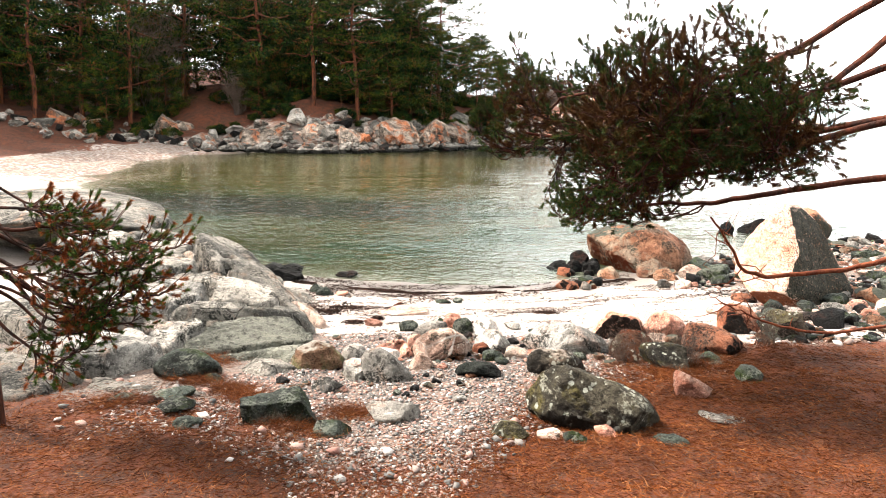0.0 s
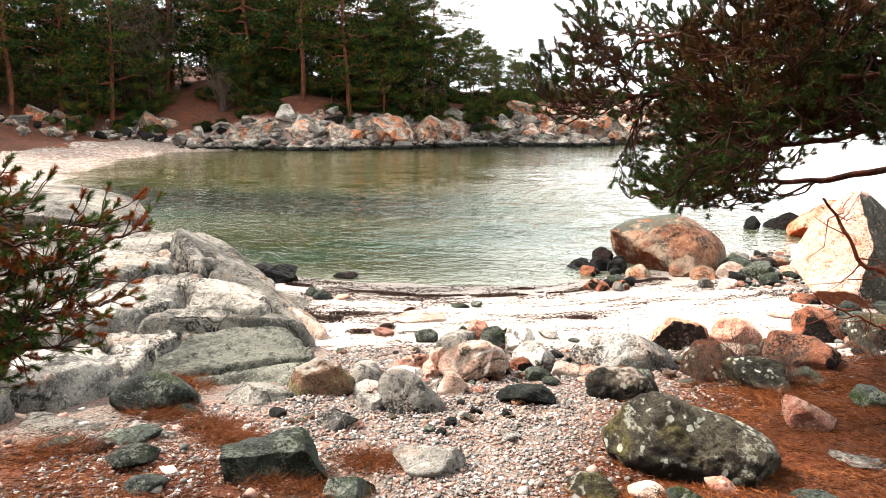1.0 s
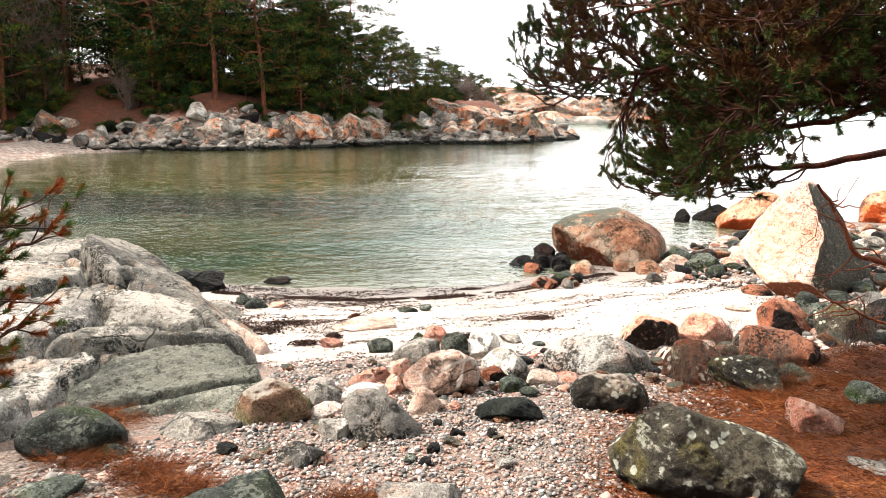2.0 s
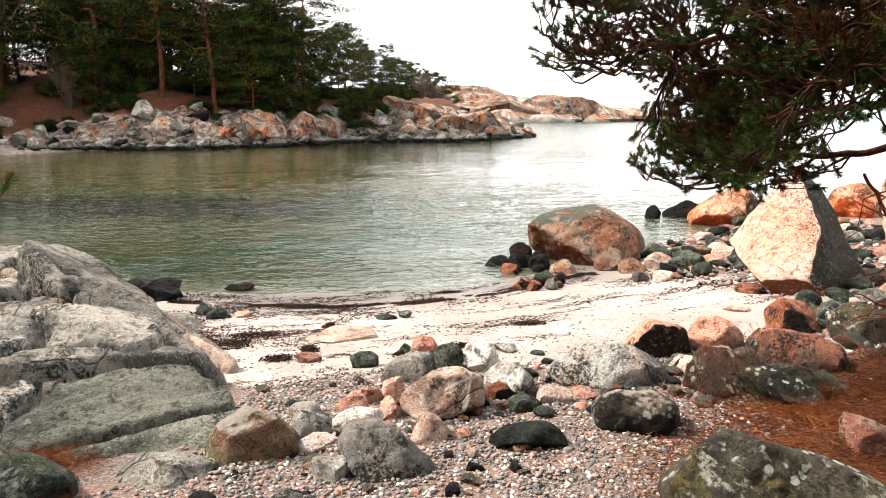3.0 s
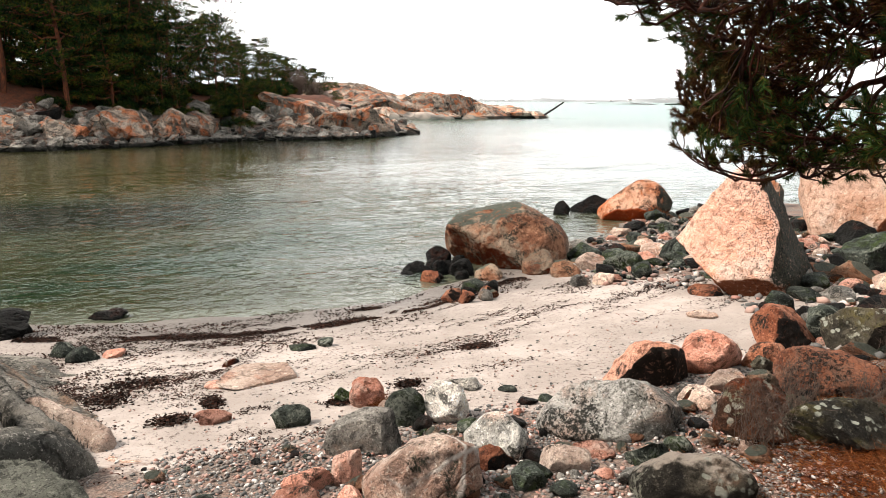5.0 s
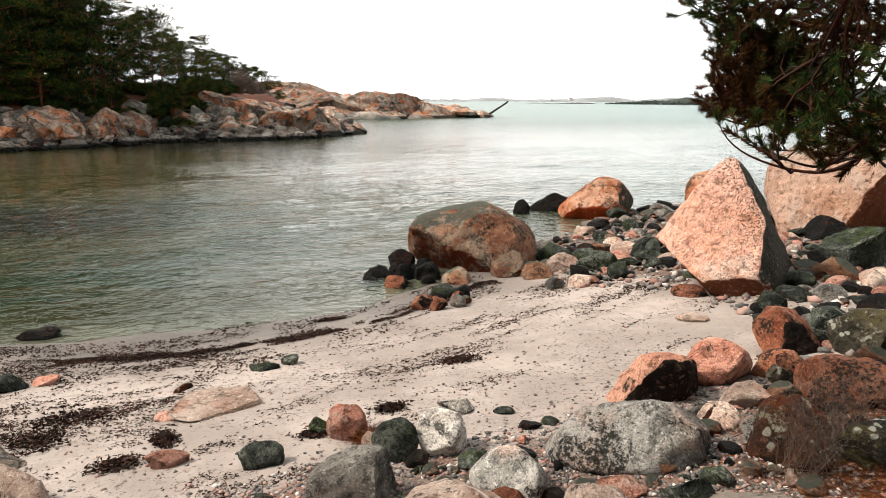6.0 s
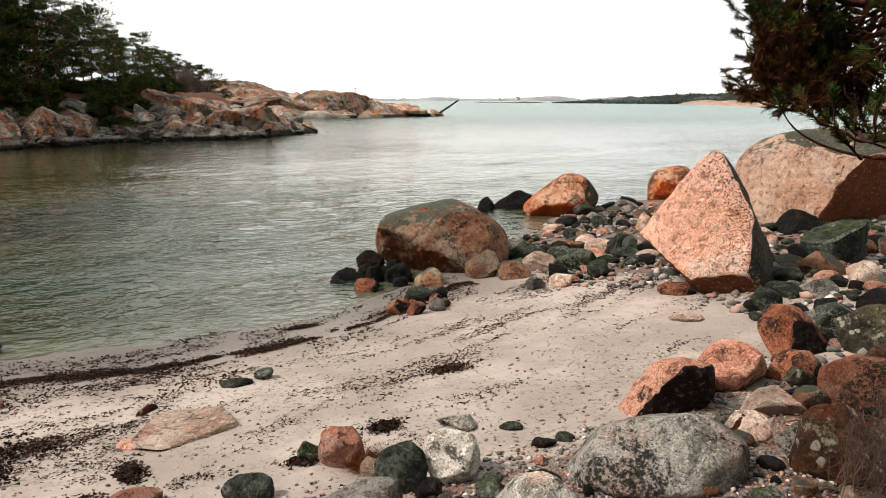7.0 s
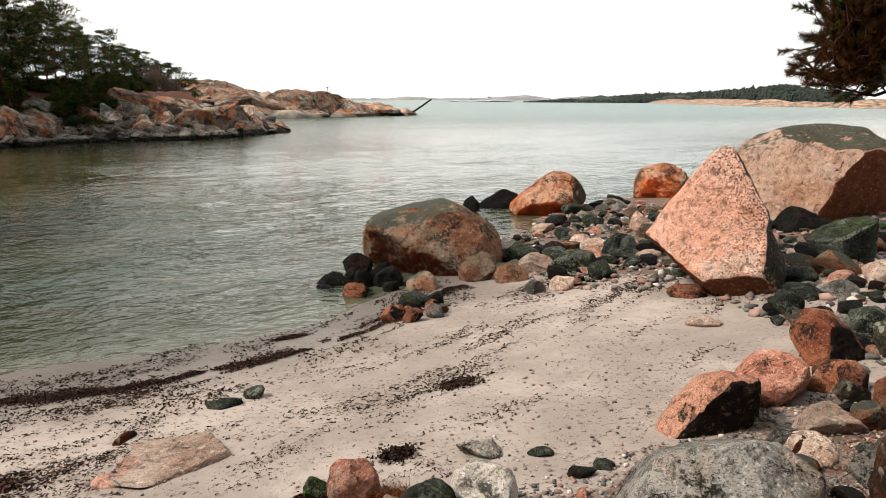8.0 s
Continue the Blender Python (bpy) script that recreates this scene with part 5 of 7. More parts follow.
    seam[:-1] |= grid[:-1] != grid[1:]
    seam[:, :-1] |= grid[:, :-1] != grid[:, 1:]
    slot, ring = np.where(seam, 1.0, 0.0), seam
    for depth in (0.9, 0.35, 0.08):
        grown = ring.copy()
        grown[1:] |= ring[:-1]
        grown[:-1] |= ring[1:]
        grown[:, 1:] |= ring[:, :-1]
        grown[:, :-1] |= ring[:, 1:]
        slot, ring = np.where(grown & ~ring, depth, slot), grown
    z = best - slot.ravel() * (0.24 + 0.34 * layered(flat(x * 1.9, y * 1.9), 3, 68))
    z = np.maximum(z, floor)
    keep = z > land(x, y) - 0.14
    n = len(gy)
    i = (np.arange(len(gx) - 1)[:, None] * n + np.arange(n - 1)[None]).ravel()
    quads = np.column_stack((i, i + n, i + n + 1, i + 1))
    quads = quads[keep[quads].any(axis=1)]
    root = tagged(new("bedrock_outcrop"), "pale grey cracked bedrock hump between sand and water", "bedrock")
    place = np.column_stack((x, y, z))
    for k in range(len(sheets) + 1):
        for mine in patches(quads[owner[quads[:, 0]] == k]):
            used, f = np.unique(mine, return_inverse=True)
            middle = place[used].mean(0) * (1, 1, 0)
            ob = part("slab", mesh_of("slab", place[used] - middle, f.reshape(-1, 4), sheets[k % len(sheets)][8]), root)
            ob.matrix_world = pose(*middle)
    for k, (x, y, w, d, top, turn, tilt_x, tilt_y) in enumerate((
            (-4.90, 8.90, 2.60, 1.70, 0.96, 40, 0, 3), (-7.30, 11.4, 3.60, 4.20, 1.18, -30, 0, 5), (-5.30, 10.5, 2.60, 2.00, 0.62, 40, -5, 6), (-4.20, 10.2, 2.10, 1.00, 0.56, 50, -8, 8), (-3.25, 10.1, 1.50, 0.60, 0.30, 52, -14, 6))):
        thick = 0.55 + 0.2 * min(w, 2)
        v, f = rock_verts(340 + k, (w, d, thick), cuts=7, rough=0.035, level=5, planes=((0, 0, 1, 0.5),), boxy=0.62, depth=(0.62, 0.95))
        part("slab", mesh_of("slab", v, f, SLAB), root).matrix_world = pose(x, y, top - thick / 2, tilt_x, tilt_y, -turn)


build_bedrock()

rng = np.random.default_rng(77)


def scatter_cobbles():
    """Loose cobbles between the boulders on the far side of the sand, each one a stone of its own."""
    kinds = [(GREEN, "green-grey cobble"), (DARK, "dark cobble"), (TIDE, "rust and grey cobble"), (PALE, "pale pink cobble"), (PINK, "orange-pink cobble"), (GREY, "grey cobble")]
    meshes, sources = [], []
    for m, (material, label) in enumerate(kinds):
        for k in range(3):
            v, faces = rock_verts(400 + 10 * m + k, (1.0, 0.78, 0.62), cuts=8, rough=0.07, level=3)
            meshes.append((mesh_of("cobble", v, faces, material), label))
            sources.append((v, faces))
    places = []

    def strew(n, x0, x1, y0, y1, lo, hi, keep):
        tries = 0
        while n > 0 and tries < 20000:
            tries += 1
            x, y, s = rng.uniform(x0, x1), rng.uniform(y0, y1), lo + (hi - lo) * rng.random() ** 2
            if keep(x, y) and all((x - a) ** 2 + (y - b) ** 2 > (0.36 * (s + c)) ** 2 for a, b, c in places):
                places.append((x, y, s))
                n -= 1

    cove = lambda x, y: y > 10.25 + 0.12 * (x - 4) and y < np.interp(x, [4, 5, 7, 9.5], [12.6, 13.2, 15.0, 16.2])
    strew(140, 3.9, 9.8, 10.2, 16.4, 0.18, 0.5, lambda x, y: cove(x, y) and (x > 4.6 or y < 12))
    strew(90, 5.2, 8.4, 7.6, 11.2, 0.16, 0.5, lambda x, y: True)
    strew(50, 3.4, 5.6, 6.4, 8.3, 0.14, 0.4, lambda x, y: x > 3.5 + 0.4 * (y - 6.4))
    large = len(places)
    strew(230, 3.7, 9.6, 10.0, 16.2, 0.06, 0.18, cove)
    strew(150, 4.9, 8.2, 7.2, 10.4, 0.06, 0.18, lambda x, y: True)
    strew(90, 0.3, 2.9, 5.4, 6.6, 0.05, 0.18, lambda x, y: True)
    strew(130, -1.1, 0.6, 4.2, 6.6, 0.035, 0.13, lambda x, y: True)
    loose = [[[], []] for _ in kinds]
    for i, (x, y, s) in enumerate(places):
        pick = rng.choice(18, p=np.repeat((0.27, 0.23, 0.22, 0.10, 0.12, 0.06), 3) / 3)
        me, label = meshes[pick]
        s3 = (s * rng.uniform(0.85, 1.2), s * rng.uniform(0.85, 1.2), s * rng.uniform(0.75, 1.1))
        m = pose(x, y, max(ground_z(x, y), -0.05) + s3[2] * 0.16, rng.uniform(-12, 12), rng.uniform(-12, 12), rng.uniform(0, 360)) @ Matrix.Diagonal((*s3, 1))
        if i < large:
            ob = tagged(new("cobble", me), label + " on the upper beach", "stone", "loose cobbles")
            ob.matrix_world = m
        else:
            v, f = sources[pick]
            m, (vs, fs) = np.array(m), loose[pick // 3]
            fs.append(f + sum(len(a) for a in vs))
            vs.append(v @ m[:3, :3].T + m[:3, 3])
    for (material, label), (vs, fs) in zip(kinds, loose):
        tagged(new("small_cobbles", mesh_of("small_cobbles", np.concatenate(vs), np.concatenate(fs), material)), label + "s strewn small between larger stones", "stones", kind="stuff")


scatter_cobbles()


# ---- the headland over the bay ----


def shore_rocks():
    kinds = []
    for k in range(7):
        v, faces = rock_verts(500 + k, (1.0, 0.8, 0.75), cuts=16, rough=0.06, level=4, depth=(0.38, 0.72), sharp=1.0)
        kinds.append(mesh_of("shore_rock", v, faces, (FAR_STONE, FAR_BEDROCK, FAR_STONE, DARK, FAR_STONE, FAR_BEDROCK, FAR_STONE)[k]))
    line = np.array([(-27, 33.5), (-22.5, 37.5), (-18.5, 38.6), (-14.5, 37.4), (-13, 38.0), (-8, 38.8), (-4.6, 41.4), (0, 45.4), (6.6, 46.4), (13, 53.8)])
    seg = np.r_[0, np.cumsum(np.hypot(*np.diff(line, axis=0).T))]
    for i in range(300):
        s = rng.uniform(0, seg[-1])
        x, y = np.interp(s, seg, line[:, 0]), np.interp(s, seg, line[:, 1])
        back = 4.2 * rng.random() ** 1.6
        x, y = x - 0.35 * back + rng.normal(0, 0.3), y + back - 0.3
        size = rng.uniform(0.3, 1.0) * (1.7 if rng.random() < 0.22 and back > 0.7 else 1.0)
        k = rng.integers(7) if back > 0.5 else rng.choice([2, 3, 4, 6])
        ob = tagged(new("shore_rock", kinds[k]), "grey and rust angular rock on the far shore", "rock", "rocks of the far shore")
        ob.matrix_world = pose(x, y, max(ground_z(x, y), 0) + 0.12 * size, rng.uniform(-25, 25), rng.uniform(-25, 25), rng.uniform(0, 360)) @ Matrix.Diagonal((size * 1.2, size, size, 1))


def ledge(x, y, w, d, h, turn, seed, tilt=(0, 0), z=0.0):
    rock("shore_ledge", x, y, w, d, h, turn, FAR_BEDROCK, seed, "sloping grey and orange granite ledge of the far shore", "bedrock", "ledges of the far shore",
         tilt=tilt, z=z, level=6, cuts=24, rough=0.13, bury=0.75, depth=(0.34, 0.68), sharp=1.0)


shore_rocks()


def rubble():
    """Small angular stones heaped between the ledges."""
    r = np.random.default_rng(55)
    u, faces = sphere(2)
    line = np.array([(-15.2, 36.4), (-13, 37.9), (-8, 38.7), (-4.6, 41.3), (0, 45.3), (6.6, 46.3), (13, 53.7)])
    seg = np.r_[0, np.cumsum(np.hypot(*np.diff(line, axis=0).T))]
    n = 1000
    s, back = r.uniform(0, seg[-1], n), 3.4 * r.random(n) ** 1.5
    x, y = np.interp(s, seg, line[:, 0]) - 0.35 * back + r.normal(0, 0.2, n), np.interp(s, seg, line[:, 1]) + back - 0.25
    size = r.uniform(0.10, 0.34, n)
    v = np.repeat(u[None], n, axis=0)
    for _ in range(6):
        w = r.normal(size=(n, 1, 3))
        w /= np.linalg.norm(w, axis=-1, keepdims=True)
        v = v - np.maximum((v * w).sum(-1, keepdims=True) - r.uniform(0.4, 0.8, (n, 1, 1)), 0) * w
    v = v * np.stack((size * r.uniform(0.9, 1.5, n), size, size * 0.75), axis=-1)[:, None]
    v = v + np.stack((x, y, np.maximum(surface(x, y), 0) + 0.3 * size), axis=-1)[:, None]
    f = (faces[None] + (np.arange(n) * len(u))[:, None, None]).reshape(-1, 3)
    tagged(new("shore_rubble", mesh_of("shore_rubble", v.reshape(-1, 3), f, FAR_STONE, False)), "grey angular rubble along the far waterline", "stones", kind="stuff")


rubble()
ledge(-13.2, 40.3, 3.4, 3.6, 1.60, -10, 601, (-12, 6))
ledge(-10.6, 40.5, 3.0, 3.4, 1.68, 5, 602, (-14, -4))
ledge(-8.2, 40.7, 2.8, 3.2, 1.36, 10, 603, (-10, 5))
ledge(-5.8, 42.5, 3.2, 3.6, 1.76, 20, 604, (-12, 8))
ledge(-3.6, 43.9, 2.6, 3.0, 1.76, 25, 605, (-12, 10))
ledge(-2.0, 45.5, 2.6, 3.2, 1.52, 30, 606, (-10, 14))
ledge(-12.2, 42.9, 3.0, 2.4, 2.32, 0, 607, (-6, 0))
ledge(-6.6, 44.9, 1.8, 1.5, 2.32, 0, 608)
ledge(-4.0, 46.3, 1.9, 1.6, 2.40, 0, 609)
ledge(-9.6, 44.1, 1.7, 1.4, 2.16, 0, 610)
ledge(4.6, 50.4, 5.4, 6.0, 2.5, 25, 611, (-4, 6))
ledge(7.4, 51.2, 5.6, 7.0, 2.4, 35, 612, (-4, 13))
ledge(6.0, 48.4, 4.6, 3.2, 1.5, 20, 613, (-8, 6))
ledge(8.8, 50.2, 3.6, 3.0, 1.3, 40, 614, (-8, 10))
ledge(10.6, 53.0, 4.4, 3.2, 1.3, 50, 615, (-3, 9))
ledge(12.4, 54.0, 2.8, 1.6, 0.6, 55, 616, (0, 6))
ledge(3.0, 47.6, 2.4, 2.2, 1.2, 10, 617, (-10, 6))

# ---- trees ----


def pine(name, height, seed, crown=0.3, spread=0.34, limbs=26, pads=4, per_pad=80, lean=0.05, flatness=0.3, trunk=0.0125):
    """A Scots pine: a wavering trunk, crooked limbs and flat pads of needles with gaps between them."""
    r = np.random.default_rng(seed)
    root = new(name)
    wood = Tubes(6)
    top = np.array([r.normal(0, lean) * height, r.normal(0, lean) * height, height])
    stem = bent((0, 0, -0.3), top, r, 0.025, n=14)
    wood.add(stem, np.linspace(1, 0.12, 14) * trunk * height)
    part("trunk", wood.mesh("trunk", FAR_BARK), root)
    arms, leaves = Tubes(3), [[], [], []]
    for i in range(limbs):
        k = crown + (0.98 - crown) * ((i + r.random()) / limbs)
        base = np.array([np.interp(k * height, stem[:, 2], stem[:, a]) for a in range(3)])
        g = (k - crown) / (1 - crown)
        reach = spread * height * (0.35 + 0.65 * math.sin(math.pi * min(1, 0.25 + 0.72 * g))) * r.uniform(0.55, 1.15)
        ang = i * 2.4 + r.normal(0, 0.4)
        tip = base + np.array([math.cos(ang) * reach, math.sin(ang) * reach, reach * r.uniform(-0.05, 0.4)])
        line = bent(base, tip, r, 0.07, sag=0.06 * reach, n=7)
        arms.add(line, np.linspace(1, 0.25, 7) * 0.0065 * height * (1.15 - 0.7 * k))
        for j in range(pads):
            at = line[min(6, 3 + round(3 * (j + 0.6) / pads))] + r.normal(0, 0.1 * reach, 3) * (1, 1, 0.5)
            size = reach * r.uniform(0.15, 0.30) + 0.10
            m = int(per_pad * r.uniform(0.7, 1.3))
            q = r.normal(size=(m, 3))
            q /= np.linalg.norm(q, axis=1)[:, None]
            q *= (r.random(m) ** 0.45)[:, None] * np.array([1, 1, flatness])
            leaves[0].append(at + q * size)
            leaves[1].append(q * (1, 1, 0.6) + np.array([0, 0, 0.45]) + r.normal(0, 0.35, (m, 3)))
            leaves[2].append(np.full(m, 0.10 + 0.06 * size) * r.uniform(0.7, 1.3, m))
    part("branchwork", arms.mesh("branchwork", FAR_BARK), root, kind="stuff")
    at, way, size = (np.concatenate(v) for v in leaves)
    v, f = blades(at, way, size * 1.0, size * 0.34, r)
    part("crown", mesh_of("crown", v, f, FAR_NEEDLES, False), root, kind="stuff")
    return root


def stand(tree, x, y, turn, scale):
    ob = copy_thing(tree, pose(x, y, ground_z(x, y), 0, 0, turn))
    ob.scale = (scale, scale, scale)
    return ob


def woods():
    tall = tagged(pine("pine_tree", 9.5, 41, 0.17, 0.25, 36), "tall pine with red upper trunk on the headland", "tree", "pines of the headland")
    tall.matrix_world = pose(-10.9, 46.0, ground_z(-10.9, 46.0), 0, 0, 40)
    mid = tagged(pine("pine_tree", 7.2, 42, 0.12, 0.3, 32), "crooked dark green pine on the headland", "tree", "pines of the headland")
    mid.matrix_world = pose(-6.2, 49.0, ground_z(-6.2, 49.0), 0, 0, 0)
    edge = tagged(pine("pine_tree", 8.4, 47, 0.24, 0.46, 34, pads=5, flatness=0.26, lean=0.02, trunk=0.02), "tall pine with long flat limbs at the wood's edge", "tree", "pines of the headland")
    edge.matrix_world = pose(-3.2, 47.6, ground_z(-3.2, 47.6), 0, 0, 30)
    low = tagged(pine("young_pine", 4.6, 43, 0.06, 0.34, 28, flatness=0.6), "dense young pine under taller trees", "tree", "pines of the headland")
    low.matrix_world = pose(-7.6, 44.8, ground_z(-7.6, 44.8), 0, 0, 0)
    swept = tagged(pine("pine_tree", 4.4, 44, 0.32, 0.42, 22, flatness=0.35, lean=0.12), "low windswept pine on the ridge", "tree", "pines of the headland")
    swept.matrix_world = pose(1.5, 66.0, ground_z(1.5, 66.0), 0, 0, 0)
    lean = tagged(pine("pine_tree", 8.2, 45, 0.24, 0.3, 28, flatness=0.38, lean=0.1), "tall open-crowned pine on the headland", "tree", "pines of the headland")
    lean.matrix_world = pose(-5.6, 47.2, ground_z(-5.6, 47.2), 0, 0, 120)
    r = np.random.default_rng(9)
    front = np.array([(-36, 33), (-27, 38), (-21, 42), (-16, 43), (-11, 43.4), (-6, 44.8), (-2.4, 48.4)])
    seg = np.r_[0, np.cumsum(np.hypot(*np.diff(front, axis=0).T))]

    def spot(i, n, back):
        s = seg[-1] * (i + r.uniform(0.1, 0.9)) / n
        x, y = np.interp(s, seg, front[:, 0]) - 0.45 * back, np.interp(s, seg, front[:, 1]) + 0.9 * back
        return x, y, abs(x + 18.2) > 1.9 or y > 50

    for i in range(56):
        x, y, free = spot(i, 56, (0.3, 4, 8, 13)[i % 4] + r.uniform(-1.2, 1.2))
        kind, turn, scale = (tall, mid, lean, tall)[r.integers(4)], r.uniform(0, 360), r.uniform(0.85, 1.2)
        if free:
            stand(kind, x, y, turn, scale * float(np.interp(x, [-12, -7], [1.3, 1.0])))
    for i in range(76):
        x, y, free = spot(i, 76, r.uniform(-0.6, 11))
        turn, scale = r.uniform(0, 360), r.uniform(0.6, 1.3)
        if free:
            stand(low, x, y, turn, scale)
    for x, y, k, scale in ((-1.0, 50.5, lean, 0.62), (-0.4, 52, mid, 0.56), (0.6, 54, lean, 0.42), (2.0, 56.5, mid, 0.38), (3.4, 59, swept, 0.64), (4.4, 61, swept, 0.66), (5.6, 63, swept, 0.60), (6.6, 65, swept, 0.7), (7.4, 66.5, swept, 0.86), (8.2, 68.5, swept, 0.7),
                           (1.0, 60, mid, 0.48), (2.6, 64, mid, 0.45), (-2.0, 56, tall, 0.6), (-1.0, 62, mid, 0.76), (4.4, 67, swept, 0.8), (0.5, 66, mid, 0.6), (0.6, 48.4, low, 0.5), (1.6, 50.2, low, 0.4), (-0.8, 47.4, low, 0.45), (2.6, 52.6, low, 0.42),
                           (-3.0, 47.6, low, 0.6), (-18, 53, low, 1.3), (-20, 54, tall, 1.1), (-16.5, 54, mid, 1.1), (-18.5, 57, low, 1.5), (-15, 57, tall, 1.1), (-22, 57, mid, 1.2), (-19, 60, tall, 1.1), (-1.5, 58, low, 1.0), (0.5, 57, low, 0.72), (-3.5, 54, low, 1.1), (2.5, 61, low, 0.7), (-5.5, 52, low, 1.2), (-2.6, 52.5, low, 1.0), (-14.5, 43.6, low, 0.8), (-15.6, 45, low, 1.1), (-13, 45.6, low, 1.0), (-16.8, 47.5, low, 1.2), (-20.2, 46, low, 1.2), (-9.0, 45.8, low, 1.0), (-22.5, 43, low, 1.1), (9.2, 71, low, 0.3), (6.0, 68, mid, 0.5)):
        stand(k, x, y, r.uniform(0, 360), scale)
    # unseen pines added at the back of the beach, to block low sky light
    for x, y, k, scale in ((-6.5, -1.5, tall, 0.9), (-4, -6, tall, 1.0), (0.5, -7.5, lean, 1.0), (4.5, -5, tall, 1.0), (7.5, -1, mid, 1.0), (8.5, 3.2, lean, 0.9), (-9, 3, mid, 0.9), (2.5, -11, tall, 1.1), (-2, -12, tall, 1.1), (7, -9, lean, 1.1), (-8, -9, tall, 1.1), (11.5, 0.5, tall, 1.0), (-12, -2, tall, 1.1), (-5.5, -3.5, low, 1.3), (-2.5, -4.6, low, 1.2), (1.8, -4.4, low, 1.2), (4.2, -2.8, low, 1.0), (6.2, 1.2, low, 1.1), (-7.8, 0.6, low, 1.2), (-0.5, -8.6, mid, 1.1), (3.8, -8, mid, 1.1), (-5.6, -8.4, mid, 1.1), (9.6, -4.6, low, 1.5), (-10.5, -5, low, 1.5), (10.2, 3.6, low, 1.2)):
        stand(k, x, y, r.uniform(0, 360), scale)


woods()


def bare_bush(x, y, height, seed, label, thick=1.0):
    r = np.random.default_rng(seed)
    root = tagged(new("bare_bush"), label, "bush", "bare bushes")
    twigs = Tubes(3)
    for i in range(46):
        a = r.uniform(0, 2 * math.pi)
        tip = np.array([math.cos(a) * r.uniform(0.1, 0.45) * height, math.sin(a) * r.uniform(0.1, 0.45) * height, height * r.uniform(0.6, 1)])
        line = bent((r.normal(0, 0.08), r.normal(0, 0.08), -0.1), tip, r, 0.07, n=7)
        twigs.add(line, np.linspace(0.028, 0.008, 7) * thick)
        for j in range(5):
            b = line[r.integers(3, 7)]
            twigs.add(bent(b, b + r.normal(0, 0.16 * height, 3) + (0, 0, 0.12 * height), r, 0.1, n=4), np.linspace(0.013, 0.006, 4) * thick)
    part("branchwork", twigs.mesh("branchwork", TWIGS), root, kind="stuff")
    root.matrix_world = pose(x, y, ground_z(x, y))


for i, (x, y, h) in enumerate(((-21.5, 43.5, 6.5), (-20.9, 44.6, 5.8), (5.0, 60, 2.2), (6.4, 62.5, 2.0), (4.6, 56, 1.4), (7.6, 64, 1.6), (-16.0, 44.0, 2.5))):
    bare_bush(x, y, h, 70 + i, "grey leafless bush among the pines")


def shrub(x, y, w, h, seed):
    r = np.random.default_rng(seed)
    n = 2400
    q = r.normal(size=(n, 3))
    q /= np.linalg.norm(q, axis=1)[:, None]
    q *= (r.random(n) ** 0.3)[:, None] * (0.85 + 0.5 * (layered(q * 2 + seed, 2, seed)))[:, None]
    at = q * (w / 2, w / 2, h * 0.5) + (0, 0, h * 0.42)
    v, f = blades(at, q + r.normal(0, 0.5, (n, 3)), 0.13, 0.035, r)
    ob = tagged(new("juniper_bush", mesh_of("juniper_bush", v, f, FAR_NEEDLES, False)), "low dark juniper bush on bare rock", "bush", "junipers")
    ob.matrix_world = pose(x, y, ground_z(x, y))


def undergrowth():
    """Low junipers and heather under the pines of the headland."""
    r = np.random.default_rng(12)
    shrub(-12.4, 42.4, 1.5, 0.8, 88)
    first = bpy.data.objects["juniper_bush"]
    for i in range(130):
        x = r.uniform(-24, 4.5)
        y = np.interp(x, [-24, -16, -8, -0.5, 4.5], [37.5, 41.5, 42.5, 47.6, 52.5]) + r.uniform(0, 6.5)
        if abs(x + 17.5) > 2.5 or r.random() < 0.3:
            k = r.uniform(0.5, 1.3)
            copy_thing(first, pose(x, y, ground_z(x, y), 0, 0, r.uniform(0, 360))).scale = (k, k, k * 0.9)


undergrowth()

# ---- the skerry and the far coast ----
for i, (x, y, w, h) in enumerate(((6.0, 92, 2.2, 1.1), (7.6, 93, 1.6, 0.8), (14.2, 90.5, 1.1, 0.9), (4.0, 90, 1.8, 0.9), (1.5, 49.2, 2.0, 0.9), (0.2, 46.9, 2.2, 0.8), (3.0, 52.5, 2.0, 0.7))):
    shrub(x, y, w, h, 80 + i)
for i, (x, y, w, d, h, turn) in enumerate(((14, 95, 24, 13, 4.5, 12), (24, 95, 17, 9, 3.2, 18), (31, 95, 12, 7, 2.3, 25), (36, 96, 10, 6, 1.7, 25), (40.5, 96.6, 6, 4, 0.9, 25), (3, 95, 14, 9, 3.9, 5), (16.5, 89.0, 8, 4, 1.6, 10), (25, 90.8, 7, 3.4, 1.3, 20))):
    rock("skerry_ledge", x, y, w, d, h, turn, FAR_BEDROCK, 640 + i, "bare grey and orange granite hump of the skerry", "bedrock", "ledges of the skerry", z=0.0, level=6, cuts=14, rough=0.06, bury=0.9, depth=(0.5, 0.85))

pole = Tubes(8)
pole.add(bent((42.0, 95.6, 0.25), (46.0, 97.2, 2.15), np.random.default_rng(3), 0.004, n=6), np.linspace(0.16, 0.12, 6))
beam = tagged(new("leaning_pole"), "dark slanting timber pole at the skerry's end", "pole")
part("shaft", pole.mesh("shaft", DARK_WOOD), beam)
mast = tagged(new("beacon_mast"), "thin grey mast with a crossbar on bare rock", "mast")
stick = Tubes(5)
stick.add([(0, 0, 0), (0, 0, 1.7)], [0.04, 0.03])
part("post", stick.mesh("post", GREY_METAL), mast)
bar = Tubes(5)
bar.add([(-0.22, 0, 1.62), (0.22, 0, 1.62)], [0.03, 0.03])
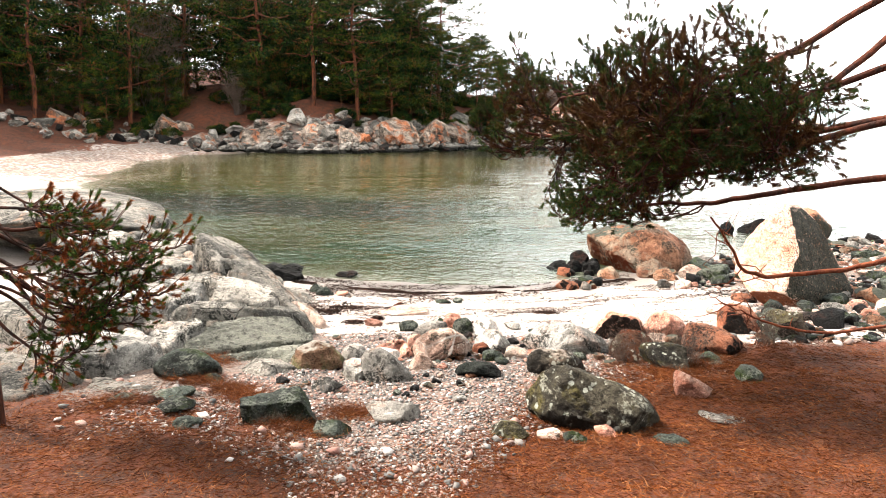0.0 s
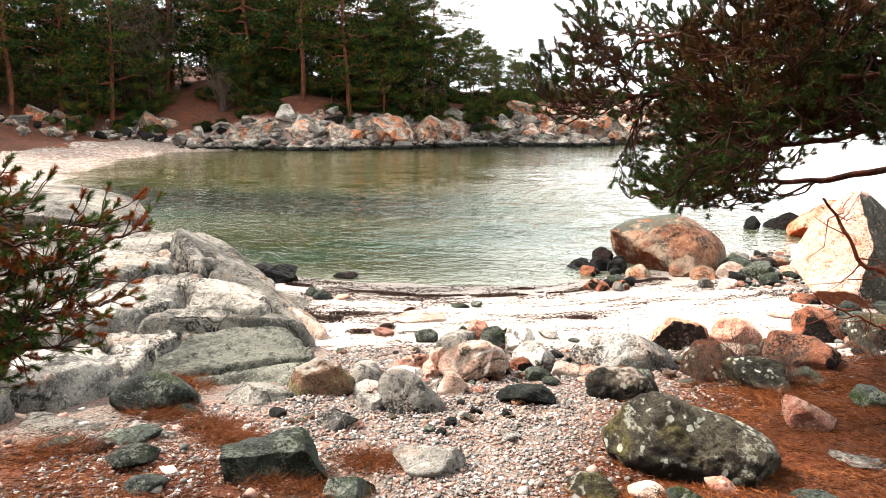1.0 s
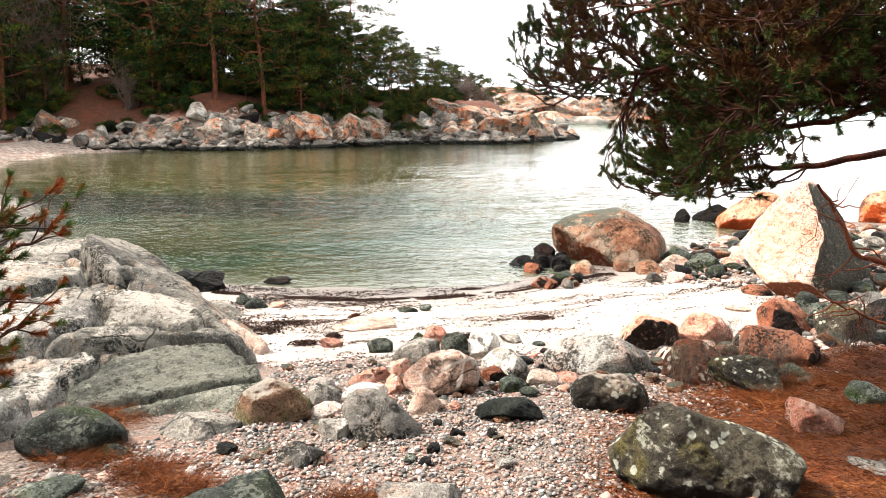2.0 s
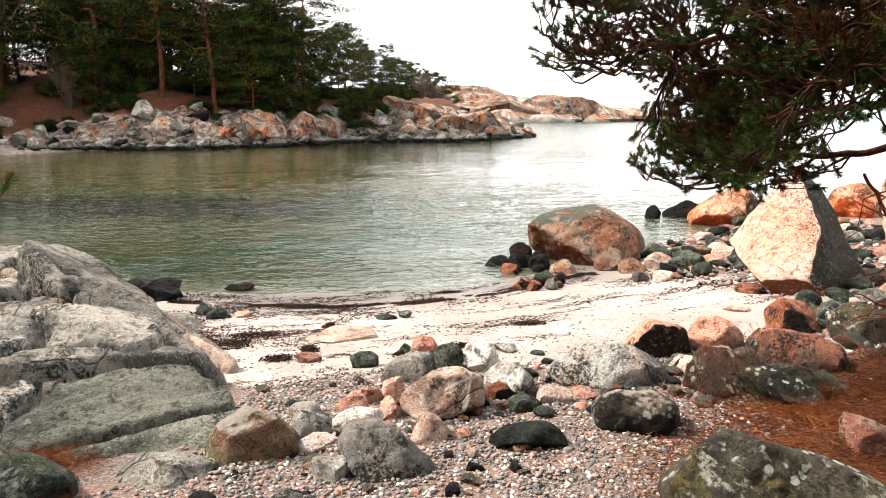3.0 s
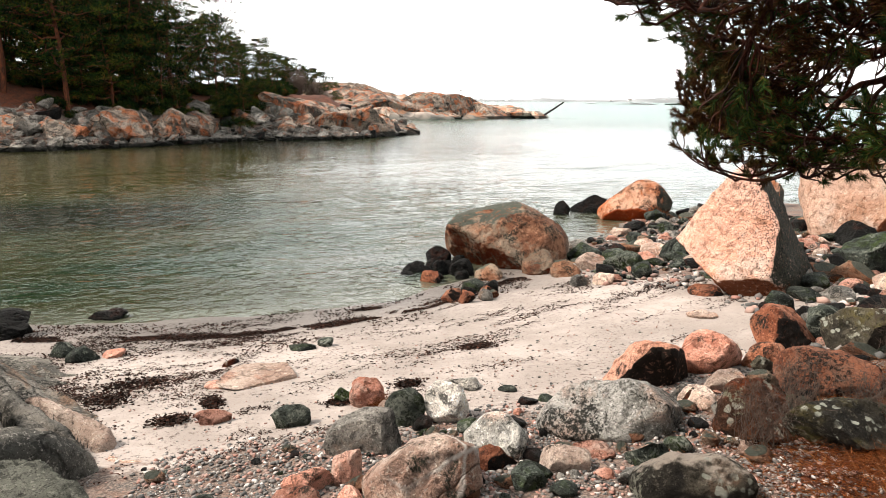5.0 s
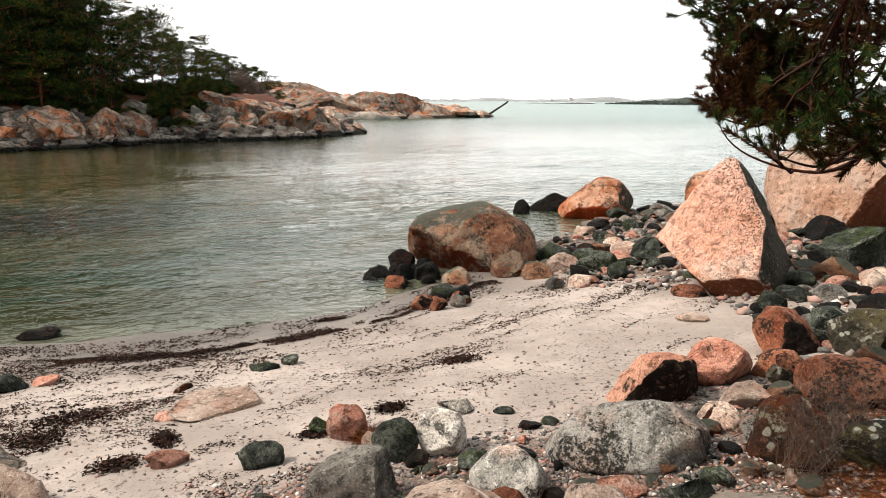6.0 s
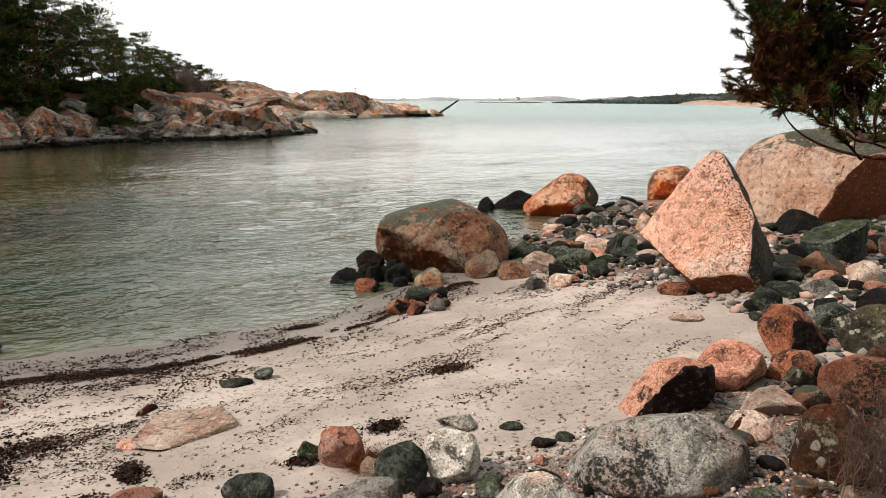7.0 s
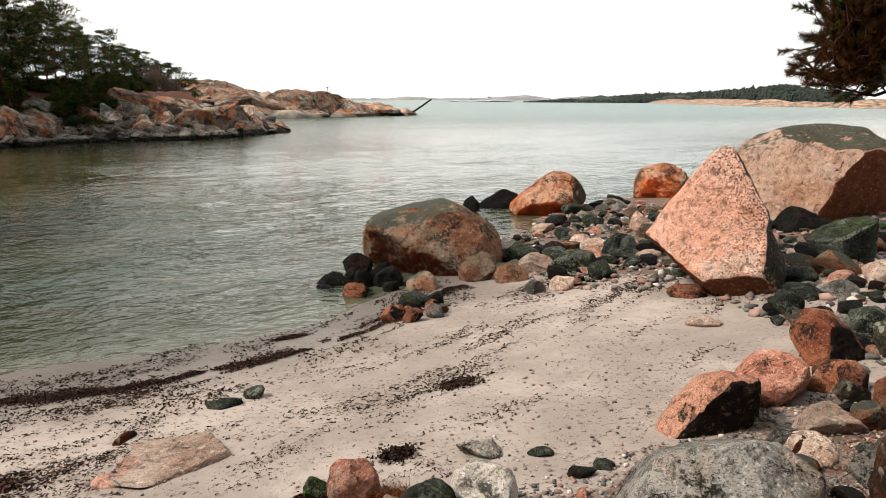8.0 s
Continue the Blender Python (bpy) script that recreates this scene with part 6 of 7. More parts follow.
part("crossbar", bar.mesh("crossbar", GREY_METAL), mast)
mast.matrix_world = pose(29.5, 94.0, 2.0)


def ridge(name, a, b, width, height, material, label, seed, bumps=0.5, n=160, category="coast"):
    """A long low hill from a to b with an uneven crest."""
    a, b = np.array(a, float), np.array(b, float)
    k = np.linspace(0, 1, n)
    across = np.array([-(b - a)[1], (b - a)[0]]) / np.linalg.norm(b - a)
    crest = height * np.minimum(1, np.minimum(k, 1 - k) * 7) ** 0.7 * (1 + bumps * layered(np.column_stack((k * 14, k * 0 + seed, k * 0)), 5, seed))
    rows = []
    for s, lift in zip(np.linspace(-1, 1, 13), np.cos(np.linspace(-1, 1, 13) * math.pi / 2)):
        mid = a + (b - a) * k[:, None] + across * (s * width / 2)
        z = crest * lift ** 0.6 - 0.4 + height * 0.12 * layered(np.column_stack((k * 40, k * 0 + s * 3, k * 0)), 3, seed + 2)
        rows.append(np.column_stack((mid, z)))
    i = (np.arange(12)[:, None] * n + np.arange(n - 1)[None]).ravel()
    me = mesh_of(name, np.concatenate(rows), np.column_stack((i, i + 1, i + n + 1, i + n)), material)
    return tagged(new(name, me), label, category, kind="structure")


ridge("far_coast", (235, 185), (430, 450), 36, 2.3, FAR_ROCK, "low pink rock coast over the water", 5, 0.9)
ridge("far_coast", (205, 90), (240, 205), 26, 2.1, FAR_ROCK, "bare pale rock coast over the water", 6, 1.1)
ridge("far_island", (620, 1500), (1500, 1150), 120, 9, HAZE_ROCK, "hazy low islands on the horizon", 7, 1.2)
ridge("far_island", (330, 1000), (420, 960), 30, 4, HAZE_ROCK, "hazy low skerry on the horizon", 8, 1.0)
ridge("far_reef", (270, 520), (330, 500), 10, 0.9, DARK_WOOD, "dark flat reef far out", 9, 1.0)
ridge("far_reef", (66, 190), (74, 192), 4, 0.6, DARK_WOOD, "dark flat reef beyond the skerry", 11, 1.0)


def far_forest():
    """The wooded hill behind the far coast, many small crowns."""
    r = np.random.default_rng(21)
    u, faces = sphere(1)
    n = 3200
    k = r.random(n)
    a, b = np.array((455.0, 290.0)), np.array((310.0, 462.0))
    across = np.array((0.763, 0.646))
    off = r.uniform(-10, 60, n)
    top = 8.8 * np.minimum(1, np.minimum(k + 0.15, (1 - k) * 0.42) * 3) ** 0.9 * np.clip((off + 10) / 45, 0, 1) ** 0.7 * (1 + 0.25 * layered(np.column_stack((k * 6, k * 0, k * 0)), 3, 4))
    at = np.column_stack((a + (b - a) * k[:, None] + across * off[:, None], top))
    size = r.uniform(0.7, 1.4, n) * (0.35 + 0.065 * top)
    v = at[:, None] + u[None] * np.array((1.6, 1.6, 2.6)) * size[:, None, None] * (1 + 0.3 * r.normal(size=(n, len(u), 1)))
    f = (faces[None] + (np.arange(n) * len(u))[:, None, None]).reshape(-1, 3)
    me = mesh_of("far_forest", v.reshape(-1, 3), f, FAR_WOOD, False)
    tagged(new("far_forest", me), "dark pine forest on the far hill", "forest", kind="stuff")


far_forest()
ridge("far_hill", (472, 312), (345, 460), 62, 5.2, FAR_WOOD, "low dark wooded hill over the water", 14, 0.4)


def small_house(x, y, turn, w):
    root = tagged(new("small_house"), "tiny white house far over the water", "house", "far houses")
    v = np.array([(-w / 2, -2.5, 0), (w / 2, -2.5, 0), (w / 2, 2.5, 0), (-w / 2, 2.5, 0), (-w / 2, -2.5, 3), (w / 2, -2.5, 3), (w / 2, 2.5, 3), (-w / 2, 2.5, 3)])
    part("wall", mesh_of("wall", v, [(0, 1, 5, 4), (1, 2, 6, 5), (2, 3, 7, 6), (3, 0, 4, 7)], HOUSE_WALL, False), root)
    v = np.array([(-w / 2 - 0.3, -2.9, 2.9), (w / 2 + 0.3, -2.9, 2.9), (w / 2 + 0.3, 2.9, 2.9), (-w / 2 - 0.3, 2.9, 2.9), (-w / 2 - 0.3, 0, 5), (w / 2 + 0.3, 0, 5)])
    part("roof", mesh_of("roof", v, [(0, 1, 5, 4), (2, 3, 4, 5), (0, 4, 3, 3), (1, 2, 5, 5)], HOUSE_ROOF, False), root)
    root.matrix_world = pose(x, y, 3.0, 0, 0, turn)


for x, y, turn, w in ((790, 1380, 60, 7), (830, 1370, 10, 9), (905, 1345, 0, 7)):
    small_house(x, y, turn, w)


# ---- the pines near the path ----


def needle_shoots(at, ways, rng_, needles=64, length=0.062, width=0.0042, shoot=0.12):
    """Shoots set round with pairs of long needles."""
    m = len(at)
    ways = ways / (np.linalg.norm(ways, axis=1)[:, None] + 1e-9)
    k = rng_.random((m, needles)) ** 0.8
    roots = at[:, None] + ways[:, None] * (k * shoot)[..., None]
    out = rng_.normal(size=(m, needles, 3))
    out -= (out * ways[:, None]).sum(-1, keepdims=True) * ways[:, None]
    out /= np.linalg.norm(out, axis=-1, keepdims=True) + 1e-9
    dirs = out * rng_.uniform(0.5, 1.0, (m, needles, 1)) + ways[:, None] * rng_.uniform(0.5, 1.1, (m, needles, 1))
    return blades(roots.reshape(-1, 3), dirs.reshape(-1, 3), length * rng_.uniform(0.7, 1.2, m * needles), width, rng_)


def near_pine(name, label, base, height, radius, tips, seed, needles, material, twig=0.42, sprays=16, trunk_lean=(0, 0), stub=0.55, per_spray=5, trim=None, width=0.0042, bare=7, length=0.06, shoot=0.12, boughs=()):
    """A pine seen close: each limb runs to its tip and carries sprays of twigs that end in needle shoots."""
    r = np.random.default_rng(seed)
    root = tagged(new(name), label, "tree")
    base = np.array(base, float)
    top = base + (trunk_lean[0], trunk_lean[1], height)
    stem = bent(base - (0, 0, 0.3), top, r, 0.012, n=16)
    wood = Tubes(12)
    wood.add(stem, np.linspace(1, 0.25, 16) * radius)
    part("trunk", wood.mesh("trunk", BARK), root)
    at, ways, nodes = [], [], []
    for points in boughs:
        p = np.array([stem[np.argmin(np.abs(stem[:, 2] - points[0]))], *points[1:]], float)
        k, fine = np.arange(len(p)), np.linspace(0, len(p) - 1, 30)
        line = np.column_stack([np.interp(fine, k, p[:, a]) for a in range(3)])
        for _ in range(4):
            line[1:-1] = (line[:-2] + line[1:-1] + line[2:]) / 3
        line += np.column_stack([0.10 * layered(np.column_stack((fine * 1.7, fine * 0 + a, fine * 0)), 3, seed + a) for a in range(3)]) * np.linspace(0, 1, 30)[:, None]
        big = Tubes(10)
        big.add(line, np.linspace(1, 0.3, 30) * 0.034)
        part("bough", big.mesh("bough", BOUGH_BARK), root)
        nodes.append(line[8:])
    nodes = np.concatenate(nodes) if nodes else None
    for tip in tips:
        tip = np.array(tip, float)
        start_z = tip[2] + stub * r.uniform(0.2, 1.0)
        start = np.array([np.interp(start_z, stem[:, 2], stem[:, a]) for a in range(3)])
        if nodes is not None:
            gap = nodes - tip
            cost = np.abs(np.linalg.norm(gap, axis=1) - 0.55) + 0.8 * np.maximum(0.1 - gap[:, 0], 0)
            start = nodes[np.argmin(cost)]
        limb, twigs = Tubes(7), Tubes(3)
        line = bent(start, tip, r, 0.05, sag=r.uniform(-0.05, 0.3), n=22)
        reach = np.linalg.norm(tip - start)
        if trim:
            free = [k for k in range(22) if k < 4 or not open_water(line[k] + (0, 0, 0.05)) and line[k][2] > 2.07]
            cut = next((k for k in range(4, 22) if k not in free), 22)
            span = np.linspace(0, max(4, cut - 1), 22)
            line = np.column_stack([np.interp(span, np.arange(22), line[:, a]) for a in range(3)])
        along = np.gradient(line, axis=0)
        limb.add(line, np.linspace(1, 0.12, 22) * (0.006 + 0.008 * reach))
        along /= np.linalg.norm(along, axis=1)[:, None]
        for j in range(sprays):
            i = int(bare + (21.99 - bare) * (j + r.random()) / sprays)
            side = np.cross(along[i], (0, 0, 1)) * (1 if j % 2 else -1)
            go = along[i] * r.uniform(0.5, 1.0) + side * r.uniform(0.4, 1.0) + np.array((0, 0, r.uniform(-0.35, 0.35)))
            go /= np.linalg.norm(go)
            size = twig * (1.25 - 0.7 * i / 21) * r.uniform(0.6, 1.2)
            if trim and trim(line[i] + go * size):
                continue
            tw = bent(line[i], line[i] + go * size, r, 0.07, sag=0.02, n=8)
            twigs.add(tw, np.linspace(0.008, 0.003, 8))
            for q in range(per_spray):
                b = tw[r.integers(3, 8)]
                d = go + r.normal(0, 0.55, 3) + (0, 0, 0.15)
                d /= np.linalg.norm(d)
                e = b + d * r.uniform(0.05, 0.2)
                if trim and trim(e + d * 0.08):
                    continue
                twigs.add(bent(b, e, r, 0.06, n=4), np.linspace(0.0035, 0.0022, 4))
                at.append(e - d * 0.03)
                ways.append(d + (0, 0, 0.25))
            at.append(tw[-1])
            ways.append(go + (0, 0, 0.2))
        at.append(line[-1] - along[-1] * 0.05)
        ways.append(along[-1] + (0, 0, 0.3))
        arm = part("limb", limb.mesh("limb", BARK), root)
        if twigs.v:
            part("twig_spray", twigs.mesh("twig_spray", BARK), arm, kind="stuff")
    v, f = needle_shoots(np.array(at), np.array(ways), r, needles, length, width, shoot)
    part("crown", mesh_of("crown", v, f, material, False), root, kind="stuff")
    return root


TIPS = [(0.62, 4.80, 2.92), (0.80, 5.10, 2.80), (1.04, 5.38, 2.73), (0.75, 4.60, 3.05), (0.95, 4.90, 3.20), (0.90, 5.20, 3.50), (1.10, 5.40, 2.95), (1.30, 5.20, 3.10), (1.30, 5.60, 3.40), (1.66, 6.10, 2.69), (1.90, 6.30, 2.90), (1.80, 6.00, 3.20),
        (1.15, 5.06, 2.36), (1.43, 5.72, 2.46), (1.44, 5.69, 2.30), (1.32, 5.34, 2.22), (1.78, 5.80, 2.17), (1.30, 4.35, 2.26), (1.35, 4.30, 2.45), (1.50, 4.80, 2.35), (1.60, 5.10, 2.20), (1.90, 5.40, 2.15), (2.20, 5.60, 2.12), (1.95, 6.20, 2.35), (2.30, 6.30, 2.25), (2.10, 6.20, 2.60),
        (1.70, 5.40, 2.55), (1.60, 5.00, 2.70), (1.80, 5.70, 2.80), (2.10, 5.20, 2.75), (1.50, 4.60, 2.80), (1.40, 5.50, 2.60), (2.30, 5.90, 2.60), (2.50, 6.20, 2.90), (2.40, 5.40, 3.10), (1.60, 5.30, 3.30), (2.00, 4.80, 3.10), (1.20, 4.90, 2.65), (2.20, 4.60, 3.50), (2.60, 5.00, 3.80), (1.90, 5.40, 3.90), (3.00, 5.20, 3.30), (2.80, 4.70, 3.00), (2.40, 4.40, 3.30), (2.00, 4.20, 3.20), (2.30, 4.90, 3.20), (2.60, 4.50, 3.50), (2.10, 5.00, 3.50), (2.80, 5.30, 3.60), (2.50, 4.70, 2.95)]
TIPS = [p for p in TIPS if not (2.38 < p[2] < 2.76 and p[0] < 1.75)]
TIPS += [(1.75, 6.1, 2.45), (1.9, 6.2, 2.55), (2.2, 6.4, 2.45), (2.2, 6.3, 2.6), (2.4, 6.4, 2.5), (2.0, 6.1, 2.35), (2.5, 6.5, 2.65), (2.3, 6.2, 2.35), (2.7, 6.5, 2.45), (2.1, 6.2, 2.7)]
TIPS += [(1.5 + 0.27 * (i % 6), 3.95 + 0.33 * (i % 4), 2.74 + 0.12 * (i % 7)) for i in range(32)]


def open_water(p):
    """True past the crown's edge on the side of the open water."""
    x, y, z = p
    edge = max(0.29 + 0.056 * y, -0.17 + 0.155 * y, -0.97 + 0.328 * y, -1.68 + 0.472 * y)
    if z < 2.71:
        edge = max(edge, 0.27 + 0.167 * y, -0.27 + 0.282 * y, -1.19 + 0.455 * y, -1.94 + 0.582 * y, -3.58 + 0.87 * y, -4.94 + 1.08 * y)
    return x < edge - (0.06 if z > 2.75 else 0.0)


def wind_side(p):
    """True also under the lowest limbs and in the gap between the two lowest."""
    x, y, z = p
    return open_water(p) or z < 2.24 and x < 0.78 + 1.27 * (y - 5) or z < 2.12 + 0.2 * max(0.0, 1.6 - x) + 0.25 * max(0.0, x - 2.2) or x > 1.9 and y < 5.8 and 2.36 < z < 2.60


# the main boughs: height at the trunk, then places along them
BOUGHS = [(3.2, (3.6, 5.2, 2.95), (2.7, 5.1, 2.66), (2.2, 5.1, 2.55), (1.8, 5.1, 2.45)),
          (2.75, (3.6, 5.3, 2.5), (2.7, 5.2, 2.37), (2.3, 5.3, 2.28), (1.95, 5.3, 2.24)),
          (3.9, (3.6, 5.0, 3.4), (2.8, 5.0, 3.1), (1.9, 4.9, 2.95), (1.3, 4.9, 2.86), (0.95, 4.95, 2.9)),
          (4.5, (3.6, 4.8, 4.0), (2.8, 4.6, 3.5), (1.9, 4.6, 3.25), (1.2, 4.9, 3.2)),
          (3.4, (3.8, 5.6, 3.0), (3.0, 5.9, 2.75), (2.2, 6.1, 2.7), (1.85, 6.15, 2.8)),
          (4.2, (3.6, 4.8, 3.6), (2.9, 4.4, 3.15), (2.2, 4.2, 2.95), (1.7, 4.2, 2.9))]
near_pine("pine_tree", "old pine with long drooping green limbs over the beach", (4.6, 5.3, 0.9), 7.5, 0.17, TIPS, 51, 100, NEAR_NEEDLES, 0.34, 13, (-0.4, 0.1), per_spray=6, trim=wind_side, bare=2, width=0.0036, length=0.036, shoot=0.06, boughs=BOUGHS)
BUSH_TIPS = [(-1.36, 3.05, 2.30), (-1.50, 2.95, 2.12), (-1.58, 3.05, 1.97), (-1.55, 2.80, 2.28), (-1.65, 2.95, 2.38), (-1.72, 2.90, 1.84), (-1.82, 2.75, 2.1), (-1.85, 3.05, 2.45), (-1.40, 3.05, 2.05), (-1.56, 2.92, 1.78), (-1.72, 2.80, 1.66), (-1.44, 3.10, 1.92), (-1.30, 3.10, 2.22)]
near_pine("young_pine", "young pine with rusty and green needles beside the path", (-2.5, 3.0, 0.95), 2.3, 0.045, BUSH_TIPS, 52, 130, RUST_NEEDLES, 0.19, 9, (0.1, 0), 0.25, 6, width=0.0028, length=0.028, shoot=0.05)


def dead_branch(points, radius, seed, label):
    r = np.random.default_rng(seed)
    root = tagged(new("dead_branch"), label, "branch")
    main = Tubes(7)
    p = np.array(points, float)
    k = np.linspace(0, len(p) - 1, 24)
    line = np.column_stack([np.interp(k, np.arange(len(p)), p[:, a]) for a in range(3)]) + r.normal(0, 0.006, (24, 3))
    main.add(line, np.linspace(1, 0.35, 24) * radius)
    part("stem", main.mesh("stem", DEAD_BARK), root)
    for j in range(14):
        b = line[r.integers(8, 24)]
        twig = Tubes(4)
        twig.add(bent(b, b + r.normal(0, 0.14, 3), r, 0.1, n=5), np.linspace(0.006, 0.002, 5))
        part("twig", twig.mesh("twig", DEAD_BARK), root)


dead_branch([(4.4, 5.3, 1.95), (3.9, 5.3, 1.75), (3.13, 5.2, 1.68), (2.93, 5.2, 1.73), (2.81, 5.2, 1.93), (2.62, 5.2, 2.2)], 0.026, 61, "dead red-brown branch hanging from the old pine")
dead_branch([(4.5, 5.3, 1.3), (3.7, 5.25, 1.15), (3.19, 5.2, 1.25), (3.0, 5.2, 1.34), (2.8, 5.2, 1.41)], 0.016, 62, "thin dead branch low on the old pine")

bare_bush(2.30, 5.62, 0.42, 91, "small dead bush beside mossy stones", 0.10)
bare_bush(2.62, 5.45, 0.36, 92, "small dead bush beside mossy stones", 0.10)
bare_bush(1.98, 5.50, 0.34, 94, "small dead bush beside mossy stones", 0.10)
bare_bush(3.55, 6.05, 0.40, 95, "small dead bush beside rust boulders", 0.10)
bare_bush(4.05, 6.6, 0.36, 93, "small dead bush beside the grey block", 0.09)

# ---- ground cover ----


def shingle():
    r = np.random.default_rng(31)
    u, faces = sphere(1)

    def bed(name, label, n, place, lo, hi, power=2.2):
        x, y = place(n)
        s = lo + (hi - lo) * r.random(len(x)) ** power
        m = len(x)
        v = u[None] * (1 + 0.27 * r.normal(size=(m, len(u), 1)).clip(-2, 2))
        v = v * np.column_stack((s, s * r.uniform(0.6, 0.95, m), s * r.uniform(0.4, 0.7, m)))[:, None]
        a = r.uniform(0, 2 * math.pi, m)
        c, q = np.cos(a)[:, None], np.sin(a)[:, None]
        vx, vy = v[..., 0] * c - v[..., 1] * q, v[..., 0] * q + v[..., 1] * c
        z = np.maximum(surface(x, y), -0.1)
        v = np.stack((vx + x[:, None], vy + y[:, None], v[..., 2] + (z + s * 0.3)[:, None]), axis=-1)
        f = (faces[None] + (np.arange(m) * len(u))[:, None, None]).reshape(-1, 3)
        tagged(new(name, mesh_of(name, v.reshape(-1, 3), f, PEBBLES)), label, "pebbles", kind="stuff")

    def main_bed(n):
        x, y = r.uniform(-2.0, 3.2, n), 2.4 + 4.4 * r.random(n)
        keep = (y > litter_edge(x) - 0.25 - 0.5 * r.random(n)) & (y < 6.9 - 1.1 * r.random(n) ** 2) & (x > np.interp(y, [3, 4.4, 4.8, 7], [-2.0, -1.9, -1.35, -1.0]))
        return x[keep], y[keep]

    def thin(n):
        x, y = r.uniform(-1.7, 3.4, n), r.uniform(5.9, 9.5, n)
        keep = r.random(n) < np.interp(y, [5.9, 7.2, 9.5], [1, 0.4, 0.1])
        return x[keep], y[keep]

    def cove(n):
        x, y = r.uniform(3.4, 9.5, n), r.uniform(6.2, 15.8, n)
        keep = (x > np.interp(y, [6.2, 8, 9.3, 10.3, 12], [2.6, 4.1, 4.4, 3.6, 4.2])) & (y < np.interp(x, [3.4, 5, 7, 9.5], [12.4, 13.4, 15.2, 16.2]))
        return x[keep], y[keep]

    def margin(n):
        x, y = r.uniform(-2.4, 2.4, n), r.uniform(2.3, 4.6, n)
        keep = (np.abs(y - litter_edge(x)) < 0.9 * r.random(n)) & (y < 4.4)
        return x[keep], y[keep]

    bed("litter_stones", "small flat stones half sunk in pine litter", 600, margin, 0.014, 0.05, 2.0)
    bed("shingle", "grey and pink rounded shingle of the upper beach", 75000, main_bed, 0.004, 0.019, 2.6)
    bed("scattered_pebbles", "small pebbles strewn over pale sand", 12000, thin, 0.003, 0.014, 2.6)
    bed("cove_gravel", "gravel between cobbles by the boulders", 6500, cove, 0.01, 0.06)


def litter():
    r = np.random.default_rng(32)

    def strew(name, label, x, y, length, width, material, lift=0.012, rise=0.25):
        n = len(x)
        z = surface(x, y) + lift * r.random(n) + 0.006
        a = r.uniform(0, 2 * math.pi, n)
        ways = np.column_stack((np.cos(a), np.sin(a), r.normal(0.05, rise, n)))
        v, f = blades(np.column_stack((x, y, z)), ways, length * r.uniform(0.5, 1.3, n), width * r.uniform(0.6, 1.4, n), r)
        tagged(new(name, mesh_of(name, v, f, material, False)), label, "litter", kind="stuff")

    n = 170000
    x, y = r.normal(0.7, 2.4, n), 6.4 - np.abs(r.normal(0, 2.9, n))
    keep = (y < litter_edge(x) + 0.35 * r.normal(size=n)) & (layered(flat(x * 1.3, y * 1.3), 3, 7) > -0.28 - r.random(n))
    strew("pine_litter", "carpet of rust-red fallen pine needles", x[keep], y[keep], 0.07, 0.004, LITTER, 0.02, 0.3)
    n = 150000
    x, y = r.uniform(-2.6, 3.6, n), 2.0 + 4.2 * r.random(n)
    keep = y < litter_edge(x) + 0.3 * r.normal(size=n)
    strew("pine_litter", "short broken rust-red pine needles over dark soil", x[keep], y[keep], 0.04, 0.003, LITTER, 0.008, 0.2)
    # wisps of dry grass and needles drifted against stones
    spots = ((-1.75, 4.35, 0.22), (-1.9, 5.0, 0.25), (2.35, 5.05, 0.3), (2.5, 5.3, 0.25), (0.36, 7.0, 0.1), (5.9, 8.6, 0.25), (-0.6, 3.35, 0.25), (2.9, 5.5, 0.3), (-1.35, 4.15, 0.2), (-1.15, 3.95, 0.2), (-0.3, 3.75, 0.2), (-2.0, 3.6, 0.25))
    x = np.concatenate([r.normal(a, s * 0.55, 2200) for a, b, s in spots])
    y = np.concatenate([r.normal(b, s * 0.4, 2200) for a, b, s in spots])
    strew("dry_grass", "wisps of orange dry grass against stones", x, y, 0.10, 0.0022, LITTER, 0.04, 0.5)


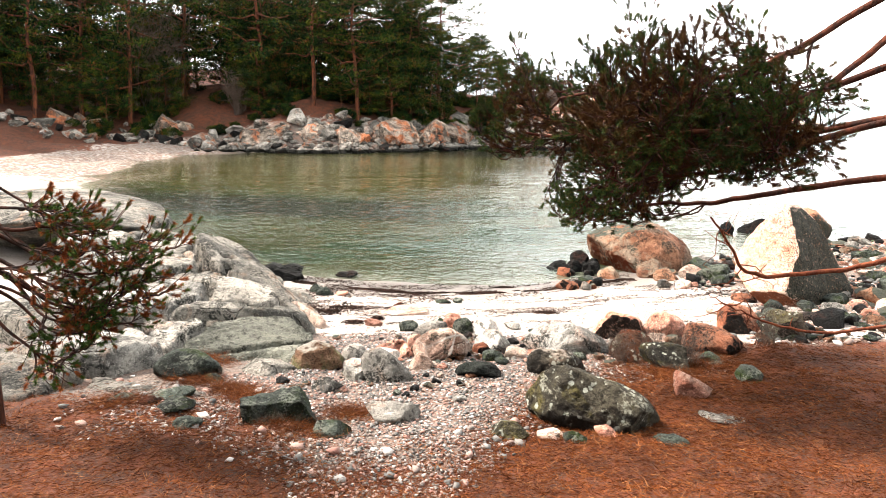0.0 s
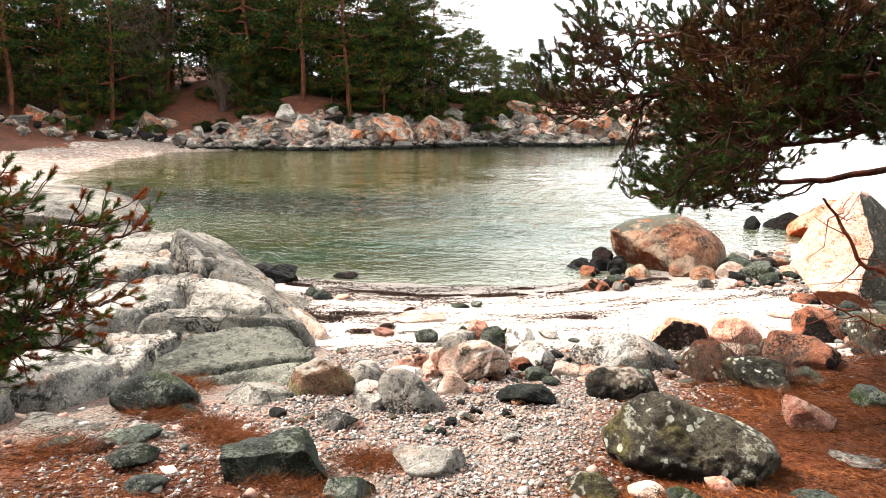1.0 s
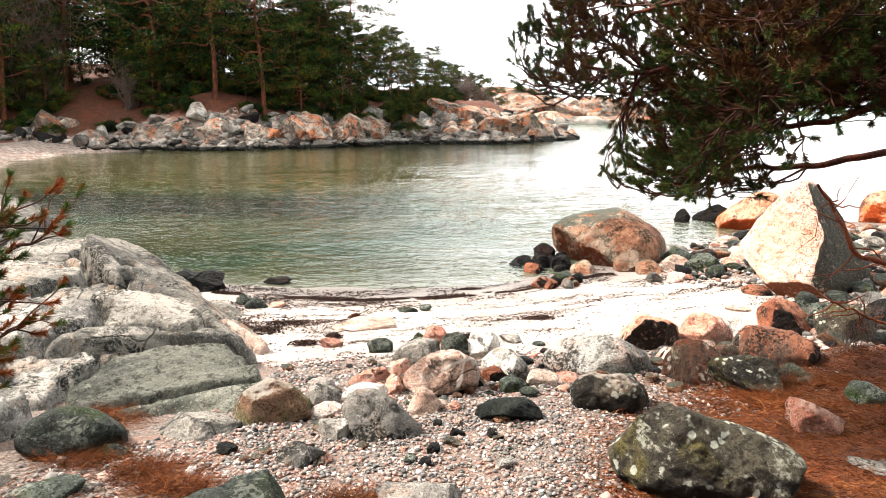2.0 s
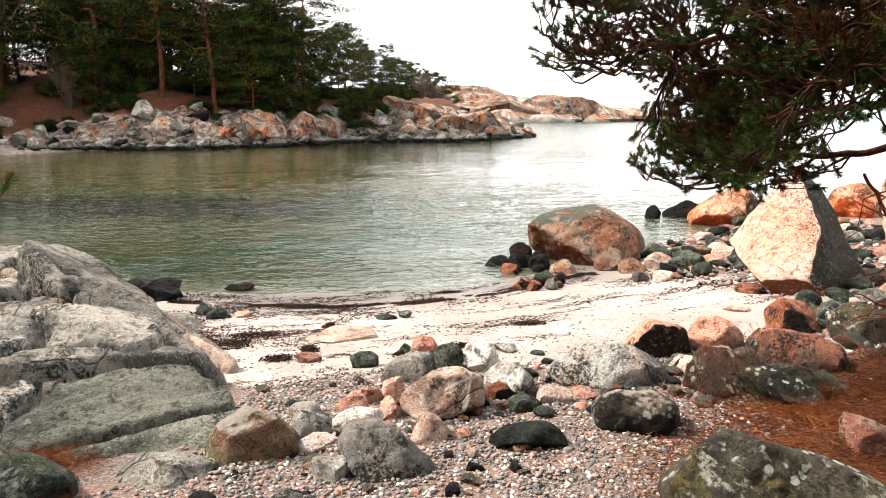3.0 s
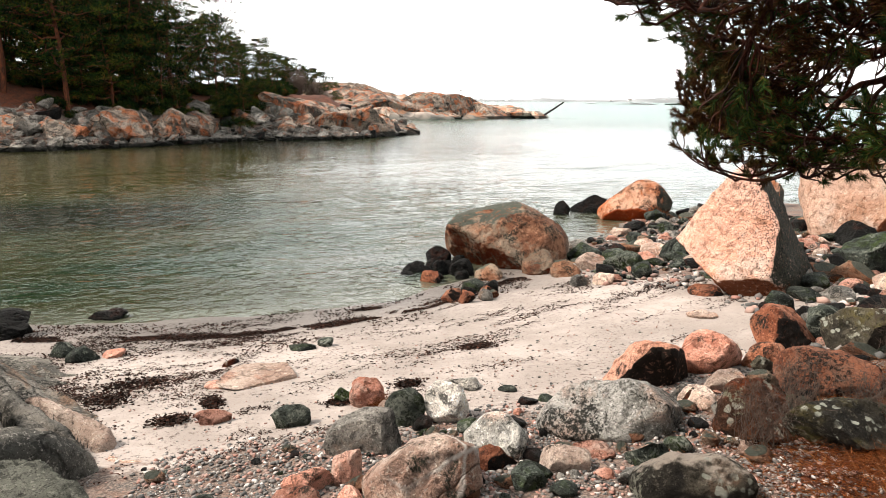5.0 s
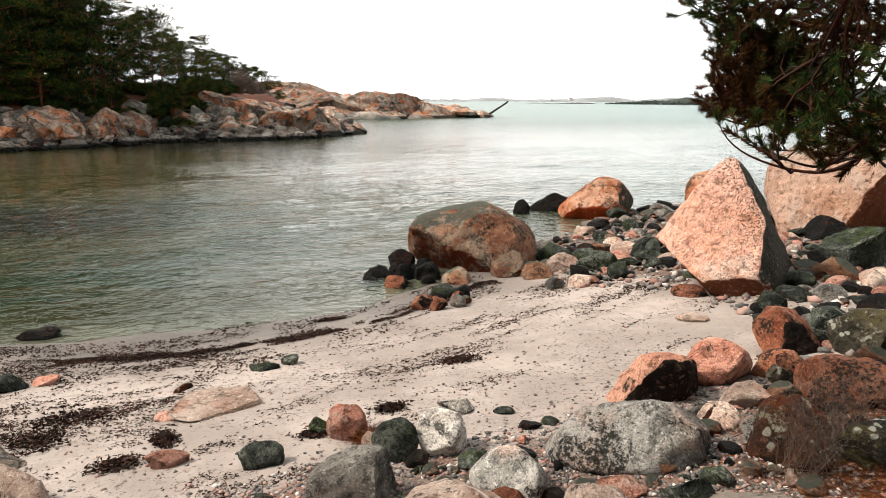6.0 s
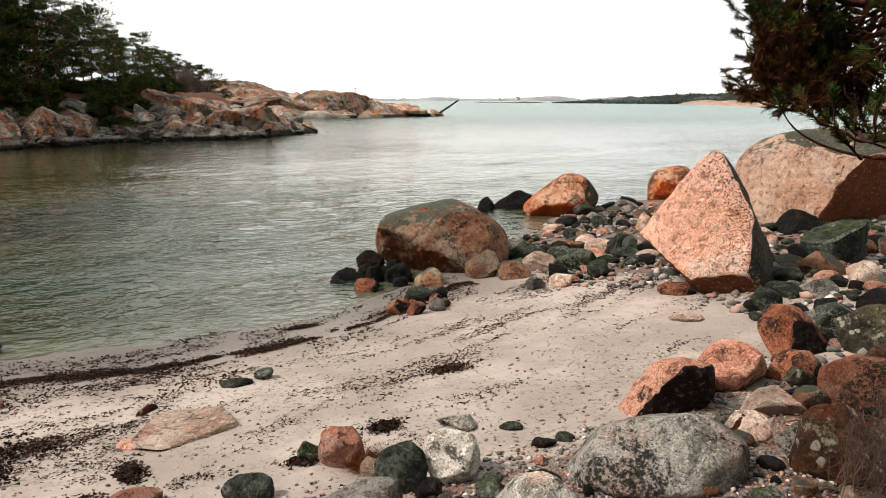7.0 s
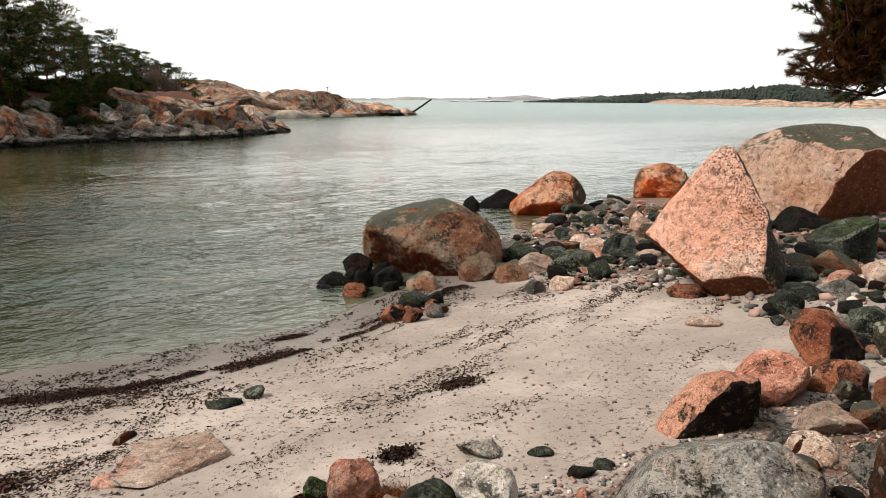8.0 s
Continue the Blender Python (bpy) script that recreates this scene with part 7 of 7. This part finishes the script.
def seaweed():
    r = np.random.default_rng(33)

    def heap(name, label, x, y, length, width, lift, crumb=False):
        n = len(x)
        length, k = np.broadcast_to(length, n), 2 if crumb else 1
        x, y, length, n = np.repeat(x, k), np.repeat(y, k), np.repeat(length, k), n * k
        if crumb:
            x, y = x + r.normal(0, 0.5, n) * length, y + r.normal(0, 0.5, n) * length
        a = r.normal(0.25, 0.7, n) + math.pi * r.integers(0, 2, n) if crumb else r.uniform(0, 2 * math.pi, n)
        v, f = blades(np.column_stack((x, y, np.maximum(surface(x, y), 0) + 0.004 + lift * r.random(n))), np.column_stack((np.cos(a), np.sin(a), r.normal(0, 0.12 if crumb else 0.25, n))), length * r.uniform(0.4, 1.4, n), width * r.uniform(0.5, 1.5, n), r)
        tagged(new(name, mesh_of(name, v, f, WEED, False)), label, "seaweed", kind="stuff")

    # the strandline that follows the last tide
    n = 16000
    x = r.uniform(-2.6, 3.2, n)
    edge = np.interp(x, [-3.5, -1.6, -0.6, 0.2, 1.1, 2.1, 3], [11.4, 10.95, 10.75, 10.85, 11.1, 11.6, 12.2])
    band = np.where(r.random(n) < 0.62, 0.95 + 0.1 * np.sin(x * 1.7) + r.normal(0, 0.07, n), r.uniform(0.2, 1.9, n))
    clump = layered(flat(x * 2.1, band * 3), 3, 13) + 0.25 * (np.abs(band - 0.95) < 0.16)
    keep = clump > 0.15
    heap("strandline_weed", "dark line of dried seaweed along the sand", x[keep], (edge - band)[keep], 0.02, 0.014, 0.012, True)
    # crumbs in broken streaks that run with the shore, and fine bits between them
    def shore_streaks(x, y, seed, long=0.7, across=3.4):
        along, down = x * 0.93 + y * 0.22, y - 0.24 * x - 0.03 * x * x
        return layered(np.column_stack((along * long, down * across, x * 0)), 5, seed, 0.62)

    n = 90000
    x, y = r.uniform(-2.2, 4.8, n), r.uniform(6.4, 10.9, n)
    keep = shore_streaks(x, y, 15) + 0.25 * layered(np.column_stack((x * 0.5, y * 0.5, x * 0 + 5)), 2, 16) > 0.20 + 0.46 * r.random(n)
    heap("weed_crumbs", "crumbs of dry seaweed strewn over the sand", x[keep], y[keep], 0.015 * r.uniform(0.4, 2.0, keep.sum()) ** 1.4, 0.009, 0.003, True)
    n = 90000
    x, y = r.uniform(-2.2, 1.2, n), r.uniform(6.6, 10.7, n)
    keep = layered(np.column_stack((x * 2.2, y * 2.6, x * 0 + 3)), 4, 19) + 0.5 * shore_streaks(x, y, 23, 1.2, 5) - 0.10 * x > 0.18 + 0.72 * r.random(n)
    heap("weed_crumbs", "crumbs of dark weed and grit over the sand", x[keep], y[keep], 0.011 * r.uniform(0.4, 2.0, keep.sum()) ** 1.4, 0.007, 0.003, True)
    for cx, cy, w, d in ((1.46, 8.36, 0.13, 0.07), (-0.75, 7.6, 0.05, 0.12), (0.1, 7.25, 0.09, 0.05), (0.62, 7.5, 0.07, 0.06), (-1.3, 8.3, 0.2, 0.16), (-1.0, 7.3, 0.1, 0.07), (-1.45, 7.9, 0.12, 0.16), (0.9, 10.55, 0.12, 0.03)):
        n = 300
        heap("seaweed_clump", "clump of dark red-brown dried seaweed on sand", r.normal(cx, w / 1.6, n), r.normal(cy, d / 1.6, n), 0.024, 0.018, 0.018, True)


shingle()
litter()
seaweed()
